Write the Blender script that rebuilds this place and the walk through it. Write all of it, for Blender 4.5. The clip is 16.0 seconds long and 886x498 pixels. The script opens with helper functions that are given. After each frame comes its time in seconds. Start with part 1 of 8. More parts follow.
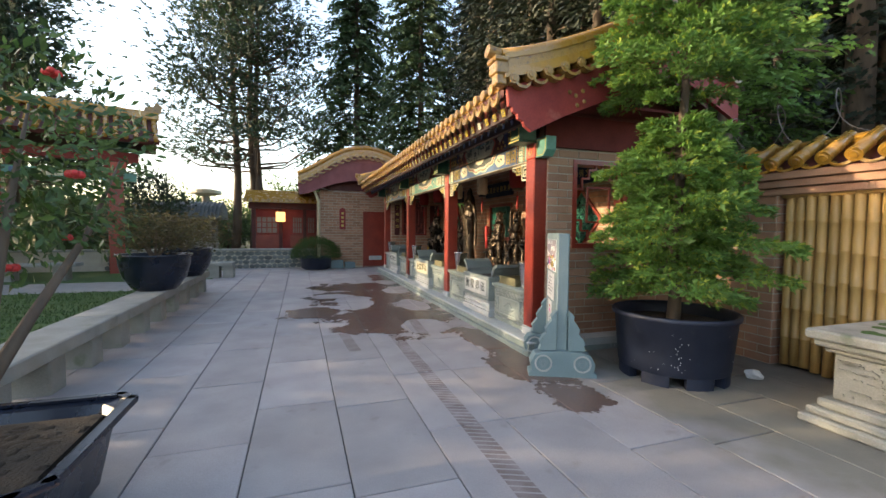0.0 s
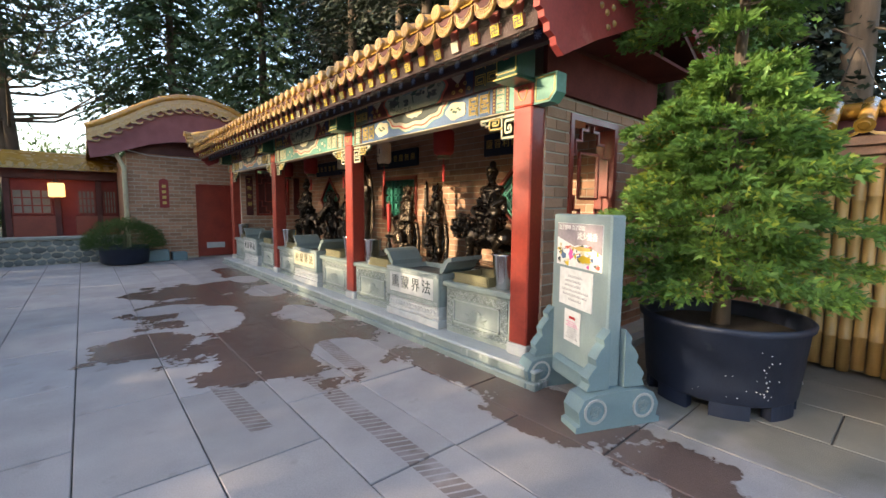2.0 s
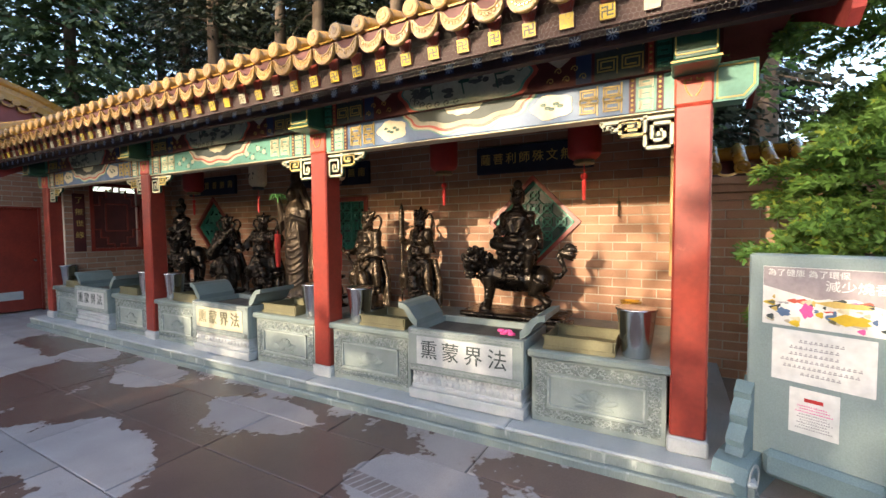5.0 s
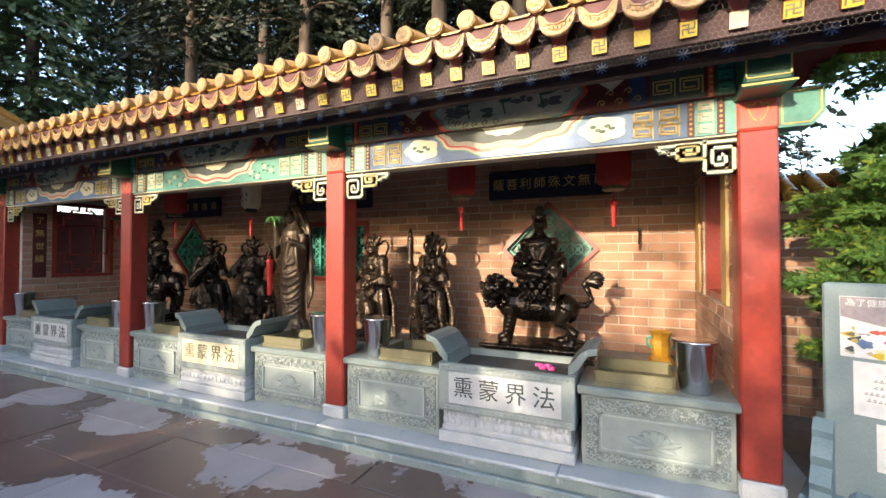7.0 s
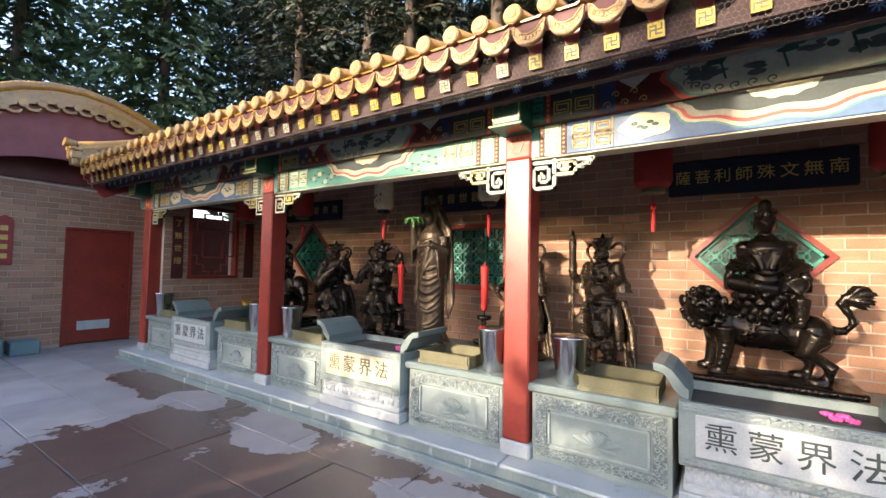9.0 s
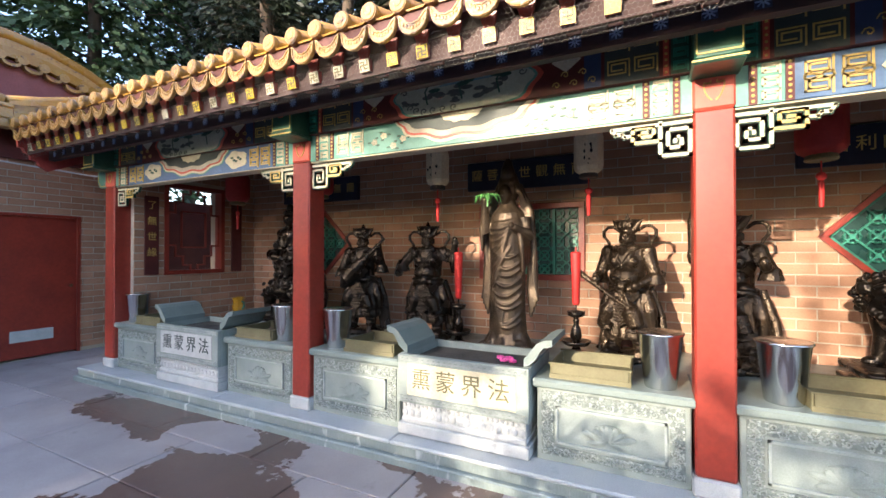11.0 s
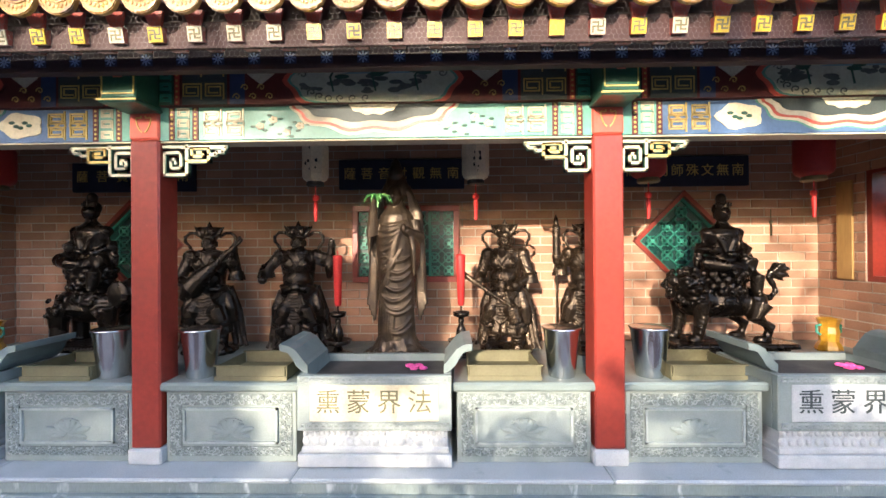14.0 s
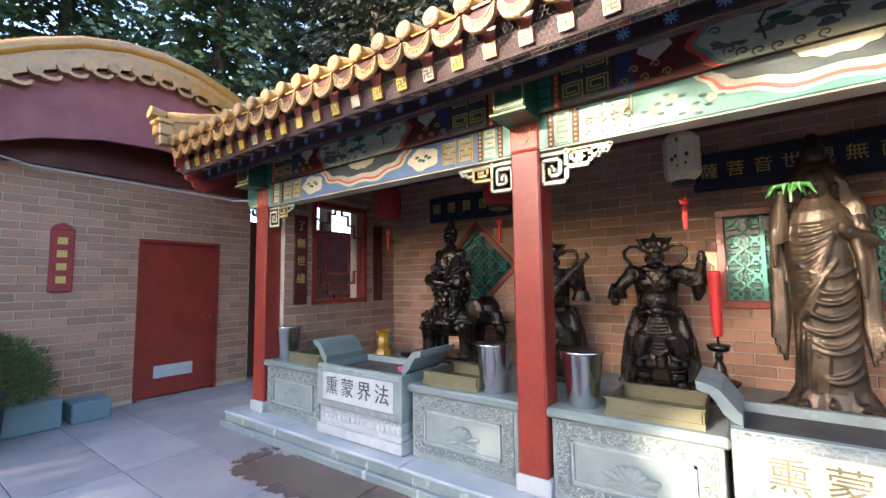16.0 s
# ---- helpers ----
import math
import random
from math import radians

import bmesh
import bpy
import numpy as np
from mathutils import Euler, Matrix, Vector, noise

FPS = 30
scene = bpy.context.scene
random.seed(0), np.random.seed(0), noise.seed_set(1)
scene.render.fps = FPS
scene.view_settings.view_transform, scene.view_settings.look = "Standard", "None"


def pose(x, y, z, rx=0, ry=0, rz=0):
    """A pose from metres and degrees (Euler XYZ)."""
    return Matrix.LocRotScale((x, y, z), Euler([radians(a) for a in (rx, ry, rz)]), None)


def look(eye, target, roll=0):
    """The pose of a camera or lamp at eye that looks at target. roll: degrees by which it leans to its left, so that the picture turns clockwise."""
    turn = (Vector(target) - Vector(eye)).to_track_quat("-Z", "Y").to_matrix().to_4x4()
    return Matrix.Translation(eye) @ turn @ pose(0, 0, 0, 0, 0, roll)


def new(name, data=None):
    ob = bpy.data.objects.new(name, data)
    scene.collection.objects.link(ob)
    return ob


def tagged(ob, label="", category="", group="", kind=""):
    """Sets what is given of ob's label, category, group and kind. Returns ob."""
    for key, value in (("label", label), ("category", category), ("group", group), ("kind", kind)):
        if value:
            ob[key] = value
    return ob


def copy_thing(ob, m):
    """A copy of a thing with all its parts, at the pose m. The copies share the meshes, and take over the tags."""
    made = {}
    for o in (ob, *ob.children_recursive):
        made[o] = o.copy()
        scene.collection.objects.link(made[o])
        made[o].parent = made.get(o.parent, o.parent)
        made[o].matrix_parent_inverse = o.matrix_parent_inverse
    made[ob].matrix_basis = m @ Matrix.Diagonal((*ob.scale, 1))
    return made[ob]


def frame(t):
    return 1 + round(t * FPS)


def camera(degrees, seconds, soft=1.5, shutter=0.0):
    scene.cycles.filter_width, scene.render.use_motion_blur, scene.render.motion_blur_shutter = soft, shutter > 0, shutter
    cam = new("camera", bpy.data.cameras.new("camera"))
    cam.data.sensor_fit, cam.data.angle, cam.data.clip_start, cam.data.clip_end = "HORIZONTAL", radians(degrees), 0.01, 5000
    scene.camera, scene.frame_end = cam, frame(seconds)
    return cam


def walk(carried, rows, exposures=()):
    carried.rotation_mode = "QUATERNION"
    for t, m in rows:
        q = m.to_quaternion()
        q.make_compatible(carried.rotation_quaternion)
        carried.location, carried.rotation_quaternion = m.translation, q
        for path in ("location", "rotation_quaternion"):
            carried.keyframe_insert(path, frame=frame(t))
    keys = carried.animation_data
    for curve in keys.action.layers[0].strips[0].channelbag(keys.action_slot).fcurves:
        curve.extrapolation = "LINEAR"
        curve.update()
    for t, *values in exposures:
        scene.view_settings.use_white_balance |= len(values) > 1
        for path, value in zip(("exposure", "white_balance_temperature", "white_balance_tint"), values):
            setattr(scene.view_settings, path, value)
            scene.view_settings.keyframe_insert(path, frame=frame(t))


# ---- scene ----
cam = camera(93.2, 16.0)
METRES, EYE, TILT, LEAN, TURN = 9.75, 1.463, 0.0, 0.0, -18.9
ROWS = [
    (0.0, 0.0, 0.0, 0.0, 0.03, -2.72, -0.54),
    (0.5, -0.021, 0.0544, 0.0055, -1.83, -2.87, 0.31),
    (1.0, -0.0474, 0.107, 0.0069, -9.47, -4.04, 0.01),
    (1.5, -0.0703, 0.1599, 0.0052, -14.06, -4.75, 0.23),
    (2.0, -0.0931, 0.2089, 0.0005, -21.63, -5.57, -0.41),
    (2.5, -0.1138, 0.2564, 0.0003, -25.87, -3.79, -0.02),
    (3.0, -0.1265, 0.3037, 0.0053, -31.65, -3.37, 0.06),
    (3.5, -0.1464, 0.3421, 0.0079, -38.09, -3.68, -0.36),
    (4.0, -0.1587, 0.3746, 0.0077, -38.37, -3.52, 0.11),
    (4.5, -0.1691, 0.4085, 0.0109, -39.01, -2.74, 0.47),
    (5.0, -0.1846, 0.4425, 0.0127, -42.51, -2.71, 0.46),
    (7.5, -0.2105, 0.5128, 0.0109, -47.89, 1.77, 0.5),
    (8.0, -0.2102, 0.5393, 0.0069, -48.66, 2.48, 1.19),
    (8.5, -0.2173, 0.5747, 0.0051, -42.32, 2.95, -1.19),
    (9.0, -0.2321, 0.6148, 0.0056, -37.68, 2.41, -1.05),
    (11.5, -0.2823, 0.8039, 0.0072, -51.69, -1.4, 0.88),
    (12.0, -0.2934, 0.8281, 0.0119, -62.44, -1.06, 0.94),
    (12.5, -0.2947, 0.8367, 0.012, -64.59, -0.67, 0.34),
    (13.0, -0.2947, 0.8361, 0.0124, -68.5, -0.16, 0.4),
    (13.5, -0.296, 0.8376, 0.0117, -69.38, 0.15, 0.38),
    (14.0, -0.2969, 0.8401, 0.0112, -69.92, 0.21, 0.43),
    (14.5, -0.2991, 0.8471, 0.0087, -68.06, 0.31, 0.32),
    (15.0, -0.2973, 0.8702, 0.005, -51.79, 2.64, 1.31),
    (15.5, -0.2985, 0.9011, 0.0011, -41.72, 4.18, -0.41),
    (16.0, -0.3032, 0.9377, 0.0006, -35.36, 4.65, 0.72),
]
walk(cam, [(t, pose(0, 0, EYE, TILT, LEAN, TURN) @ pose(METRES * x, METRES * y, METRES * z, 90 + pitch, roll, yaw)) for t, x, y, z, yaw, pitch, roll in ROWS], [(0.0, 2.5, 7400, 14), (2.5, 2.62, 7000, 14), (5.0, 2.56, 6700, 15), (7.5, 2.7, 6350, 16), (9.0, 2.8, 6250, 17), (11.5, 2.98, 6100, 17), (14.5, 2.98, 6050, 18), (16.0, 3.42, 6050, 18)])

# ---- light ----
SUN_TO = Vector((0.96, -0.27, -0.235)).normalized()
world = bpy.data.worlds.new("sky")
scene.world = world
world.use_nodes = True
_nt = world.node_tree
_sky = _nt.nodes.new("ShaderNodeTexSky")
_sky.sky_type, _sky.sun_disc = "NISHITA", False
_sky.sun_elevation, _sky.sun_rotation = radians(13.5), radians(286)
_sky.air_density, _sky.dust_density, _sky.ozone_density = 1.0, 2.0, 1.5
_nt.nodes["Background"].inputs[1].default_value = 0.15
_nt.links.new(_sky.outputs[0], _nt.nodes["Background"].inputs[0])
sun = new("sun", bpy.data.lights.new("sun", "SUN"))
sun.data.energy, sun.data.angle, sun.data.color = 1.48, radians(0.6), (1.0, 0.86, 0.60)
sun.matrix_world = look((-30, 12, 12), Vector((-30, 12, 12)) + SUN_TO)

# ---- building helpers ----


def thing(name, loc, label, category, group="", kind="", turn=0.0):
    ob = new(name)
    ob.empty_display_size = 0.1
    ob.matrix_basis = pose(*loc, 0, 0, turn)
    return tagged(ob, label, category, group, kind)


def part(name, bm, material, parent=None, label="", smooth=False, kind=""):
    me = bpy.data.meshes.new(name)
    bmesh.ops.recalc_face_normals(bm, faces=bm.faces)
    bm.to_mesh(me)
    bm.free()
    me.materials.append(material)
    if smooth:
        for p in me.polygons:
            p.use_smooth = True
    ob = new(name, me)
    ob.parent = parent
    return tagged(ob, label, kind=kind)


def whole(name, bm, material, label, category, group="", kind="", smooth=False):
    return tagged(part(name, bm, material, None, "", smooth), label, category, group, kind)


def box(bm, x0, x1, y0, y1, z0, z1, bevel=0.0):
    vs = [bm.verts.new(p) for p in ((x0, y0, z0), (x1, y0, z0), (x1, y1, z0), (x0, y1, z0), (x0, y0, z1), (x1, y0, z1), (x1, y1, z1), (x0, y1, z1))]
    fs = [bm.faces.new([vs[i] for i in q]) for q in ((3, 2, 1, 0), (4, 5, 6, 7), (0, 1, 5, 4), (1, 2, 6, 5), (2, 3, 7, 6), (3, 0, 4, 7))]
    if bevel:
        bmesh.ops.bevel(bm, geom=list({e for f in fs for e in f.edges}), offset=bevel, segments=1, affect="EDGES")
    return bm


def boxed(x0, x1, y0, y1, z0, z1, bevel=0.0):
    return box(bmesh.new(), x0, x1, y0, y1, z0, z1, bevel)


def tube(bm, pts, radii, seg=8, cap=True):
    """A round tube along points."""
    pts = [Vector(p) for p in pts]
    rings = []
    for i, p in enumerate(pts):
        d = (pts[min(i + 1, len(pts) - 1)] - pts[max(i - 1, 0)]).normalized()
        a = d.cross(Vector((0, 0, 1)) if abs(d.z) < 0.9 else Vector((1, 0, 0))).normalized()
        b = d.cross(a)
        r = radii[i] if isinstance(radii, (list, tuple)) else radii
        rings.append([bm.verts.new(p + r * (math.cos(k * 2 * math.pi / seg) * a + math.sin(k * 2 * math.pi / seg) * b)) for k in range(seg)])
    for r0, r1 in zip(rings, rings[1:]):
        for k in range(seg):
            bm.faces.new((r0[k], r0[(k + 1) % seg], r1[(k + 1) % seg], r1[k]))
    if cap:
        bm.faces.new(rings[0][::-1])
        bm.faces.new(rings[-1])
    return bm


def lathe(bm, profile, at=(0, 0, 0), seg=24, sx=1.0, sy=1.0, fold=0.0, folds=9, lean=(0, 0)):
    """Turns (radius, z) pairs about a vertical axis; fold ripples the radius."""
    rings = []
    z0 = profile[0][1]
    for r, z in profile:
        ring = []
        for k in range(seg):
            a = k * 2 * math.pi / seg
            q = r * (1 + fold * math.sin(folds * a + z * 3))
            ring.append(bm.verts.new((at[0] + q * math.cos(a) * sx + lean[0] * (z - z0), at[1] + q * math.sin(a) * sy + lean[1] * (z - z0), at[2] + z)))
        rings.append(ring)
    for r0, r1 in zip(rings, rings[1:]):
        for k in range(seg):
            bm.faces.new((r0[k], r0[(k + 1) % seg], r1[(k + 1) % seg], r1[k]))
    bm.faces.new(rings[0][::-1])
    bm.faces.new(rings[-1])
    return bm


def ball(bm, c, r, seg=12):
    r = r if isinstance(r, (tuple, list)) else (r, r, r)
    bmesh.ops.create_uvsphere(bm, u_segments=seg, v_segments=max(6, seg // 2), radius=1, matrix=Matrix.Translation(c) @ Matrix.Diagonal((*r, 1)))
    return bm


def plate(bm, pts, axis, d0, d1):
    """A flat outline (a, b) drawn out along an axis from d0 to d1. Axis x: (y, z); y: (x, z); z: (x, y)."""
    def at(a, b, d):
        return {"x": (d, a, b), "y": (a, d, b), "z": (a, b, d)}[axis]
    lo, hi = [bm.verts.new(at(a, b, d0)) for a, b in pts], [bm.verts.new(at(a, b, d1)) for a, b in pts]
    n = len(pts)
    bm.faces.new(lo[::-1])
    bm.faces.new(hi)
    for i in range(n):
        bm.faces.new((lo[i], lo[(i + 1) % n], hi[(i + 1) % n], hi[i]))
    return bm


def ribbon(bm, pts, axis, w, d0, d1):
    """A raised line of width w along flat points."""
    for (a0, b0), (a1, b1) in zip(pts, pts[1:]):
        da, db = a1 - a0, b1 - b0
        n = math.hypot(da, db) or 1e-6
        ua, ub = da / n * w / 2, db / n * w / 2
        plate(bm, [(a0 - ua - ub, b0 - ub + ua), (a0 - ua + ub, b0 - ub - ua), (a1 + ua + ub, b1 + ub - ua), (a1 + ua - ub, b1 + ub + ua)], axis, d0, d1)
    return bm


# ---- materials ----


def surf(name, c1, c2, rough=0.7, metal=0.0, scale=4.0, fine=60.0, bump=0.15, vary=0.0, spots=None, coat=0.0, stretch=None, rough2=None):
    """A surface of two colours mixed by coarse and fine grain, with fine relief; vary: per piece; spots: (colour, scale, amount)."""
    m = bpy.data.materials.new(name)
    m.use_nodes = True
    nt, b = m.node_tree, m.node_tree.nodes["Principled BSDF"]
    geo = nt.nodes.new("ShaderNodeNewGeometry")
    where = geo.outputs["Position"]
    if stretch:
        mp = nt.nodes.new("ShaderNodeMapping")
        mp.inputs["Scale"].default_value = stretch
        nt.links.new(where, mp.inputs["Vector"])
        where = mp.outputs[0]

    def grain(s, detail):
        n = nt.nodes.new("ShaderNodeTexNoise")
        n.inputs["Scale"].default_value, n.inputs["Detail"].default_value = s, detail
        nt.links.new(where, n.inputs["Vector"])
        return n.outputs["Fac"]

    def ramp(fac, lo, hi, a=(0, 0, 0, 1), z=(1, 1, 1, 1)):
        r = nt.nodes.new("ShaderNodeValToRGB")
        r.color_ramp.elements[0].position, r.color_ramp.elements[1].position = lo, hi
        r.color_ramp.elements[0].color, r.color_ramp.elements[1].color = a, z
        nt.links.new(fac, r.inputs[0])
        return r.outputs[0]

    def mix(fac, a, z, blend="MIX"):
        x = nt.nodes.new("ShaderNodeMix")
        x.data_type, x.blend_type = "RGBA", blend
        for sock, v in ((x.inputs[0], fac), (x.inputs[6], a), (x.inputs[7], z)):
            if isinstance(v, bpy.types.NodeSocket):
                nt.links.new(v, sock)
            else:
                sock.default_value = v
        return x.outputs[2]

    big, small = grain(scale, 4), grain(fine, 3)
    col = ramp(big, 0.3, 0.7, (*c1, 1), (*c2, 1))
    col = mix(0.35, col, ramp(small, 0.25, 0.75, (0.35, 0.35, 0.35, 1), (1, 1, 1, 1)), "MULTIPLY")
    if spots:
        sc, s, amount = spots
        col = mix(ramp(grain(s, 5), 1 - amount, min(1, 1 - amount + 0.12)), col, (*sc, 1))
    if vary:
        info = nt.nodes.new("ShaderNodeObjectInfo")
        isl = nt.nodes.new("ShaderNodeNewGeometry")
        add = nt.nodes.new("ShaderNodeMath")
        add.operation = "ADD"
        nt.links.new(info.outputs["Random"], add.inputs[0])
        nt.links.new(isl.outputs["Random Per Island"], add.inputs[1])
        fr = nt.nodes.new("ShaderNodeMath")
        fr.operation = "FRACT"
        nt.links.new(add.outputs[0], fr.inputs[0])
        col = mix(1.0, col, ramp(fr.outputs[0], 0, 1, (1 - vary, 1 - vary, 1 - vary, 1), (1, 1, 1, 1)), "MULTIPLY")
    nt.links.new(col, b.inputs["Base Color"])
    b.inputs["Metallic"].default_value = metal
    b.inputs["Coat Weight"].default_value = coat
    b.inputs["Coat Roughness"].default_value = 0.12
    lo, hi = rough, rough2 if rough2 is not None else min(1, rough + 0.15)
    nt.links.new(ramp(big, 0.3, 0.7, (lo, lo, lo, 1), (hi, hi, hi, 1)), b.inputs["Roughness"])
    if bump:
        bp = nt.nodes.new("ShaderNodeBump")
        bp.inputs["Strength"].default_value, bp.inputs["Distance"].default_value = bump, 0.01
        nt.links.new(small, bp.inputs["Height"])
        nt.links.new(bp.outputs[0], b.inputs["Normal"])
    return m


BRICK = surf("brick", (0.50, 0.285, 0.185), (0.42, 0.222, 0.14), 0.8, scale=3, fine=90, bump=0.3, vary=0.32, spots=((0.30, 0.18, 0.135), 6, 0.33))
MORTAR = surf("mortar", (0.50, 0.44, 0.355), (0.42, 0.365, 0.295), 0.9, fine=120, bump=0.4)
RED = surf("red_paint", (0.275, 0.036, 0.022), (0.22, 0.027, 0.017), 0.28, scale=3, fine=30, bump=0.05, spots=((0.34, 0.09, 0.06), 14, 0.30))
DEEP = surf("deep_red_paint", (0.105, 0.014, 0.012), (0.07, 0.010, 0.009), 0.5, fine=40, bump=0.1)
BARGE = surf("gable_red_paint", (0.30, 0.035, 0.03), (0.24, 0.028, 0.026), 0.6, fine=40, bump=0.08, spots=((0.30, 0.08, 0.06), 5, 0.3))
PLUM = surf("plum_paint", (0.24, 0.075, 0.085), (0.19, 0.055, 0.065), 0.55, fine=50, bump=0.1)
OCHRE = surf("ochre_glaze", (0.50, 0.27, 0.045), (0.40, 0.20, 0.04), 0.18, scale=5, fine=40, bump=0.12, vary=0.25, spots=((0.16, 0.10, 0.05), 9, 0.36), coat=0.4)
PALE = surf("worn_ochre_glaze", (0.50, 0.29, 0.085), (0.36, 0.19, 0.045), 0.24, scale=16, fine=60, bump=0.35, vary=0.35, spots=((0.13, 0.075, 0.045), 14, 0.42), coat=0.3)
STONE = surf("green_stone", (0.275, 0.32, 0.30), (0.215, 0.255, 0.24), 0.5, scale=5, fine=160, bump=0.2, spots=((0.32, 0.37, 0.36), 10, 0.3))
STONE_SHELF = surf("polished_green_stone", (0.20, 0.245, 0.235), (0.165, 0.205, 0.195), 0.3, scale=5, fine=160, bump=0.08, spots=((0.24, 0.28, 0.27), 9, 0.3))
RELIEF = surf("carved_stone", (0.40, 0.44, 0.42), (0.30, 0.345, 0.33), 0.65, scale=14, fine=140, bump=0.35)
CARVED = surf("carved_field", (0.20, 0.235, 0.22), (0.14, 0.17, 0.16), 0.6, scale=30, fine=55, bump=0.9, spots=((0.40, 0.44, 0.42), 45, 0.46))
WHITE_STONE = surf("white_stone", (0.52, 0.53, 0.52), (0.42, 0.44, 0.44), 0.6, scale=8, fine=150, bump=0.2, spots=((0.35, 0.37, 0.36), 10, 0.3))
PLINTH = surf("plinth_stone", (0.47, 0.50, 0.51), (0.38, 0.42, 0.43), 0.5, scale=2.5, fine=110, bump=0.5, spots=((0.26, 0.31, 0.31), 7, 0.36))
# plinth faces: darker than the slabs on top, with pale streaks
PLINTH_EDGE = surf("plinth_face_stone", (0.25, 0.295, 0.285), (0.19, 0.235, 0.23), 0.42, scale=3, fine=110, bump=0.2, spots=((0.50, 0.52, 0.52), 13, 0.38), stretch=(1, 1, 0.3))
CONCRETE = surf("bench_concrete", (0.34, 0.33, 0.30), (0.24, 0.235, 0.21), 0.85, scale=3, fine=120, bump=0.4, spots=((0.12, 0.14, 0.08), 4, 0.34))
RUBBLE = surf("rubble_stone", (0.27, 0.28, 0.26), (0.18, 0.19, 0.18), 0.8, fine=80, bump=0.4, vary=0.45)
GREEN = surf("beam_green", (0.10, 0.29, 0.235), (0.085, 0.25, 0.20), 0.35, fine=40, bump=0.08)
BLUE = surf("beam_blue", (0.085, 0.16, 0.30), (0.07, 0.13, 0.25), 0.4, fine=40, bump=0.08)
CREAM = surf("cream_paint", (0.66, 0.60, 0.42), (0.56, 0.50, 0.34), 0.4, scale=12, fine=60, bump=0.1)
GILT = surf("gilt_line", (0.62, 0.44, 0.12), (0.52, 0.36, 0.10), 0.35, fine=60, bump=0.1)
CORAL = surf("coral_paint", (0.52, 0.09, 0.055), (0.45, 0.07, 0.045), 0.4, fine=60, bump=0.1)
DKGREEN = surf("bracket_green", (0.020, 0.085, 0.055), (0.016, 0.065, 0.045), 0.3, fine=40, bump=0.08)
NAVY = surf("plaque_navy", (0.010, 0.016, 0.045), (0.008, 0.012, 0.034), 0.6, fine=40, bump=0.05)
INK = surf("ink_paint", (0.05, 0.065, 0.06), (0.035, 0.05, 0.05), 0.5, fine=60, bump=0.1)
LATTICE = surf("lattice_green", (0.03, 0.27, 0.20), (0.025, 0.22, 0.16), 0.35, fine=60, bump=0.1)
def chased(m, scale, strength):
    """Adds the close scale pattern of cast armour to a metal."""
    nt, b = m.node_tree, m.node_tree.nodes["Principled BSDF"]
    geo, vor, bp = nt.nodes.new("ShaderNodeNewGeometry"), nt.nodes.new("ShaderNodeTexVoronoi"), nt.nodes.new("ShaderNodeBump")
    vor.inputs["Scale"].default_value = scale
    nt.links.new(geo.outputs["Position"], vor.inputs["Vector"])
    bp.invert = True
    bp.inputs["Strength"].default_value, bp.inputs["Distance"].default_value = strength, 0.02
    nt.links.new(vor.outputs["Distance"], bp.inputs["Height"])
    old = b.inputs["Normal"].links[0].from_socket
    nt.links.new(old, bp.inputs["Normal"])
    nt.links.new(bp.outputs[0], b.inputs["Normal"])
    return m


BRONZE = surf("dark_bronze", (0.034, 0.026, 0.020), (0.018, 0.014, 0.011), 0.2, 0.75, scale=6, fine=70, bump=0.25)
ARMOUR = chased(surf("chased_bronze", (0.036, 0.027, 0.020), (0.018, 0.013, 0.010), 0.19, 0.75, scale=6, fine=70, bump=0.3), 85, 0.2)
WARMBRONZE = surf("weathered_bronze", (0.12, 0.085, 0.055), (0.036, 0.026, 0.018), 0.32, 0.6, scale=8, fine=70, bump=0.25)
STEEL = surf("steel", (0.76, 0.76, 0.77), (0.70, 0.70, 0.71), 0.13, 1.0, scale=6, fine=60, bump=0.03, stretch=(1, 1, 0.2), rough2=0.22)
BRASS = surf("tray_olive", (0.165, 0.15, 0.08), (0.13, 0.118, 0.062), 0.5, 0.15, scale=6, fine=60, bump=0.08)
SAND = surf("incense_ash", (0.085, 0.08, 0.072), (0.045, 0.043, 0.04), 0.75, fine=150, bump=0.5)
SCARLET = surf("scarlet", (0.55, 0.025, 0.022), (0.48, 0.02, 0.018), 0.5, fine=60, bump=0.08)
DULLRED = surf("lantern_red", (0.38, 0.024, 0.020), (0.30, 0.018, 0.016), 0.6, fine=60, bump=0.2)
PAPER = surf("paper_cream", (0.52, 0.48, 0.37), (0.42, 0.37, 0.28), 0.7, scale=10, fine=60, bump=0.1, spots=((0.16, 0.12, 0.09), 12, 0.32))
PLASTIC = surf("pot_plastic", (0.012, 0.020, 0.046), (0.008, 0.014, 0.032), 0.5, scale=3, fine=90, bump=0.1, spots=((0.035, 0.04, 0.05), 7, 0.34))
GLAZE = surf("pot_glaze", (0.010, 0.015, 0.030), (0.007, 0.010, 0.020), 0.2, scale=3, fine=40, bump=0.05, spots=((0.05, 0.055, 0.06), 5, 0.3))
SOIL = surf("soil", (0.030, 0.020, 0.012), (0.05, 0.034, 0.02), 0.95, scale=12, fine=80, bump=0.9)
BARK = surf("bark", (0.14, 0.105, 0.08), (0.075, 0.055, 0.042), 0.9, scale=5, fine=40, bump=0.8, stretch=(1, 1, 0.25))
BAMBOO = surf("bamboo", (0.60, 0.38, 0.14), (0.48, 0.29, 0.095), 0.35, scale=3, fine=40, bump=0.1, vary=0.25, stretch=(1, 1, 0.15))
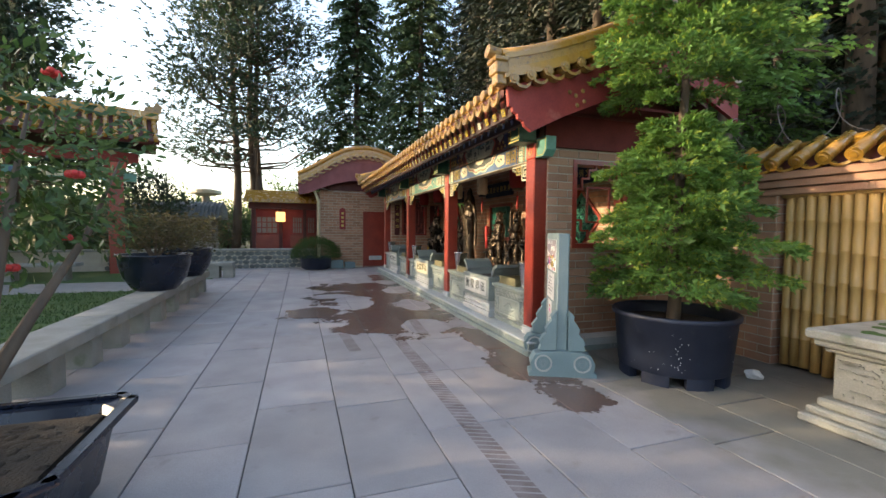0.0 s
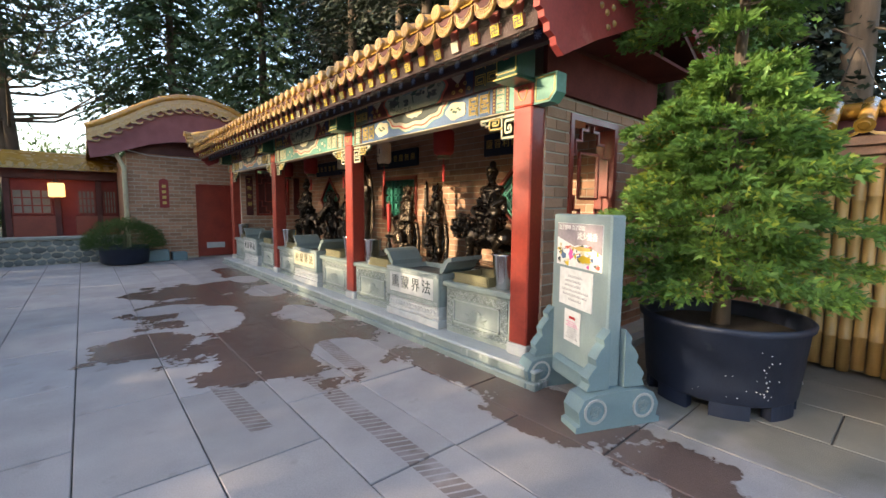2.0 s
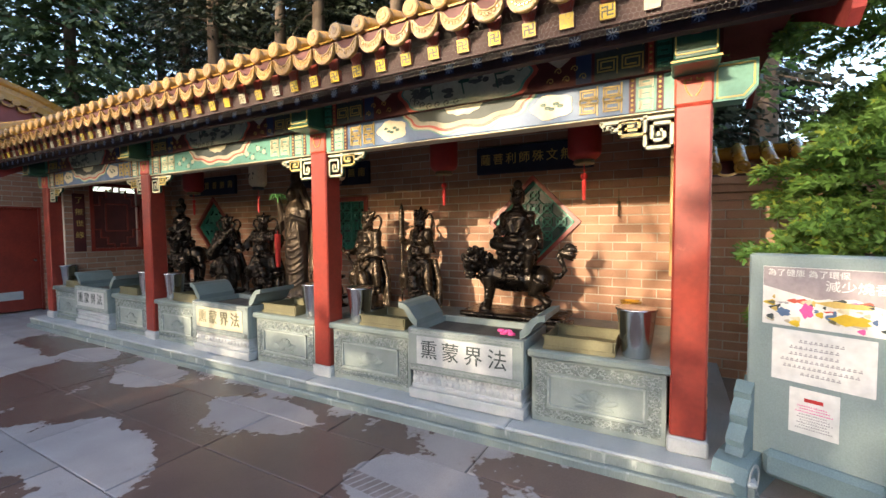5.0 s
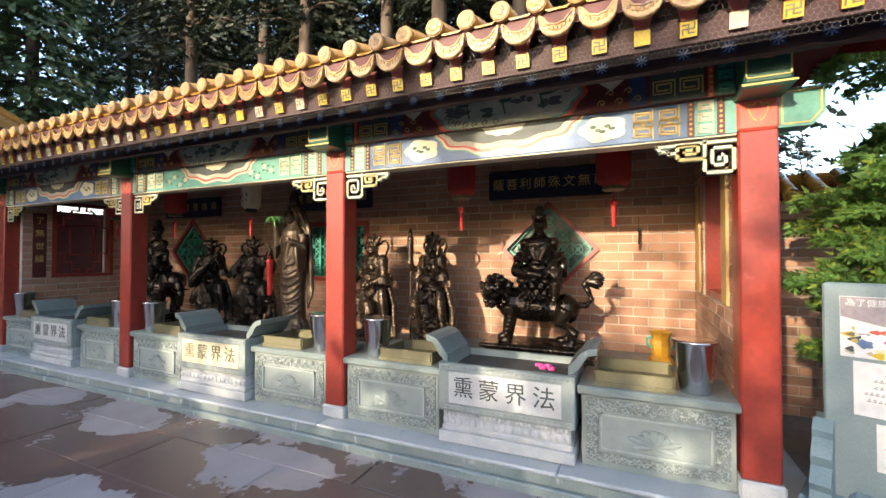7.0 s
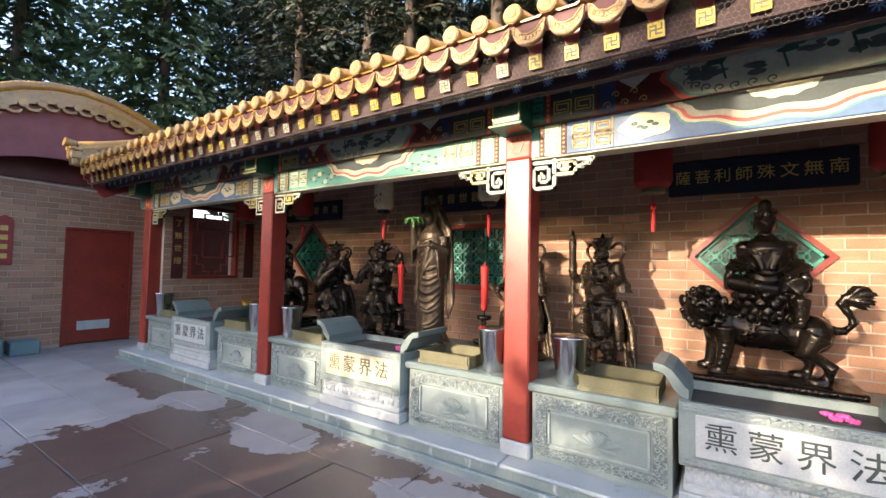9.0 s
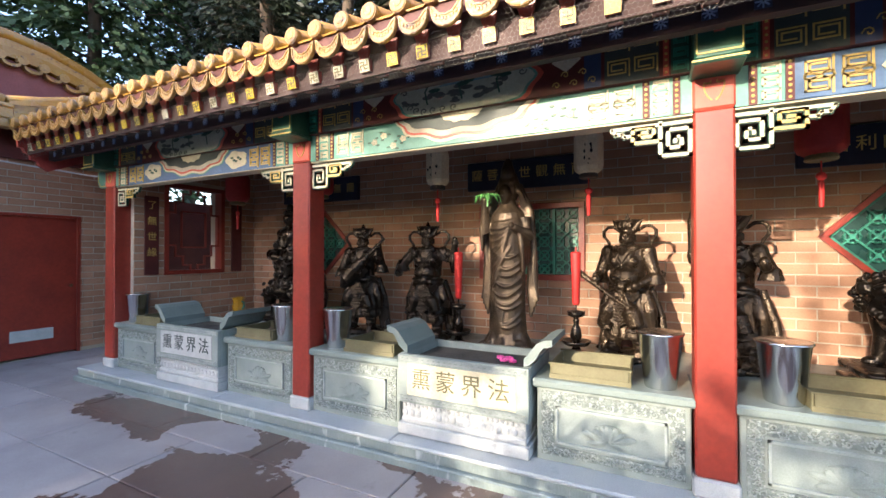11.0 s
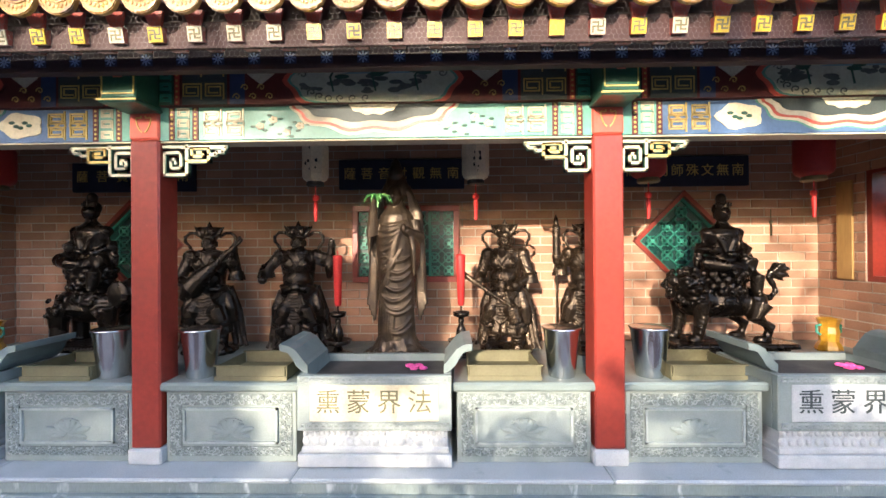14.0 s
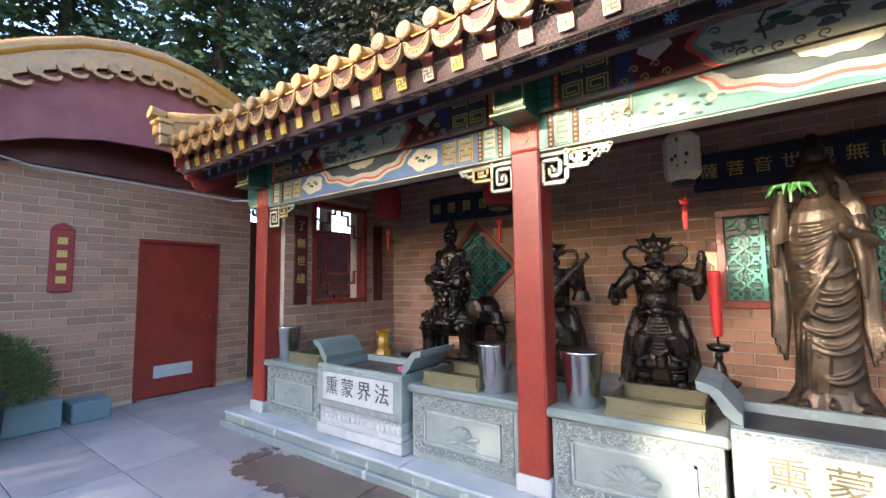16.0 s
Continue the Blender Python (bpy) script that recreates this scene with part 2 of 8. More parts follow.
GRAVESTONE = surf("weathered_limestone", (0.38, 0.37, 0.33), (0.25, 0.25, 0.22), 0.85, scale=4, fine=90, bump=0.5, spots=((0.11, 0.13, 0.08), 4, 0.36))
SIGN = surf("sign_stone", (0.24, 0.31, 0.315), (0.20, 0.265, 0.27), 0.5, scale=3, fine=140, bump=0.1)
SIGN_EDGE = surf("sign_foot_stone", (0.17, 0.255, 0.28), (0.14, 0.215, 0.24), 0.5, scale=3, fine=140, bump=0.12)
WHITE = surf("white_paper", (0.78, 0.78, 0.76), (0.72, 0.72, 0.70), 0.6, fine=20, bump=0.02)
BLACK = surf("black_ink", (0.02, 0.02, 0.02), (0.03, 0.03, 0.03), 0.6, fine=60, bump=0.05)
GREYINK = surf("grey_ink", (0.35, 0.35, 0.36), (0.30, 0.30, 0.31), 0.6, fine=60, bump=0.02)
WIRE = surf("wire", (0.20, 0.18, 0.17), (0.13, 0.115, 0.11), 0.5, 0.6, fine=60, bump=0.1)
GRASS = surf("grass", (0.045, 0.10, 0.022), (0.075, 0.13, 0.03), 0.9, scale=3, fine=90, bump=1.0)
YELLOW = surf("yellow_gilt", (0.70, 0.50, 0.03), (0.62, 0.42, 0.02), 0.3, fine=40, bump=0.05, vary=0.3)
SLATE = surf("grey_roof", (0.12, 0.14, 0.15), (0.08, 0.10, 0.11), 0.6, fine=60, bump=0.3)
ROOM = surf("plain_render", (0.30, 0.27, 0.24), (0.24, 0.22, 0.20), 0.9, fine=60, bump=0.2)


def paving():
    """Granite slabs, pale when dry, dark and glossy where water has been spilt, with tyre marks of wet mud."""
    m = surf("paving_granite", (0.42, 0.385, 0.38), (0.34, 0.31, 0.31), 0.6, scale=2.2, fine=130, bump=0.25, vary=0.2, spots=((0.25, 0.22, 0.21), 4.5, 0.36))
    nt, b = m.node_tree, m.node_tree.nodes["Principled BSDF"]
    geo = nt.nodes.new("ShaderNodeNewGeometry")
    sep = nt.nodes.new("ShaderNodeSeparateXYZ")
    nt.links.new(geo.outputs["Position"], sep.inputs[0])

    def math_(op, a, c=0.0, d=0.0, clamp=False):
        n = nt.nodes.new("ShaderNodeMath")
        n.operation, n.use_clamp = op, clamp
        for s, v in zip(n.inputs, (a, c, d)):
            if isinstance(v, bpy.types.NodeSocket):
                nt.links.new(v, s)
            else:
                s.default_value = v
        return n.outputs[0]

    def noise_(s, detail):
        n = nt.nodes.new("ShaderNodeTexNoise")
        n.inputs["Scale"].default_value, n.inputs["Detail"].default_value = s, detail
        nt.links.new(geo.outputs["Position"], n.inputs["Vector"])
        return n.outputs["Fac"]

    X, Y = sep.outputs[0], sep.outputs[1]
    edge = math_("ADD", math_("MULTIPLY_ADD", noise_(1.9, 9), 3.4, -1.75), math_("MULTIPLY_ADD", noise_(16, 4), 0.9, -0.45))

    def pool(cx, cy, rx, ry):
        dx = math_("DIVIDE", math_("SUBTRACT", X, cx), rx)
        dy = math_("DIVIDE", math_("SUBTRACT", Y, cy), ry)
        r2 = math_("ADD", math_("MULTIPLY", dx, dx), math_("MULTIPLY", dy, dy))
        return math_("SUBTRACT", 1.0, r2)
    wet = None
    for cx, cy, rx, ry in WET:
        p = pool(cx, cy, rx, ry)
        wet = p if wet is None else math_("MAXIMUM", wet, p)
    for cx, cy, rx, ry in DRY:
        wet = math_("MINIMUM", wet, math_("MULTIPLY", pool(cx, cy, rx, ry), -1.3))
    wet = math_("MULTIPLY", math_("ADD", wet, edge), 7.0, clamp=True)
    # tyre marks: ribs across a strip
    t = None
    for x0, y0, x1, y1, w in TRACKS:
        k = (x1 - x0) / (y1 - y0)
        off = math_("ABSOLUTE", math_("SUBTRACT", X, math_("MULTIPLY_ADD", Y, k, x0 - k * y0)))
        inside = math_("MULTIPLY", math_("LESS_THAN", off, w), math_("MULTIPLY", math_("GREATER_THAN", Y, min(y0, y1)), math_("LESS_THAN", Y, max(y0, y1))))
        rib = math_("GREATER_THAN", math_("SINE", math_("ADD", math_("MULTIPLY", Y, 105.0), math_("MULTIPLY", X, 45.0))), -0.72)
        one = math_("MULTIPLY", math_("MULTIPLY", inside, rib), math_("MULTIPLY_ADD", noise_(5, 3), 2.4, -0.35, clamp=True))
        t = one if t is None else math_("MAXIMUM", t, one)
    col = b.inputs["Base Color"].links[0].from_socket
    x = nt.nodes.new("ShaderNodeMix")
    x.data_type, x.blend_type = "RGBA", "MULTIPLY"
    nt.links.new(math_("MAXIMUM", wet, math_("MULTIPLY", t, 0.75)), x.inputs[0])
    nt.links.new(col, x.inputs[6])
    x.inputs[7].default_value = (0.42, 0.305, 0.26, 1)
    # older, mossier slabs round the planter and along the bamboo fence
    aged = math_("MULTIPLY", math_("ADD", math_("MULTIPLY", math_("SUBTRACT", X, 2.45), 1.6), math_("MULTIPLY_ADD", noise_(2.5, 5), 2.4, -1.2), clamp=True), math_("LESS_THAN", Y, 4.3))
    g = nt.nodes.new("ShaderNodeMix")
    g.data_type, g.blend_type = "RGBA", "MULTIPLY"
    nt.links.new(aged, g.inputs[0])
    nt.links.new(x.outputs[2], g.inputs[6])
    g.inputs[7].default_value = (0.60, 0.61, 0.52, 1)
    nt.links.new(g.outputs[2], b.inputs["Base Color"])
    old = b.inputs["Roughness"].links[0].from_socket
    r = nt.nodes.new("ShaderNodeMix")
    nt.links.new(wet, r.inputs[0])
    nt.links.new(old, r.inputs[2])
    r.inputs[3].default_value = 0.16
    nt.links.new(r.outputs[0], b.inputs["Roughness"])
    return m


WET = [(2.3, 4.2, 0.34, 1.6), (1.5, 6.9, 1.15, 1.5), (1.4, 9.0, 1.2, 1.3), (1.3, 10.6, 1.1, 0.8), (0.2, 7.5, 0.6, 0.5), (2.25, 11.9, 0.34, 1.6)]
DRY = [(1.05, 8.4, 0.34, 0.8), (1.8, 6.0, 0.34, 0.5), (2.15, 9.7, 0.3, 0.5), (1.7, 4.8, 0.4, 0.55), (0.6, 9.2, 0.4, 0.3), (2.1, 7.8, 0.25, 0.6), (2.2, 11.3, 0.25, 0.5)]
TRACKS = [(1.24, 7.0, 1.19, 1.4, 0.075), (0.55, 6.2, 0.62, 5.0, 0.07), (1.5, 8.6, 1.35, 7.2, 0.075), (1.72, 6.6, 1.62, 5.4, 0.075)]
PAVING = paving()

# ---- ground, paving ----
ground = whole("ground", boxed(-400, 400, -400, 400, -0.30, -0.045), surf("earth", (0.07, 0.075, 0.04), (0.05, 0.055, 0.03), 0.95, fine=10, bump=0.8), "bare earth and moss that reaches the horizon", "ground", kind="structure")
pavement = whole("pavement", boxed(-2.35, 7.4, -6.0, 22.0, -0.044, -0.012), surf("joint_sand", (0.10, 0.09, 0.08), (0.06, 0.055, 0.05), 0.95, fine=120, bump=0.5), "pale granite slab courtyard paving, partly wet", "pavement", kind="structure")
SLABS = {}


def slab(x0, x1, y0, y1):
    g = 0.006
    key = (round(x1 - x0, 2), round(y1 - y0, 2))
    if key not in SLABS:
        w, l = (key[0]) / 2 - g, key[1] / 2 - g
        bm = bmesh.new()
        lo = [bm.verts.new(p) for p in ((-w, -l, -0.02), (w, -l, -0.02), (w, l, -0.02), (-w, l, -0.02))]
        md = [bm.verts.new((v.co.x, v.co.y, -0.004)) for v in lo]
        hi = [bm.verts.new((v.co.x * (1 - 0.005 / w), v.co.y * (1 - 0.005 / l), 0)) for v in lo]
        bm.faces.new(hi)
        for a, c in ((lo, md), (md, hi)):
            for i in range(4):
                bm.faces.new((a[i], a[(i + 1) % 4], c[(i + 1) % 4], c[i]))
        SLABS[key] = bpy.data.meshes.new("slab")
        bm.to_mesh(SLABS[key])
        bm.free()
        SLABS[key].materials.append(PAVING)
    ob = new("slab", SLABS[key])
    ob.parent = pavement
    ob.location = ((x0 + x1) / 2, (y0 + y1) / 2, random.uniform(-0.002, 0.002))


def lay_paving():
    starts = {-4: 0.3, -3: 0.9, -2: 0.15, -1: 0.62, 0: 0.2, 1: 0.75, 2: 0.60, 3: 0.0, 4: 1.2, 5: 0.55}
    for i in range(-3, 12):
        x0 = -0.33 + (i - 1) * 0.606
        y = -3.2 + starts.get(i, (i * 0.47) % 1.2)
        while y < 17.5:
            y1 = y + 1.21
            if not (x0 > 2.5 and y > 4.3 and y1 < 14.1):
                slab(x0, x0 + 0.606, y, y1)
            y = y1


# ---- brickwork ----
L_BRICK, H_BRICK = 0.29, 0.098


def cut(spans, a, b):
    out = []
    for s, e in spans:
        if b <= s or a >= e:
            out.append((s, e))
        else:
            if a - s > 0.015:
                out.append((s, a))
            if e - b > 0.015:
                out.append((b, e))
    return out


def brick_face(parent, place, u0, u1, z0, z1, holes=(), diamonds=(), near=None, limit=300):
    """Bricks proud of a wall's mortar. place(u, d, z) gives the world point, d counted out of the wall."""
    meshes, count = {}, 0
    verts, faces = [], []

    def joined(poly):
        n = len(verts)
        cu, cz = sum(p[0] for p in poly) / len(poly), sum(p[1] for p in poly) / len(poly)
        verts.extend(place(u, 0, z) for u, z in poly)
        verts.extend(place(u + (cu - u) * 0.03, 0.008, z + (cz - z) * 0.06) for u, z in poly)
        k = len(poly)
        faces.append([n + k + i for i in range(k)])
        faces.extend([n + i, n + (i + 1) % k, n + k + (i + 1) % k, n + k + i] for i in range(k))
    rows = int(round((z1 - z0) / H_BRICK))
    for j in range(rows):
        za, zb = z0 + j * H_BRICK + 0.006, min(z0 + (j + 1) * H_BRICK - 0.006, z1)
        zm = (za + zb) / 2
        u = u0 - (L_BRICK / 2 if j % 2 else 0)
        while u < u1:
            spans = [(max(u + 0.005, u0), min(u + L_BRICK - 0.005, u1))]
            for ha, hb, hc, hd in holes:
                if hc < zm < hd:
                    spans = cut(spans, ha, hb)
            for a, b in spans:
                if b - a < 0.02:
                    continue
                hit = [d for d in diamonds if abs((a + b) / 2 - d[0]) < d[2] + 0.2 and abs(zm - d[1]) < d[2] + 0.1]
                polys = [[(a, za), (b, za), (b, zb), (a, zb)]]
                for uc, zc, r in hit:
                    for axis, mid in ((0, uc), (1, zc)):
                        polys = [q for p in polys for q in (clip(p, axis, mid, 1), clip(p, axis, mid, -1)) if q]
                    polys = [q for q in (outside(p, uc, zc, r) for p in polys) if q]
                full = len(polys) == 1 and not hit
                if full and near and count < limit and near[0] < (a + b) / 2 < near[1] and near[2] < zm < near[3]:
                    w = round(b - a, 2)
                    if w not in meshes:
                        h = (zb - za) / 2
                        me = bpy.data.meshes.new("brick")
                        o = Vector(place(0, 0, 0))
                        q = [(-w / 2, -h), (w / 2, -h), (w / 2, h), (-w / 2, h)]
                        vs = [Vector(place(x, 0, z)) - o for x, z in q] + [Vector(place(x * 0.97, 0.008, z * 0.92)) - o for x, z in q]
                        me.from_pydata(vs, [], [(4, 5, 6, 7)] + [(i, (i + 1) % 4, 4 + (i + 1) % 4, 4 + i) for i in range(4)])
                        me.materials.append(BRICK)
                        meshes[w] = me
                    ob = new("brick", meshes[w])
                    ob.parent = parent
                    ob.location = place((a + b) / 2, random.uniform(-0.002, 0.0015), zm)
                    count += 1
                else:
                    for p in polys:
                        joined(p)
            u += L_BRICK
    if verts:
        me = bpy.data.meshes.new("brickwork")
        me.from_pydata(verts, [], faces)
        me.materials.append(BRICK)
        ob = new("brickwork", me)
        ob.parent = parent
        tagged(ob, kind="stuff")


def clip(poly, axis, mid, side):
    out = []
    for p, q in zip(poly, poly[1:] + poly[:1]):
        a, b = (p[axis] - mid) * side, (q[axis] - mid) * side
        if a >= 0:
            out.append(p)
        if a * b < 0:
            t = a / (a - b)
            out.append((p[0] + (q[0] - p[0]) * t, p[1] + (q[1] - p[1]) * t))
    return out if len(out) > 2 else None


def outside(poly, uc, zc, r):
    su = 1 if sum(p[0] for p in poly) / len(poly) > uc else -1
    sz = 1 if sum(p[1] for p in poly) / len(poly) > zc else -1

    def f(p):
        return su * (p[0] - uc) + sz * (p[1] - zc) - r
    out = []
    for p, q in zip(poly, poly[1:] + poly[:1]):
        a, b = f(p), f(q)
        if a >= 0:
            out.append(p)
        if a * b < 0:
            t = a / (a - b)
            out.append((p[0] + (q[0] - p[0]) * t, p[1] + (q[1] - p[1]) * t))
    return out if len(out) > 2 else None


def wall_core(name, place, u0, u1, z0, z1, thick, holes=(), diamonds=(), label="", material=None):
    """The wall's body with real openings; faces carry mortar."""
    bm = bmesh.new()
    boxes = list(holes) + [(c - r, c + r, z - r, z + r) for c, z, r in diamonds]
    us = sorted({u0, u1, *[v for h in boxes for v in h[:2] if u0 < v < u1]})
    zs = sorted({z0, z1, *[v for h in boxes for v in h[2:] if z0 < v < z1]})

    def prism(poly):
        fr, bk = [bm.verts.new(place(u, 0, z)) for u, z in poly], [bm.verts.new(place(u, -thick, z)) for u, z in poly]
        bm.faces.new(fr)
        bm.faces.new(bk[::-1])
        for i in range(len(poly)):
            bm.faces.new((fr[i], bk[i], bk[(i + 1) % len(poly)], fr[(i + 1) % len(poly)]))
    for ua, ub in zip(us, us[1:]):
        for za, zb in zip(zs, zs[1:]):
            if not any(h[0] <= ua and ub <= h[1] and h[2] <= za and zb <= h[3] for h in boxes):
                prism([(ua, za), (ub, za), (ub, zb), (ua, zb)])
    for c, z, r in diamonds:
        for su in (-1, 1):
            for sz in (-1, 1):
                prism([(c + su * r, z), (c + su * r, z + sz * r), (c, z + sz * r)])
    return whole(name, bm, material or MORTAR, label, "wall", kind="structure")


# ---- shrine: plan ----
COLS = [4.56, 7.655, 10.745, 13.84]
BAYS = [(a + b) / 2 for a, b in zip(COLS, COLS[1:])]
FRONT, BACK, INNER0, INNER1 = 2.66, 4.62, 4.65, 13.68
FLOOR, STAND = 0.155, 0.20

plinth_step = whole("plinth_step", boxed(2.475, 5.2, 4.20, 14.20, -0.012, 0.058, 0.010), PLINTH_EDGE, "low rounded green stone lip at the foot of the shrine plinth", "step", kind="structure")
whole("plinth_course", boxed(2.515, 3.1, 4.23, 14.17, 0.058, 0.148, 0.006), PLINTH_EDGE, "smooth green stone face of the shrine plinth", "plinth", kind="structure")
for a, b in zip([4.22, 5.7, 7.7, 9.7, 11.7, 13.2], [5.7, 7.7, 9.7, 11.7, 13.2, 14.18]):
    whole("plinth_slab", boxed(2.505, 3.1, a + 0.001, b - 0.001, 0.125, FLOOR, 0.010), PLINTH, "long pale stone plinth slab with darker patches", "plinth", "plinth slabs", "structure")
whole("floor", boxed(3.1, 5.0, 4.22, 14.18, 0.035, FLOOR - 0.01), PLINTH, "stone floor of the open shrine", "floor", kind="structure")

SIDE_WIN = (3.22, 4.08, 1.24, 2.34)
FAR_WIN = (3.22, 4.08, 1.24, 2.46)
DIAMONDS = [(BAYS[0] + 0.01, 1.66, 0.50), (BAYS[2] - 0.01, 1.66, 0.50)]
BACK_WIN = (8.66, 9.74, 1.28, 2.02)
p_back = lambda u, d, z: (BACK - d, u, z)
wall_back = wall_core("wall_back", p_back, INNER0 - 0.19, INNER1 + 0.3, FLOOR - 0.05, 3.3, 0.24, [BACK_WIN], DIAMONDS, "brown brick rear wall of the shrine with pale mortar")
p_near_out = lambda u, d, z: (u, 4.45 - d, z)
p_near_in = lambda u, d, z: (u, INNER0 + d, z)
wall_near = wall_core("wall_near", p_near_out, 2.86, BACK + 0.24, 0.05, 3.0, 0.20, [SIDE_WIN], label="brown brick end wall of the shrine with a lattice window")
p_far_in = lambda u, d, z: (u, INNER1 - d, z)
p_far_out = lambda u, d, z: (u, 13.98 + d, z)
wall_far = wall_core("wall_far", p_far_in, 2.86, BACK + 0.24, 0.05, 3.0, 0.30, [FAR_WIN], label="brown brick far end wall of the shrine with a lattice window")

# ---- far building wall ----
FAR = 16.0
RED_DOOR = (2.27, 3.30, 0.0, 2.10)
p_far_b = lambda u, d, z: (u, FAR - d, z)
wall_hall = wall_core("wall_hall", p_far_b, 0.72, 3.78, -0.01, 2.85, 0.3, [RED_DOOR], label="brown brick gable wall of the neighbouring hall")

# ---- courtyard wall ----
p_court = lambda u, d, z: (5.12 - d, u, z)
wall_court = wall_core("wall_court", p_court, -6.0, 4.60, -0.01, 2.02, 0.3, label="brown brick courtyard wall under a tiled coping")
p_pier = lambda u, d, z: (4.93 - d, u, z)
p_pier_s = lambda u, d, z: (u, 3.16 - d, z)


# ---- columns ----
def column(y):
    c = thing("column", (FRONT + 0.12, y, STAND), "square red lacquered timber column on a white stone block", "column", "shrine columns", "structure")
    part("shaft", boxed(-0.10, 0.10, -0.10, 0.10, 0.06, 2.13, 0.012), RED, c)
    part("base_block", boxed(-0.115, 0.115, -0.115, 0.115, -0.045, 0.062, 0.012), WHITE_STONE, c, "white stone base block")
    part("capital", boxed(-0.103, 0.103, -0.103, 0.103, 2.13, 2.36, 0.012), CORAL, c, "coral painted head with a scroll")
    bm = bmesh.new()
    for s in (-1, 1):
        pts = [(s * (0.012 + 0.045 * abs(math.sin(a)) * (1 - a / 9)), 2.2 + 0.032 * a - 0.02 * math.cos(2 * a)) for a in [k * 0.25 for k in range(14)]]
        ribbon(bm, pts, "x", 0.008, -0.107, -0.103)
    part("scroll", bm, GILT, c)
    return c


for y in COLS:
    column(y)

# ---- beams, eaves, roof ----
BEAM_X = 2.70


def cloud(y, z, w, h, n=22, bumps=9, amp=0.06):
    return [(y + w * math.cos(a) * (1 + amp * math.cos(bumps * a)), z + h * math.sin(a) * (1 + amp * math.cos(bumps * a))) for a in [k * 2 * math.pi / n for k in range(n)]]


def fret(y, z, w, h, turns=2):
    """A square spiral of the width w and height h about (y, z)."""
    pts, l, r, t, b = [], y - w / 2, y + w / 2, z + h / 2, z - h / 2
    s = min(w, h) / (2 * turns + 1)
    x, q = l, b
    pts.append((l, b))
    for k in range(turns):
        pts += [(l + k * s, t - k * s), (r - k * s, t - k * s), (r - k * s, b + (k + 1) * s), (l + (k + 1) * s, b + (k + 1) * s)]
    return pts


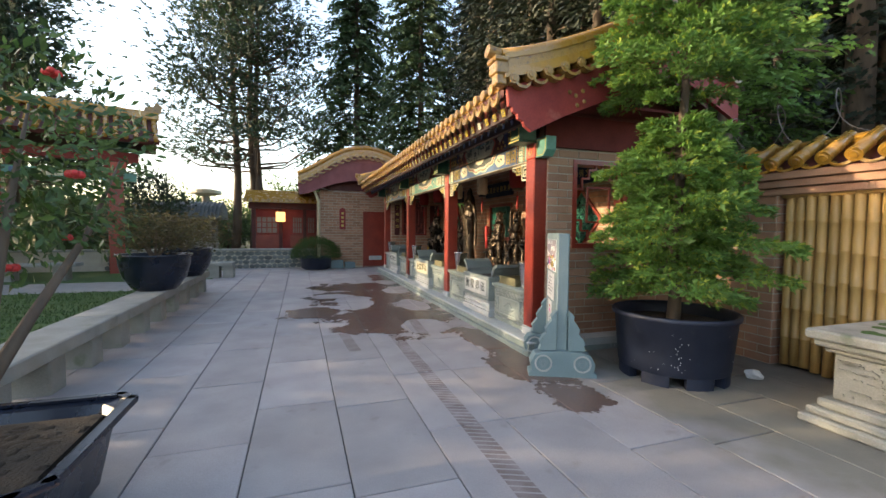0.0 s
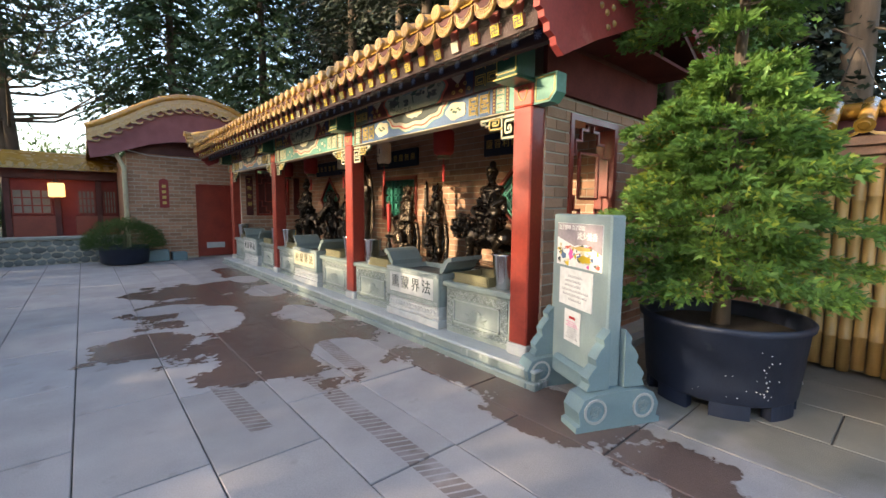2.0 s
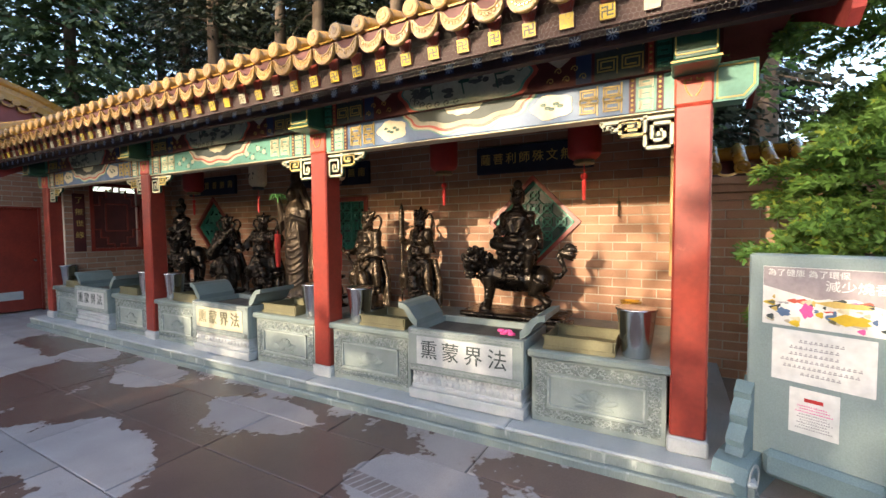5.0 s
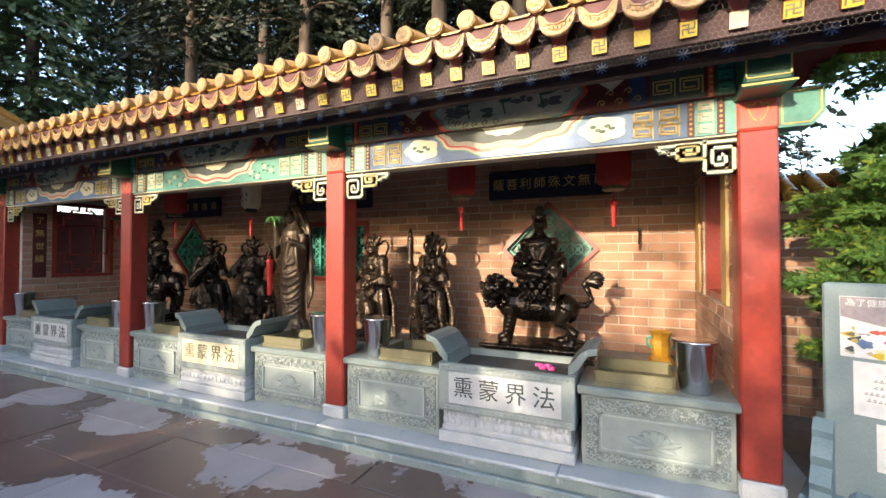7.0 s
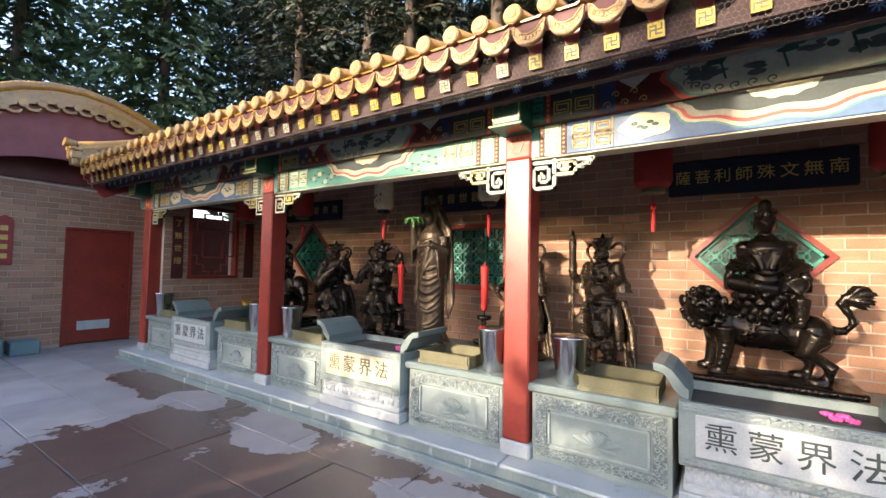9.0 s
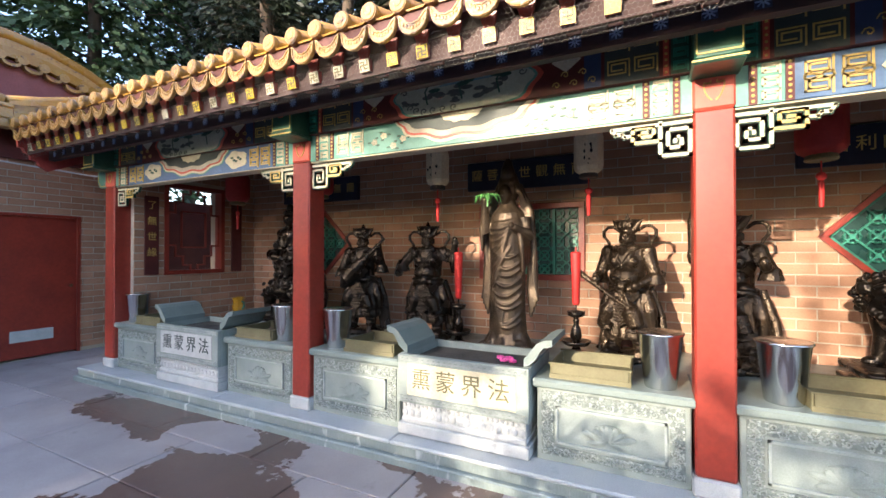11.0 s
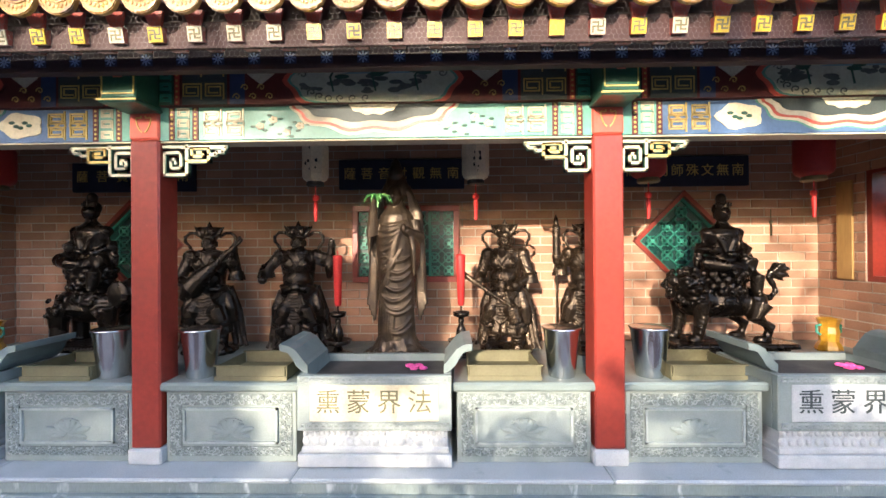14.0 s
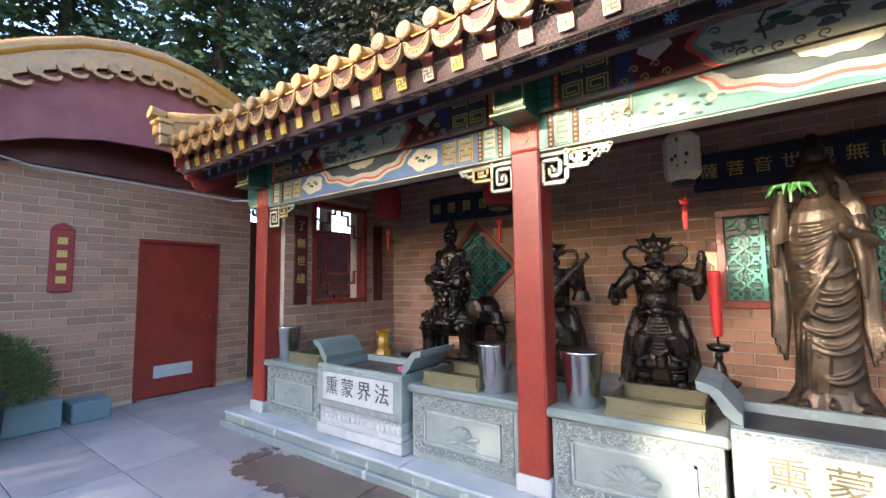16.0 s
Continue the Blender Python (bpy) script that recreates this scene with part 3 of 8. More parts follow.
def beam(i):
    """One bay's painted lower beam, with its bands, scrolls and cartouche."""
    y0, y1 = COLS[i] + 0.10, COLS[i + 1] - 0.10
    c, half = (y0 + y1) / 2, (y1 - y0) / 2
    b = thing("beam", (BEAM_X, c, 2.325), "painted timber beam in green, blue and gold between red columns", "beam", "painted beams", "structure")
    part("board", boxed(0, 0.14, -half, half, 0, 0.225, 0.006), GREEN if i == 1 else BLUE, b)
    part("fillet", boxed(0.0, 0.14, -half, half, -0.012, -0.002, 0.003), CREAM, b, "thin cream lower edge")
    for s in (-1, 1):
        part("green_band", boxed(-0.006, 0, *sorted((s * (half - 0.06), s * half)), 0.002, 0.222), GREEN, b)
        part("gold_band", boxed(-0.007, 0, *sorted((s * (half - 0.10), s * (half - 0.062))), 0.002, 0.222), DEEP, b)
        part("gold_band", boxed(-0.007, 0, *sorted((s * (half - 0.26), s * (half - 0.222))), 0.002, 0.222), DEEP, b)
        part("key_panel", boxed(-0.006, 0, *sorted((s * (half - 0.22), s * (half - 0.102))), 0.002, 0.222), GREEN, b)
        bm = bmesh.new()
        for k in range(7):
            for o in (0.081, 0.241):
                ball(bm, (-0.008, s * (half - o), 0.02 + 0.031 * k), (0.004, 0.009, 0.009), 6)
        part("gold_dots", bm, GILT, b)
        bm = bmesh.new()
        for k in range(3):
            ribbon(bm, fret(s * (half - 0.161), 0.04 + 0.072 * k, 0.075, 0.055), "x", 0.009, -0.010, -0.005)
        part("key_fret", bm, CREAM, b)
        bm = bmesh.new()
        for k in range(2):
            yy = s * (half - 0.36 - 0.15 * k)
            ribbon(bm, fret(yy, 0.06, 0.11, 0.08), "x", 0.010, -0.008, -0.001)
            ribbon(bm, [(a, 0.225 - z) for a, z in fret(yy, 0.06, 0.11, 0.08)], "x", 0.010, -0.008, -0.001)
            ribbon(bm, [(yy + 0.06 * math.cos(t), 0.112 + 0.02 * math.sin(2 * t)) for t in [q * 0.5 for q in range(14)]], "x", 0.009, -0.008, -0.001)
        part("scrollwork", bm, CREAM if i == 1 else GILT, b)
        # a leaf-shaped medallion or a spray of blossom
        if i != 1:
            part("medallion", plate(bmesh.new(), cloud(s * (half - 0.76), 0.115, 0.15, 0.085, bumps=5, amp=0.1), "x", -0.006, 0), CREAM, b)
            bm = bmesh.new()
            for k in range(5):
                ball(bm, (-0.007, s * (half - 0.76) + 0.03 * (k - 2), 0.115 + 0.02 * math.sin(k * 2)), (0.003, 0.022, 0.012), 6)
            part("medallion_leaves", bm, DKGREEN, b)
        else:
            for k in range(5):
                yy, zz = s * (half - 0.68 - 0.09 * k), 0.09 + 0.05 * math.sin(k * 2.1)
                bm = bmesh.new()
                for q in range(5):
                    ball(bm, (-0.004, yy + 0.017 * math.cos(q * 1.257), zz + 0.014 * math.sin(q * 1.257)), (0.004, 0.014, 0.012), 6)
                part("blossom", bm, CREAM if k % 2 else PAPER, b)
                bm = bmesh.new()
                for q in range(3):
                    ball(bm, (-0.003, yy + 0.05 * math.cos(q * 2 + k), zz + 0.035 * math.sin(q * 2 + k)), (0.003, 0.018, 0.008), 6)
                part("blossom_leaves", bm, DKGREEN, b)
    # hanging scallop of the big cartouche
    for w, h, mat, d in ((0.57, 0.205, GREEN, 0.003), (0.555, 0.195, CREAM, 0.005), (0.535, 0.175, CORAL, 0.008), (0.515, 0.155, PAPER, 0.011), (0.47, 0.115, INK, 0.014), (0.16, 0.07, CREAM, 0.017)):
        pts = [(w * math.cos(a) * (1 + 0.03 * math.cos(10 * a)), 0.2245 + h * math.sin(a) * (1 + 0.08 * math.cos(10 * a))) for a in [math.pi + k * math.pi / 30 for k in range(31)]]
        part("scallop", plate(bmesh.new(), pts, "x", -d, 0), mat, b)
    return b


PURPLE = surf("frieze_blue", (0.03, 0.05, 0.13), (0.025, 0.04, 0.10), 0.5, fine=40, bump=0.08)
SCENE = surf("landscape_paint", (0.46, 0.47, 0.36), (0.34, 0.37, 0.29), 0.5, scale=5, fine=40, bump=0.05, spots=((0.20, 0.24, 0.19), 7, 0.34))
ROCK = surf("painted_rock_grey", (0.10, 0.115, 0.10), (0.06, 0.07, 0.065), 0.5, scale=14, fine=50, bump=0.05)
HILL = surf("painted_hill_blue", (0.16, 0.30, 0.34), (0.12, 0.24, 0.28), 0.5, fine=50, bump=0.05)


def frieze(i):
    """The upper painted board, under the eaves."""
    y0, y1 = COLS[i] + 0.02, COLS[i + 1] - 0.02
    c, half = (y0 + y1) / 2, (y1 - y0) / 2
    b = thing("frieze_board", (BEAM_X - 0.03, c, 2.553), "dark painted upper board with a landscape cartouche", "beam", "painted friezes", "structure")
    part("board", boxed(0, 0.1, -half, half, 0, 0.34), DEEP, b)
    for s in (-1, 1):
        for o, w, mat in ((0.14, 0.10, DKGREEN), (0.215, 0.03, CORAL), (0.40, 0.3, INK), (0.62, 0.10, PURPLE)):
            part("painted_band", boxed(-0.004 if o != 0.62 else -0.003, 0, *sorted((s * (half - o - w / 2), s * (half - o + w / 2))), 0.003, 0.33), mat, b)
        bm = bmesh.new()
        for k in range(4):
            ribbon(bm, fret(s * (half - 0.14), 0.045 + 0.075 * k, 0.07, 0.055), "x", 0.008, -0.008, -0.004)
        part("key_fret", bm, LATTICE, b)
        bm = bmesh.new()
        for k in range(9):
            ball(bm, (-0.006, s * (half - 0.215), 0.02 + 0.036 * k), (0.004, 0.008, 0.008), 6)
        part("gold_dots", bm, GILT, b)
        bm = bmesh.new()
        for k in range(2):
            for q in range(2):
                ribbon(bm, fret(s * (half - 0.32 - 0.15 * q), 0.09 + 0.15 * k, 0.12, 0.1), "x", 0.008, -0.008, -0.004)
        for k in range(9):
            cy, cz = half - 0.62 - 0.055 * (k % 5), 0.05 + 0.06 * (k // 5) + 0.22 * (k % 2)
            ribbon(bm, [(s * cy + 0.026 * (1 - q / 10) * math.cos(q * 0.8), cz + 0.026 * (1 - q / 10) * math.sin(q * 0.8)) for q in range(9)], "x", 0.005, -0.009, -0.004)
        part("scrollwork", bm, GILT, b)
        part("fan", plate(bmesh.new(), [(s * (half - 0.78) + a, 0.2 + z) for a, z in ((-0.09, 0), (0, -0.07), (0.09, 0.0), (0.06, 0.07), (-0.06, 0.07))], "x", -0.006, 0), PAPER, b)
    for w, h, mat, d in ((0.60, 0.25, DEEP, 0.003), (0.585, 0.24, CORAL, 0.005), (0.55, 0.215, GREEN, 0.007), (0.53, 0.20, SCENE, 0.010)):
        pts = [(w * math.cos(a) * (1 + 0.03 * math.cos(10 * a)), 0.155 + max(-0.152, h * math.sin(a) * (1 + 0.06 * math.cos(10 * a)))) for a in [k * math.pi / 24 for k in range(48)]]
        part("cartouche", plate(bmesh.new(), pts, "x", -d, 0), mat, b)
    bm = bmesh.new()
    for k in range(14):
        a = -0.35 - k * (math.pi - 0.7) / 13 if k < 7 else 0.2 + (k - 7) * (math.pi - 0.4) / 6
        cy, cz = 0.47 * math.cos(a), max(0.03, 0.155 + 0.165 * math.sin(a))
        ribbon(bm, [(cy + 0.03 * (1 - q / 11) * math.cos(a + q * 0.75), cz + 0.024 * (1 - q / 11) * math.sin(a + q * 0.75)) for q in range(9)], "x", 0.007, -0.013, -0.009)
    part("cloud_curls", bm, ROCK, b)
    rnd = random.Random(i)
    bm = bmesh.new()
    for k in range(6):
        yy, zz = rnd.uniform(-0.45, 0.45), rnd.uniform(0.05, 0.16)
        for q in range(5):
            ball(bm, (-0.010, yy + rnd.uniform(-0.07, 0.07), zz + rnd.uniform(-0.03, 0.04)), (0.003, rnd.uniform(0.02, 0.05), rnd.uniform(0.01, 0.02)), 6)
    part("painted_rocks", bm, ROCK, b)
    bm = bmesh.new()
    for k in range(3):
        yy = -0.3 + 0.28 * k
        ribbon(bm, [(yy, 0.08), (yy + 0.02, 0.17), (yy - 0.01, 0.22)], "x", 0.012, -0.013, -0.009)
        for q in range(4):
            ball(bm, (-0.011, yy + rnd.uniform(-0.06, 0.06), 0.17 + rnd.uniform(0, 0.08)), (0.003, 0.05, 0.016), 6)
    part("painted_trees", bm, DKGREEN, b)
    bm = bmesh.new()
    plate(bm, [(-0.25, 0.19), (-0.16, 0.27), (-0.09, 0.22), (0.0, 0.29), (0.1, 0.21), (0.2, 0.19)], "x", -0.012, -0.009)
    part("painted_hills", bm, HILL, b)
    return b


def bracket(y, side):
    """The cut-out fretwork bracket below a beam beside a column."""
    b = thing("fretwork_bracket", (BEAM_X + 0.02, y + side * 0.10, 2.295), "dark green fretwork bracket with cream and gilt key scrolls", "bracket", "fretwork brackets")
    s = side
    big = [(0.165, 0.0), (0.165, -0.195), (0.012, -0.195), (0.012, -0.045), (0.125, -0.045), (0.125, -0.15), (0.055, -0.15), (0.055, -0.09), (0.088, -0.09), (0.088, -0.115)]
    mid = [(0.165, -0.105), (0.315, -0.105), (0.315, -0.016), (0.20, -0.016), (0.20, -0.072), (0.278, -0.072), (0.278, -0.046), (0.24, -0.046)]
    tip = [(0.315, -0.06), (0.36, -0.06), (0.375, -0.042), (0.41, -0.042), (0.43, -0.012), (0.0, -0.006)]
    for name, line, mat in (("key_scroll", big, CREAM), ("gilt_scroll", mid, GILT), ("tip_scroll", tip, CREAM)):
        pts = [(s * a, z) for a, z in line]
        bm = ribbon(bmesh.new(), pts, "x", 0.017, -0.004, 0.030)
        part(name, bm, mat, b)
        part("green_edge", ribbon(bmesh.new(), pts, "x", 0.027, 0.002, 0.026), DKGREEN, b)
    return b


for i in range(3):
    beam(i)
    frieze(i)
    bracket(COLS[i], 1)
    bracket(COLS[i + 1], -1)


def box_bracket(y):
    """The green beam head that sticks out over a column."""
    b = thing("projecting_bracket", (2.46, y, 2.53), "dark green projecting bracket box with gilt edges over a column", "bracket", "projecting brackets")
    bm = boxed(0, 0.24, -0.11, 0.11, 0.0, 0.30, 0.01)
    part("block", bm, DKGREEN, b)
    part("lip", boxed(-0.012, 0.24, -0.12, 0.12, -0.025, 0.004, 0.008), DKGREEN, b)
    bm = bmesh.new()
    for z in (0.03, 0.275):
        ribbon(bm, [(-0.10, z), (0.10, z)], "x", 0.007, -0.004, 0.002)
    for q in (-0.10, 0.10):
        ribbon(bm, [(q, 0.03), (q, 0.275)], "x", 0.007, -0.004, 0.002)
    ribbon(bm, [(-0.12, -0.01), (0.12, -0.01)], "x", 0.01, -0.016, -0.010)
    part("gilt_edge", bm, GILT, b)
    part("red_boss", boxed(-0.006, 0, -0.025, 0.025, 0.13, 0.19), CORAL, b)


for y in COLS:
    box_bracket(y)
for y, s in ((COLS[0], -1), (COLS[3], 1)):
    b = thing("beam_end", (BEAM_X, y + s * 0.10, 2.33), "pale green shaped beam end outside the corner column", "beam", "beam ends")
    part("block", plate(bmesh.new(), [(0, 0), (s * 0.16, 0.0), (s * 0.22, 0.07), (s * 0.22, 0.225), (0, 0.225)], "x", 0, 0.13), GREEN, b)
    bm = bmesh.new()
    ribbon(bm, [(s * 0.02, 0.02), (s * 0.15, 0.02), (s * 0.20, 0.08), (s * 0.20, 0.205), (s * 0.02, 0.205), (s * 0.02, 0.02)], "x", 0.009, -0.004, 0.001)
    part("gilt_edge", bm, GILT, b)

EAVE0, EAVE1 = 4.0, 14.40
EDGE = 2.00


def roof_z(x):
    """Height of the front slope; a slight sag between eaves and ridge."""
    t = (x - EDGE) / (4.2 - EDGE)
    return 2.93 + 0.98 * t - 0.10 * math.sin(math.pi * min(t, 1)) if t <= 1 else 2.93 + 0.98 * (2 - t) - 0.10 * math.sin(math.pi * (2 - t))


shrine_roof = tagged(new("shrine_roof"), "ochre glazed tile roof with curved eaves on the shrine", "roof", kind="structure")
bm = bmesh.new()
xs = [EDGE + 0.02 + k * (3.35 - 0.02) / 24 for k in range(25)]
rows = [[bm.verts.new((x, y, roof_z(x) - dz)) for y in (EAVE0, EAVE1)] for dz in (0.0, 0.09) for x in xs]
for a, b in zip(rows[:25], rows[1:25]):
    bm.faces.new((a[0], b[0], b[1], a[1]))
for a, b in zip(rows[25:], rows[26:]):
    bm.faces.new((a[1], b[1], b[0], a[0]))
for k in (0, 24):
    bm.faces.new((rows[k][0], rows[k][1], rows[k + 25][1], rows[k + 25][0]))
part("boarding", bm, DEEP, shrine_roof, "dark red boarding under the tiles")
bm = boxed(4.06, 4.34, EAVE0, EAVE1, 3.86, 4.12, 0.03)
part("ridge", bm, OCHRE, shrine_roof, "ochre ridge")
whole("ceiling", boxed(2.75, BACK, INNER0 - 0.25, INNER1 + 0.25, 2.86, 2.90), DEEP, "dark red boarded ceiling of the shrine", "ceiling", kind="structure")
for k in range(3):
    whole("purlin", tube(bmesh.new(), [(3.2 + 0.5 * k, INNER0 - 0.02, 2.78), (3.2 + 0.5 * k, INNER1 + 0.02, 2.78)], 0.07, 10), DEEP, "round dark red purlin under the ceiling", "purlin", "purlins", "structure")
# hung low to keep sun off the purlin; its red is darkened as shade
FASCIA = surf("shaded_fascia_red", (0.040, 0.009, 0.009), (0.026, 0.007, 0.007), 0.6, fine=40, bump=0.15, spots=((0.10, 0.04, 0.03), 12, 0.33))
whole("eave_board", boxed(2.12, 2.14, EAVE0, EAVE1, 2.662, 2.80), FASCIA, "fascia board hung low to block sun, its red darkened", "board", kind="structure")
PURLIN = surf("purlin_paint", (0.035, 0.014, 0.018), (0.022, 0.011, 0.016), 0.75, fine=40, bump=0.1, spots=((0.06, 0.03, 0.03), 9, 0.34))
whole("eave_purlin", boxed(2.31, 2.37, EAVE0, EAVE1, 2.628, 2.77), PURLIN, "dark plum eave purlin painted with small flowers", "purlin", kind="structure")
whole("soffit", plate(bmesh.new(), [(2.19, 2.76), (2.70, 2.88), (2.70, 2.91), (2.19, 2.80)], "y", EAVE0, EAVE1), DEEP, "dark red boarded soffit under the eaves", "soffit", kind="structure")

STEP = 0.2105
ROWS_N = int((EAVE1 - EAVE0) / STEP)


def shared(name, bm, material, smooth=False):
    me = bpy.data.meshes.new(name)
    bmesh.ops.recalc_face_normals(bm, faces=bm.faces)
    bm.to_mesh(me)
    bm.free()
    me.materials.append(material)
    if smooth:
        for p in me.polygons:
            p.use_smooth = True
    return me


def put(name, me, parent, loc, turn=0.0, tilt=0.0):
    ob = new(name, me)
    ob.parent = parent
    ob.matrix_basis = pose(*loc, 0, tilt, turn)
    return ob


def crescent(w, drop, n=9):
    return [(w * math.cos(math.pi * k / n), -0.01 - drop * max(0, math.sin(math.pi * k / n)) ** 0.7) for k in range(n + 1)] + [(-w * 0.8, -0.022), (-w * 0.45, -0.03 - drop * 0.26), (0, -0.032 - drop * 0.34), (w * 0.45, -0.03 - drop * 0.26), (w * 0.8, -0.022)]


cap_bm = bmesh.new()
tube(cap_bm, [(0.02, 0, 0), (-0.02, 0, 0)], 0.058, 16)
tube(cap_bm, [(-0.018, 0, 0), (-0.027, 0, 0)], [0.057, 0.05], 16)
tube(cap_bm, [(-0.02, 0, 0), (-0.03, 0, 0)], [0.034, 0.024], 12)
CAP = shared("end_disc", cap_bm, PALE)
BARREL_PTS = [(EDGE + 0.0 + k * 0.30, 0, roof_z(EDGE + k * 0.30) + 0.055) for k in range(8)]
bb = bmesh.new()
tube(bb, [(x - EDGE, 0, z) for x, _, z in BARREL_PTS], 0.055, 10)
BARREL = shared("barrel_tile", bb, OCHRE, True)
drip_bm = plate(bmesh.new(), crescent(0.098, 0.125), "x", -0.010, 0.012)
ribbon(drip_bm, crescent(0.092, 0.117) + crescent(0.092, 0.117)[:1], "x", 0.008, -0.016, -0.009)
for q in range(-3, 4):
    ball(drip_bm, (-0.010, 0.021 * q, -0.093 + 0.0032 * q * q), (0.006, 0.010, 0.012), 6)
DRIP = shared("drip_tile", drip_bm, PALE)
PAN = shared("pan_tile", plate(bmesh.new(), [(-0.09, 0.012), (-0.05, -0.012), (0.05, -0.012), (0.09, 0.012), (0.05, 0.0), (-0.05, 0.0)], "x", 0, 0.28), OCHRE)
FLY = shared("flying_rafter", boxed(0, 0.42, -0.038, 0.038, -0.038, 0.038), RED)
END = shared("rafter_end", boxed(-0.006, 0, -0.038, 0.038, -0.038, 0.038), YELLOW)
ENDW = shared("rafter_end", boxed(-0.006, 0, -0.038, 0.038, -0.038, 0.038), PAPER)
kb = bmesh.new()
ribbon(kb, [(-0.026, -0.02), (0.0, -0.02), (0.0, 0.02), (0.026, 0.02)], "x", 0.008, -0.009, -0.005)
ribbon(kb, [(-0.026, 0.026), (-0.026, 0.0), (0.026, 0.0), (0.026, -0.026)], "x", 0.008, -0.009, -0.005)
KEY = shared("painted_key", kb, BRASS)
SQUARE = shared("painted_square", boxed(-0.004, 0, -0.034, 0.034, -0.032, 0.032), surf("star_blue", (0.018, 0.028, 0.085), (0.014, 0.022, 0.065), 0.6, fine=40, bump=0.05))
fb = bmesh.new()
for q in range(8):
    a = q * math.pi / 4
    ribbon(fb, [(0.008 * math.cos(a), 0.008 * math.sin(a)), (0.028 * math.cos(a), 0.028 * math.sin(a))], "x", 0.007, -0.007, -0.003)
FLOWER = shared("painted_flower", fb, surf("flower_pale", (0.26, 0.36, 0.62), (0.20, 0.29, 0.52), 0.6, fine=40, bump=0.05))
HANGER = shared("tile_board", plate(bmesh.new(), [(-0.03, 0.042), (0.03, 0.042), (0.052, 0.115), (-0.052, 0.115)], "x", 0.0, 0.02), RED)
rr = random.Random(4)
for k in range(ROWS_N + 1):
    y = EAVE0 + 0.03 + k * STEP
    put("barrel_tile", BARREL, shrine_roof, (EDGE + rr.uniform(-0.006, 0.006), y, 0))
    put("end_disc", CAP, shrine_roof, (EDGE, y + rr.uniform(-0.004, 0.004), roof_z(EDGE) + 0.055))
    if k < ROWS_N:
        m = y + STEP / 2
        put("drip_tile", DRIP, shrine_roof, (EDGE - 0.012, m, roof_z(EDGE) - 0.022))
        put("pan_tile", PAN, shrine_roof, (EDGE, m, roof_z(EDGE) + 0.012), tilt=-14)
        f = put("flying_rafter", FLY, shrine_roof, (2.09, m, 2.722), tilt=-12)
        e = put("rafter_end", ENDW if rr.random() < 0.22 else END, f, (0, 0, 0))
        put("tile_board", HANGER, f, (0, 0, 0))
        if rr.random() < 0.85:
            put("painted_key", KEY, f, (0, 0, 0))
        f = put("painted_square", SQUARE, shrine_roof, (2.31, m, 2.69))
        put("painted_flower", FLOWER, f, (0, 0, 0))


def netting():
    """Wire netting hung below the eaves tiles, against birds."""
    bm = bmesh.new()
    w, h = 0.027, 0.0243
    for j in range(12):
        y = EAVE0 + (w / 2 if j % 2 else 0)
        while y < EAVE1:
            z = 2.875 - j * h
            x = 2.035 + (2.90 - z) * 0.18
            for p, q in (((y, z), (y + w / 2, z - h * 0.4)), ((y + w / 2, z - h * 0.4), (y + w, z)), ((y, z), (y, z + h * 0.6))):
                n = Vector((0, q[0] - p[0], q[1] - p[1])).normalized().cross(Vector((1, 0, 0))) * 0.0004
                vs = [bm.verts.new((x, p[0] + n.y, p[1] + n.z)), bm.verts.new((x, p[0] - n.y, p[1] - n.z)), bm.verts.new((x, q[0] - n.y, q[1] - n.z)), bm.verts.new((x, q[0] + n.y, q[1] + n.z))]
                bm.faces.new(vs)
            y += w
    net = whole("wire_netting", bm, WIRE, "hexagonal wire netting hung under the eaves tiles", "netting", kind="stuff")
    md = net.modifiers.new("thick", "SOLIDIFY")
    md.thickness = 0.0006


netting()


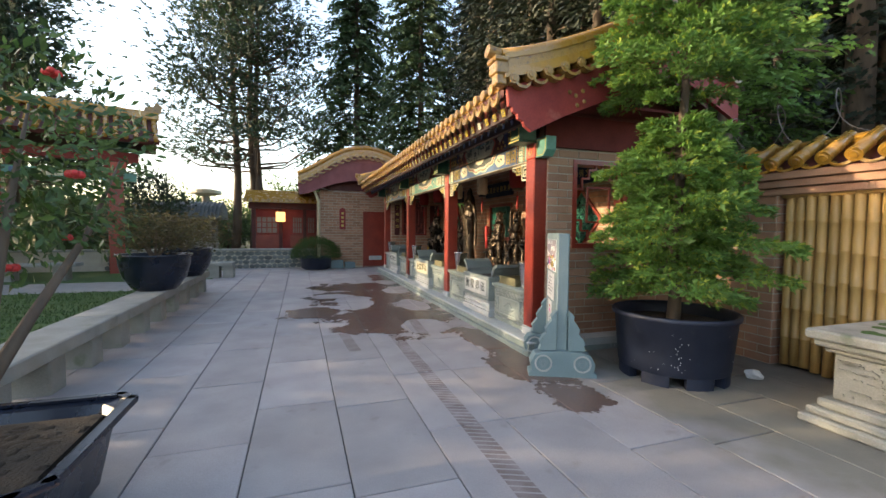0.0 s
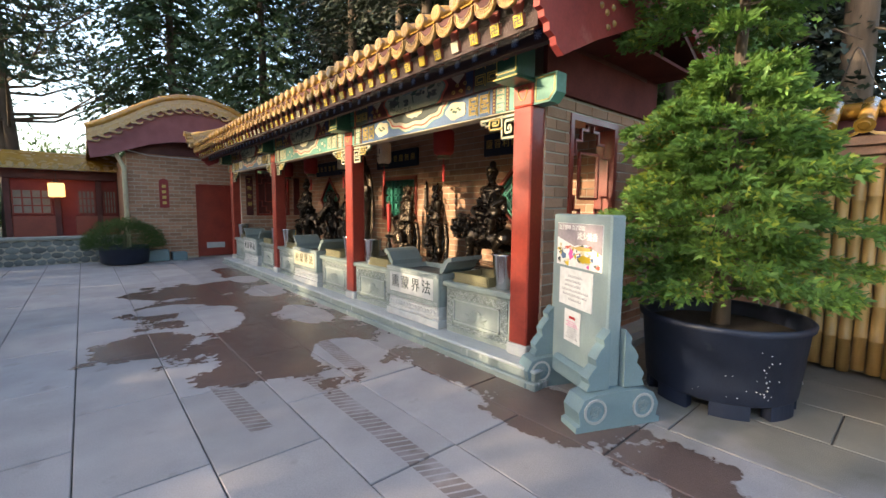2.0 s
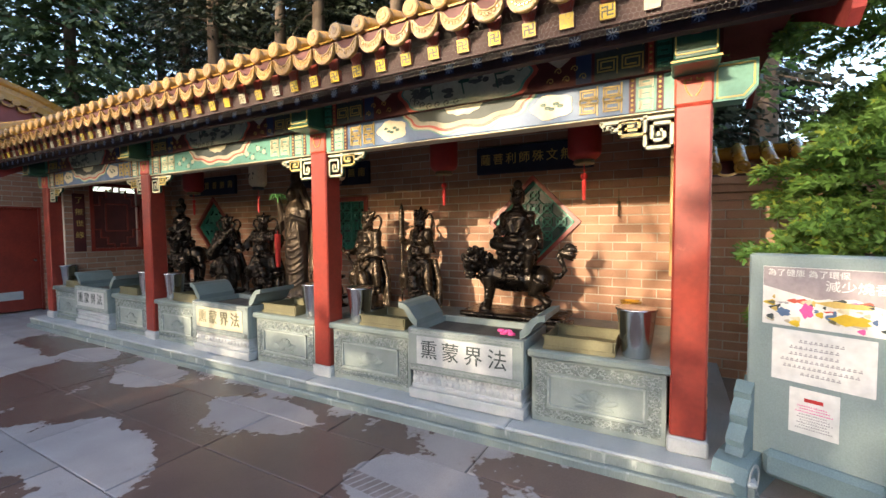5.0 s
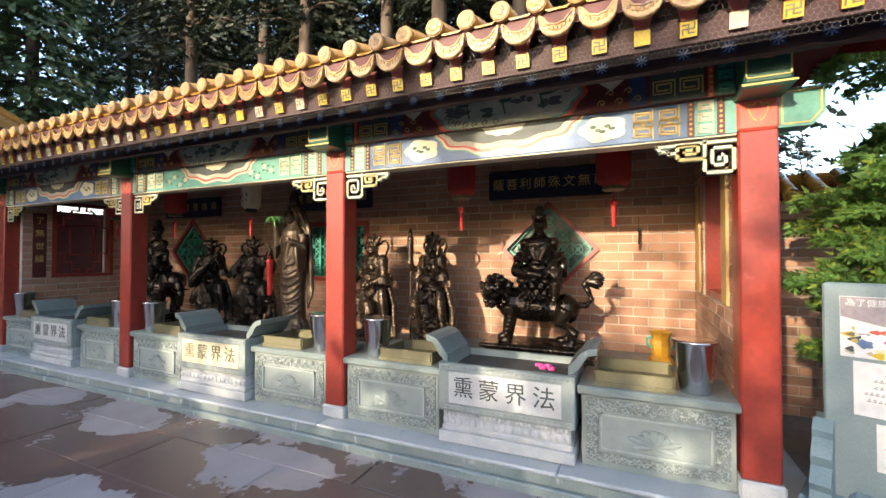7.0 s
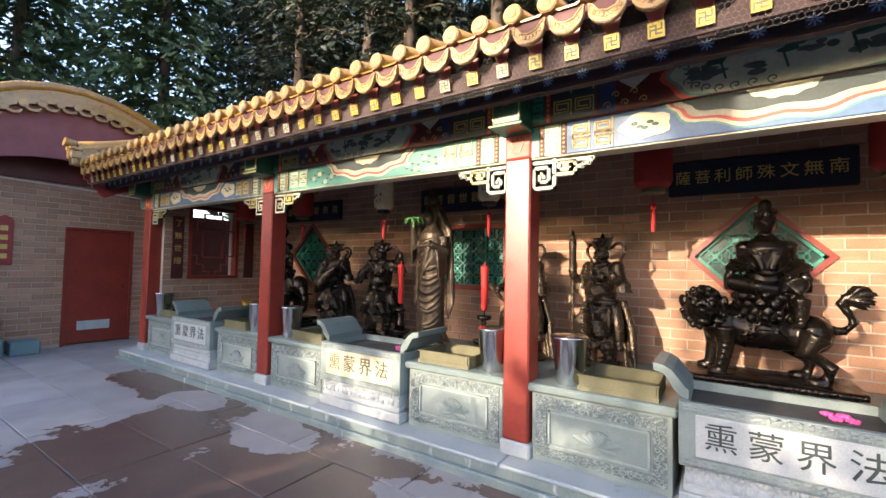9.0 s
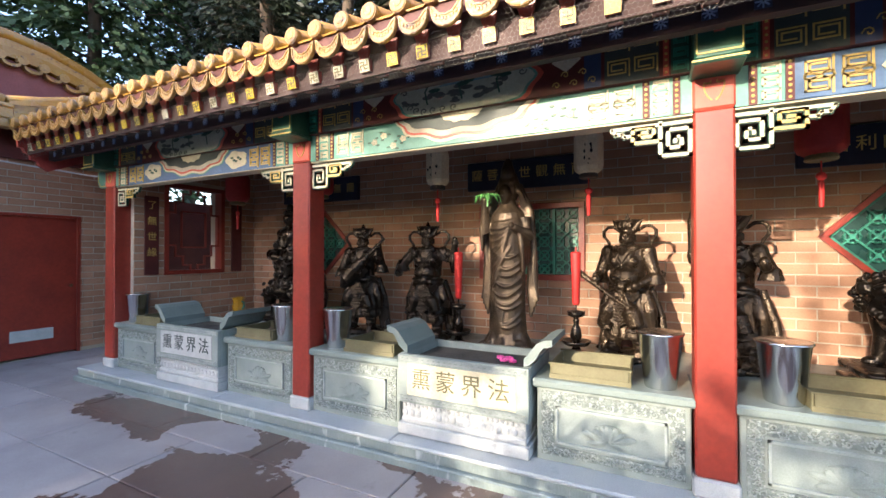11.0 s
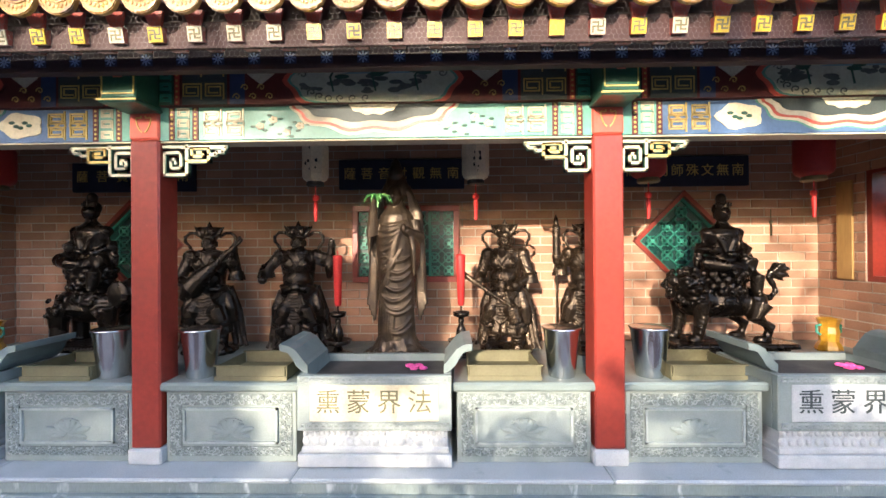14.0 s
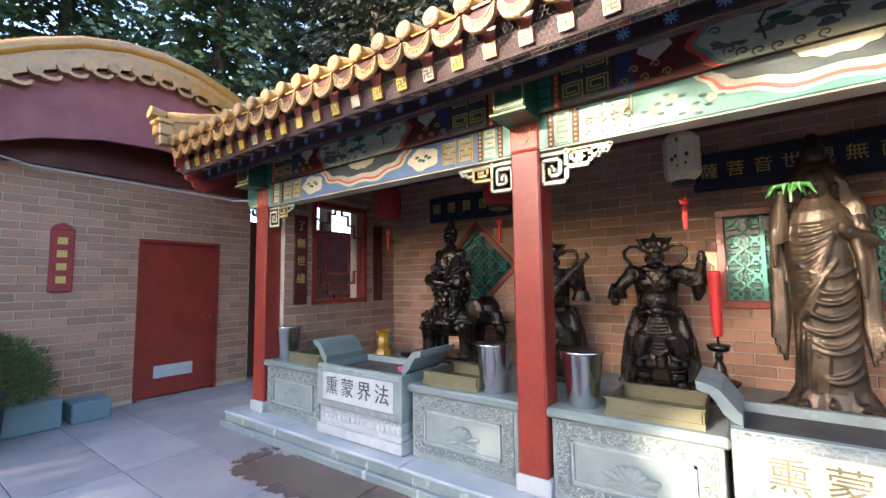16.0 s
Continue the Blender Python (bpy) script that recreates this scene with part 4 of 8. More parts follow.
def gable(y, s):
    """Barge board, ridge and hanging tiles on an end of the roof. s: the way out along y."""
    g = tagged(new("gable_edge"), "red barge board under an ochre tiled gable ridge", "gable", kind="structure")
    up = [(x, roof_z(x) + 0.0) for x in [2.03 + k * 0.31 for k in range(11)] + [5.32]]
    lo = [(2.05, 2.74), (2.09, 2.73), (2.10, 2.69), (2.15, 2.67), (2.16, 2.62), (2.22, 2.60), (2.24, 2.55), (2.32, 2.50), (2.73, 2.70), (3.33, 2.95), (4.2, 3.38), (4.8, 3.10), (5.32, 2.86)]
    bm = bmesh.new()
    plate(bm, up + lo[::-1], "y", *sorted((y, y + s * 0.05)))
    part("barge_board", bm, BARGE, g)
    bm = bmesh.new()
    for dx, dz in ((0, 0), (0.09, 0.06), (-0.08, 0.03), (0.02, -0.10), (0.11, -0.05)):
        ball(bm, (2.86 + dx, y + s * 0.05, 2.93 + dz), (0.025, 0.02, 0.025), 10)
    part("gilt_studs", bm, PALE, g)
    for lift, w, h, mat, name in ((0.06, 0.17, 0.10, OCHRE, "ridge_course"), (0.15, 0.13, 0.10, PALE, "ridge_course"), (0.25, 0.16, 0.05, OCHRE, "ridge_cap")):
        bm = bmesh.new()
        pts = [(x, roof_z(max(x, EDGE)) + lift) for x in [1.96 + k * 0.32 for k in range(8)]]
        lo2 = [(x, z + h) for x, z in pts]
        plate(bm, pts + lo2[::-1], "y", y + s * 0.04 - w / 2 * 1.0, y + s * 0.04 + w / 2)
        part(name, bm, mat, g)
    bm = bmesh.new()
    tube(bm, [(x, y + s * 0.04, roof_z(max(x, EDGE)) + 0.31) for x in [1.95 + k * 0.32 for k in range(8)]], 0.06, 10)
    part("ridge_roll", bm, OCHRE, g, smooth=True)
    bm = bmesh.new()
    box(bm, 1.86, 2.0, y + s * 0.04 - 0.09, y + s * 0.04 + 0.09, roof_z(EDGE) + 0.10, roof_z(EDGE) + 0.22, 0.012)
    box(bm, 1.88, 2.0, y + s * 0.04 - 0.06, y + s * 0.04 + 0.06, roof_z(EDGE) + 0.0, roof_z(EDGE) + 0.12, 0.012)
    box(bm, 1.84, 2.0, y + s * 0.04 - 0.10, y + s * 0.04 + 0.10, roof_z(EDGE) + 0.22, roof_z(EDGE) + 0.27, 0.012)
    tube(bm, [(1.93, y + s * 0.04, roof_z(EDGE) + 0.31), (1.80, y + s * 0.04, roof_z(EDGE) + 0.33)], 0.065, 14)
    part("ridge_end", bm, PALE, g, "moulded ridge end with a medallion")
    disc = bmesh.new()
    tube(disc, [(0, 0, 0), (0, s * 0.10, 0)], 0.055, 14)
    tube(disc, [(0, s * 0.1, 0), (0, s * 0.112, 0)], [0.036, 0.028], 12)
    disc = shared("end_disc", disc, PALE)
    drip = shared("drip_tile", plate(bmesh.new(), crescent(0.088, 0.075), "y", *sorted((0, s * 0.1))), PALE)
    x = 2.06
    while x < 5.25:
        put("end_disc", disc, g, (x, y + s * 0.04, roof_z(x) + 0.045))
        if x + 0.1 < 5.25:
            put("drip_tile", drip, g, (x + 0.1, y + s * 0.045, roof_z(x + 0.1) + 0.01))
        x += 0.2
    # the soffit wedge beside the end wall
    bm = plate(bmesh.new(), [(2.75, 2.86), (3.3, 2.98), (4.2, 3.3), (4.86, 3.0), (4.86, 3.06), (4.2, 3.36), (3.3, 3.04), (2.75, 2.92)], "y", *sorted((y + s * -0.0, y - s * 0.42)))
    part("soffit", bm, DEEP, g)


gable(3.98, -1)
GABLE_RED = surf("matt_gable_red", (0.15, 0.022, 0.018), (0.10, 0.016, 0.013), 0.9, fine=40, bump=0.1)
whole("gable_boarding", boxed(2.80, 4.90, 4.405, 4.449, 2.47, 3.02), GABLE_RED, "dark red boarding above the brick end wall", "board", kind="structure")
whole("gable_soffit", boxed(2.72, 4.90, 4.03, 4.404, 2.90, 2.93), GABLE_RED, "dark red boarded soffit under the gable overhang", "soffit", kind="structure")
gable(14.42, 1)
bm = plate(bmesh.new(), [(2.86, 3.0), (4.86, 3.0), (4.86, 3.3), (4.2, 3.4), (3.3, 3.1)], "y", 4.44, 4.5)
whole("gable_infill", bm, DEEP, "dark red boarding above the end wall", "board", kind="structure")
bm = plate(bmesh.new(), [(2.86, 3.0), (4.86, 3.0), (4.86, 3.3), (4.2, 3.4), (3.3, 3.1)], "y", 13.9, 13.96)
whole("gable_infill", bm, DEEP, "dark red boarding above the far end wall", "board", kind="structure")

# ---- further materials ----
surf_w = chased(surf("brown_bronze", (0.066, 0.044, 0.027), (0.026, 0.018, 0.012), 0.2, 0.7, scale=8, fine=70, bump=0.3), 85, 0.2)
surf_y = surf("yellow_glaze", (0.52, 0.27, 0.02), (0.44, 0.22, 0.018), 0.2, fine=40, bump=0.05, coat=0.4)
surf_p = surf("pink_petal", (0.75, 0.07, 0.30), (0.70, 0.12, 0.36), 0.5, fine=60, bump=0.05)

# ---- writing ----


def text_mesh(name, body, size, material, parent, matrix, depth=0.002):
    """Raised lettering as a mesh, facing +z of the matrix, centred."""
    cu = bpy.data.curves.new(name, "FONT")
    cu.body, cu.size, cu.align_x, cu.align_y, cu.extrude = body, size, "CENTER", "CENTER", depth
    cu.resolution_u = 3
    tmp = bpy.data.objects.new(name, cu)
    scene.collection.objects.link(tmp)
    me = bpy.data.meshes.new_from_object(tmp.evaluated_get(bpy.context.evaluated_depsgraph_get()))
    bpy.data.objects.remove(tmp)
    bpy.data.curves.remove(cu)
    me.materials.clear()
    me.materials.append(material)
    ob = new(name, me)
    ob.parent = parent
    ob.matrix_basis = matrix
    return ob


def facing(x, y, z, turn=-90):
    """Lettering upright on a wall; turn -90 faces -x."""
    return pose(x, y, z, 90, 0, turn)


# ---- windows ----
def lattice_window(name, cx, cz, w, h, place, label, deep=0.12):
    """A red framed opening with red stepped lattice. place(u, d, z) as for walls."""
    win = tagged(new(name), label, "window", kind="structure")

    def bar(n, ua, ub, za, zb, d0, d1, mat=RED, parent=win):
        bm = bmesh.new()
        vs = [bm.verts.new(place(u, d, z)) for d in (d0, d1) for u, z in ((ua, za), (ub, za), (ub, zb), (ua, zb))]
        for q in ((0, 1, 2, 3), (7, 6, 5, 4), (0, 4, 5, 1), (1, 5, 6, 2), (2, 6, 7, 3), (3, 7, 4, 0)):
            bm.faces.new([vs[i] for i in q])
        return part(n, bm, mat, parent)
    u0, u1, z0, z1 = cx - w / 2, cx + w / 2, cz - h / 2, cz + h / 2
    f = 0.055
    for a in ((u0, u1, z0, z0 + f), (u0, u1, z1 - f, z1), (u0, u0 + f, z0 + f, z1 - f), (u1 - f, u1, z0 + f, z1 - f)):
        bar("frame", *a, 0.02, -deep)
    g = 0.022
    n = 0
    for s in (-1, 1):
        steps = [(0.42, 0.0), (0.42, 0.18), (0.30, 0.18), (0.30, 0.30), (0.18, 0.30), (0.18, 0.40), (0.06, 0.40), (0.06, 0.46)]
        for t in (-1, 1):
            pts = [(cx + s * a * w, cz + t * b * h) for a, b in steps]
            for (ua, za), (ub, zb) in zip(pts, pts[1:]):
                bar("lattice_bar", min(ua, ub) - g / 2, max(ua, ub) + g / 2, min(za, zb) - g / 2, max(za, zb) + g / 2, -0.03 - 0.001 * (n % 3), -0.06)
                n += 1
        bar("lattice_bar", cx + s * 0.2 * w - g / 2, cx + s * 0.2 * w + g / 2, cz - 0.2 * h, cz + 0.2 * h, -0.034, -0.06)
    for t in (-1, 1):
        bar("lattice_bar", cx - 0.2 * w, cx + 0.2 * w, cz + t * 0.2 * h - g / 2, cz + t * 0.2 * h + g / 2, -0.035, -0.06)
        bar("lattice_bar", cx - 0.04 * w, cx + 0.04 * w, cz + t * 0.46 * h - g / 2, cz + t * 0.46 * h + g / 2, -0.035, -0.06)
    bar("lattice_bar", u0 + f, cx - 0.42 * w, cz - g / 2, cz + g / 2, -0.036, -0.06)
    bar("lattice_bar", cx + 0.42 * w, u1 - f, cz - g / 2, cz + g / 2, -0.036, -0.06)
    return win


lattice_window("window_1", 3.65, 1.79, 0.86, 1.10, p_near_out, "red timber lattice window in the brick end wall", 0.19)
lattice_window("window_2", 3.65, 1.85, 0.86, 1.22, p_far_in, "dark red lattice window in the shaded end wall")


TEALPANE = surf("teal_pane", (0.012, 0.06, 0.055), (0.008, 0.042, 0.04), 0.2, fine=40, bump=0.05)


def rosette_screen(parent, cx, cz, w, h, x, clip_r=None):
    """Pierced green screen of rosettes."""
    bm = bmesh.new()
    s = 0.16
    ny, nz = max(1, round(w / s)), max(1, round(h / s))
    for i in range(ny + 1):
        for j in range(nz + 1):
            y, z = cx - w / 2 + i * w / ny, cz - h / 2 + j * h / nz
            if clip_r and abs(y - cx) + abs(z - cz) > clip_r - 0.04:
                continue
            ribbon(bm, [(y + 0.055 * math.cos(a), z + 0.055 * math.sin(a)) for a in [k * math.pi / 5 for k in range(11)]], "x", 0.014, x, x + 0.03)
            for k in range(4):
                a = k * math.pi / 2 + math.pi / 4
                ribbon(bm, [(y + 0.018 * math.cos(a), z + 0.018 * math.sin(a)), (y + 0.105 * math.cos(a), z + 0.105 * math.sin(a))], "x", 0.015, x + 0.002, x + 0.028)
            tube(bm, [(x, y, z), (x + 0.03, y, z)], 0.022, 8)
    bk = bmesh.new()
    if clip_r:
        e = clip_r - 0.02
        plate(bk, [(cx - e, cz), (cx, cz - e), (cx + e, cz), (cx, cz + e)], "x", x + 0.04, x + 0.048)
    else:
        box(bk, x + 0.04, x + 0.048, cx - w / 2 - 0.05, cx + w / 2 + 0.05, cz - h / 2 - 0.05, cz + h / 2 + 0.05)
    part("backing_pane", bk, TEALPANE, parent, "dark teal pane behind the screen")
    return part("pierced_screen", bm, LATTICE, parent, "green pierced rosette screen")


win = tagged(new("window_3"), "red framed rear window with green pierced screen", "window", kind="structure")
for a in ((8.60, 9.80, 1.22, 1.285), (8.60, 9.80, 2.015, 2.08), (8.60, 8.665, 1.285, 2.015), (9.735, 9.80, 1.285, 2.015)):
    part("frame", boxed(BACK - 0.035, BACK + 0.10, a[0], a[1], a[2], a[3], 0.005), RED, win)
for y in (8.93, 9.47):
    part("mullion", boxed(BACK + 0.0, BACK + 0.06, y - 0.015, y + 0.015, 1.285, 2.015), LATTICE, win)
rosette_screen(win, 9.2, 1.65, 0.96, 0.62, BACK + 0.02)
for i, (c, z, r) in enumerate(DIAMONDS):
    win = tagged(new(f"window_{4 + i}"), "diamond window in a red frame with green pierced screen", "window", kind="structure")
    R, q = r + 0.06, r - 0.005
    cor, inn = [(c - R, z), (c, z - R), (c + R, z), (c, z + R)], [(c - q, z), (c, z - q), (c + q, z), (c, z + q)]
    for k in range(4):
        part("frame", plate(bmesh.new(), [cor[k], cor[(k + 1) % 4], inn[(k + 1) % 4], inn[k]], "x", BACK - 0.04, BACK + 0.08), RED, win)
    rosette_screen(win, c, z, 0.96, 0.96, BACK + 0.02, r)
    bm = bmesh.new()
    ribbon(bm, [(c - q + 0.02, z), (c, z + q - 0.02), (c + q - 0.02, z), (c, z - q + 0.02), (c - q + 0.02, z)], "x", 0.03, BACK + 0.015, BACK + 0.055)
    part("screen_edge", bm, LATTICE, win)

# ---- altars ----


def lotus(bm, y, z, x, s=1.0):
    """A carved lotus in rounded relief on a face at x: a cup of petals over spread leaves."""
    for a, l, w in ((1.30, 0.105, 0.015), (-1.30, 0.105, 0.015), (1.75, 0.085, 0.014), (-1.75, 0.085, 0.014), (0.95, 0.072, 0.017), (-0.95, 0.072, 0.017), (0.5, 0.07, 0.02), (-0.5, 0.07, 0.02), (0, 0.066, 0.027)):
        m = Matrix.Translation((x - 0.002, y + s * math.sin(a) * l * 0.55, z + s * math.cos(a) * l * 0.55)) @ Matrix.Rotation(-a, 4, "X") @ Matrix.Diagonal((0.011 + 0.003 * math.cos(a), s * w, s * l * 0.5, 1))
        bmesh.ops.create_uvsphere(bm, u_segments=8, v_segments=6, radius=1, matrix=m)
    ribbon(bm, [(y - s * 0.05, z + s * 0.058), (y - s * 0.02, z + s * 0.07), (y + s * 0.02, z + s * 0.07), (y + s * 0.05, z + s * 0.058)], "x", 0.006, x - 0.013, x)


def altar(y0, y1):
    """A stone offering counter with a carved front."""
    c, half = (y0 + y1) / 2, (y1 - y0) / 2
    t = thing("stone_altar", (2.72, c, STAND), "grey green stone altar table carved with a lotus panel", "altar", "stone altars")
    part("body", boxed(0.0, 0.50, -half + 0.03, half - 0.03, -0.045, 0.435, 0.006), STONE, t)
    part("top_slab", boxed(-0.035, 0.56, -half, half, 0.435, 0.495, 0.014), STONE_SHELF, t, "polished darker stone top slab")
    w, h0, h1 = half - 0.06, 0.0, 0.415
    bm = bmesh.new()
    for a in ((-w, w, h1 - 0.075, h1), (-w, w, h0, h0 + 0.06), (-w, -w + 0.08, h0 + 0.06, h1 - 0.075), (w - 0.08, w, h0 + 0.06, h1 - 0.075)):
        box(bm, -0.008, 0.002, a[0], a[1], a[2], a[3])
    part("carved_border", bm, CARVED, t, "dark border under carved vines")
    bm = bmesh.new()
    rnd = random.Random(round(c * 100))

    def curl(y, z, r, s):
        ribbon(bm, [(y + r * (1 - k / 11) * math.cos(s * k * 0.75), z + r * (1 - k / 11) * math.sin(s * k * 0.75)) for k in range(9)], "x", 0.0055, -0.015, -0.006)
        for q in range(3):
            e = rnd.uniform(0, 6.28)
            ball(bm, (-0.009, y + 1.25 * r * math.cos(e), z + 1.1 * r * math.sin(e)), (0.005, 0.0085, 0.006), 6)
    n = int(2 * w / 0.042)
    for k in range(n):
        y = -w + 0.03 + k * (2 * w - 0.06) / (n - 1)
        curl(y, h1 - 0.038 + 0.013 * (-1) ** k, 0.021, (-1) ** k)
        curl(y, h0 + 0.030, 0.020, -(-1) ** k)
    for k in range(8):
        for s in (-1, 1):
            curl(s * (w - 0.04 - 0.012 * (-1) ** k), h0 + 0.08 + k * 0.036, 0.019, s * (-1) ** k)
    part("scroll_relief", bm, RELIEF, t, "pale carved scrollwork", kind="stuff")
    bm = bmesh.new()
    ribbon(bm, [(-w + 0.10, h0 + 0.09), (-w + 0.10, h1 - 0.10), (w - 0.10, h1 - 0.10), (w - 0.10, h0 + 0.09), (-w + 0.10, h0 + 0.09)], "x", 0.014, -0.018, 0.002)
    part("panel_moulding", bm, RELIEF, t)
    part("panel_field", boxed(-0.003, 0.001, -w + 0.105, w - 0.105, h0 + 0.095, h1 - 0.105), STONE, t, "smooth plain panel")
    bm = bmesh.new()
    lotus(bm, 0, 0.145, -0.003, 1.5)
    part("lotus_relief", bm, STONE, t, "carved lotus blossom", kind="stuff")
    return t


def horn(s):
    """A curled stone wing at an end of the incense burner."""
    out = [(0, 0), (0.05, 0.015), (0.10, 0.055), (0.135, 0.11), (0.17, 0.15), (0.24, 0.165), (0.245, 0.215), (0.17, 0.205), (0.11, 0.175), (0.06, 0.12), (0.02, 0.075), (0, 0.06)]
    return [(s * (0.78 * y - 0.03), 0.9 * z) for y, z in out]


def burner(c, lettered):
    """A stone incense trough on a stepped lotus base."""
    half = 0.505
    t = thing("incense_burner", (2.635, c, STAND), "carved stone incense trough with gilt characters on its face", "incense burner", "incense burners")
    part("base_step", boxed(0.0, 0.6, -half, half, -0.038, 0.045, 0.006), WHITE_STONE, t)
    part("base_step", boxed(0.02, 0.6, -half + 0.02, half - 0.02, 0.045, 0.085, 0.008), WHITE_STONE, t)
    bm = bmesh.new()
    box(bm, 0.03, 0.6, -half + 0.03, half - 0.03, 0.085, 0.20)
    for r, z0, h in ((0, 0.088, 0.062), (1, 0.155, 0.04)):
        n = 17 if r == 0 else 26
        for k in range(n):
            y = -half + 0.05 + k * (2 * half - 0.1) / (n - 1)
            ball(bm, (0.034, y, z0 + h / 2), (0.02, (half - 0.04) / n, h / 2), 8)
    part("lotus_base", bm, WHITE_STONE, t, "pale base carved with lotus petals")
    part("trough_front", boxed(0.0, 0.05, -half, half, 0.20, 0.56, 0.005), STONE, t)
    part("trough_back", boxed(0.58, 0.62, -half, half, 0.20, 0.56), STONE, t)
    for s in (-1, 1):
        part("trough_side", boxed(0.05, 0.58, *sorted((s * half, s * (half - 0.05))), 0.20, 0.56), STONE, t)
        part("curled_wing", plate(bmesh.new(), [(s * (half - 0.02) + y, 0.56 + z) for y, z in horn(s)], "x", 0.06, 0.52), STONE_SHELF, t, "curled stone wing")
    part("ash", boxed(0.05, 0.58, -half + 0.05, half - 0.05, 0.20, 0.505), SAND, t, "grey incense ash")
    bm = bmesh.new()
    n = 22
    for k in range(n):
        y = -half + 0.02 + (k + 0.5) * (2 * half - 0.04) / n
        ribbon(bm, fret(y, 0.530, 0.038, 0.036, 2), "x", 0.006, -0.006, 0.002)
        ribbon(bm, fret(y, 0.232, 0.038, 0.036, 2), "x", 0.006, -0.006, 0.002)
    part("key_border", bm, RELIEF, t, "pale key pattern border", kind="stuff")
    part("name_panel", boxed(-0.005, 0.001, -0.42, 0.42, 0.265, 0.50, 0.003), WHITE_STONE if lettered else CREAM, t, "pale panel with four characters")
    for k, ch in enumerate("熏蒙界法"):
        text_mesh("character", ch, 0.165, BRASS if not lettered else INK, t, facing(-0.007, 0.30 - 0.2 * k, 0.382))
    return t


for i, c in enumerate(BAYS):
    burner(c, i != 1)
    altar(c + 0.51, COLS[i + 1] - 0.085)
    altar(COLS[i] + 0.085, c - 0.51)
whole("statue_platform", boxed(3.26, BACK - 0.002, INNER0 + 0.002, INNER1 - 0.002, FLOOR - 0.008, 0.56, 0.01), STONE_SHELF, "long stone platform behind the altars", "platform", kind="structure")


def bucket(x, y):
    t = thing("steel_bucket", (x, y, 0.695), "tall polished steel bucket standing on an altar", "bucket", "steel buckets")
    bm = bmesh.new()
    lathe(bm, [(0.088, 0.0), (0.092, 0.01), (0.126, 0.325), (0.133, 0.33), (0.134, 0.336), (0.128, 0.338), (0.121, 0.325), (0.087, 0.02)], seg=28)
    part("body", bm, STEEL, t, smooth=True)
    part("water", lathe(bmesh.new(), [(0.105, 0.20), (0.06, 0.201), (0.005, 0.201)], seg=20), GLAZE, t, "dark water inside")
    part("rolled_rim", lathe(bmesh.new(), [(0.124, 0.326), (0.134, 0.327), (0.137, 0.334), (0.133, 0.341), (0.124, 0.339)], seg=28), STEEL, t, smooth=True)


def tray(x, y):
    t = thing("offering_tray", (x, y, 0.695), "olive brown metal offering tray on an altar", "tray", "offering trays")
    w, l, h = 0.20, 0.235, 0.095
    part("bottom", boxed(-w, w, -l, l, 0.012, 0.02), BRASS, t)
    for a in ((-w - 0.012, -w, -l, l), (w, w + 0.012, -l, l), (-w, w, -l - 0.012, -l), (-w, w, l, l + 0.012)):
        part("side", boxed(*a, 0.0, h, 0.003), BRASS, t)
    for a in ((-w - 0.022, -w + 0.004, -l - 0.02, l + 0.02), (w - 0.004, w + 0.022, -l - 0.02, l + 0.02)):
        part("rim", boxed(*a, h + 0.001, h + 0.009), BRASS, t)
    part("skirting", boxed(-w - 0.018, -w - 0.0125, -l - 0.015, l + 0.015, 0.0, 0.03), BRASS, t)


for i, c in enumerate(BAYS):
    for s, e in ((1, COLS[i + 1]), (-1, COLS[i])):
        bucket(2.86, e - s * {(0, -1): 0.31, (0, 1): 0.34, (2, -1): 0.36}.get((i, s), 0.27))
        tray(2.96, e - s * 0.68)

# ---- statues ----


def sculpt(name, bm, material, label, loc, voxel=0.011, turn=0.0):
    ob = part(name, bm, material, None, "", True)
    tagged(ob, label, "statue", "shrine statues")
    ob.matrix_basis = pose(*loc, 0, 0, turn)
    md = ob.modifiers.new("remesh", "REMESH")
    md.mode, md.voxel_size, md.use_smooth_shade = "VOXEL", voxel, True
    sm = ob.modifiers.new("smooth", "SMOOTH")
    sm.iterations, sm.factor = 1, 0.5
    return ob


def arm(bm, a, b, c, r=0.062):
    tube(bm, [a, ((a[0] + b[0]) / 2, (a[1] + b[1]) / 2, (a[2] + b[2]) / 2), b], [r * 1.2, r * 1.1, r], 10)
    tube(bm, [b, c], [r * 1.0, r * 0.65], 10)
    ball(bm, a, r * 1.35)
    ball(bm, b, r * 1.1)
    ball(bm, c, r * 0.8)
    lathe(bm, [(r * 1.1, -0.05), (r * 1.7, -0.10), (r * 1.2, 0.0)], at=(b[0], b[1], b[2] + 0.02), seg=12)


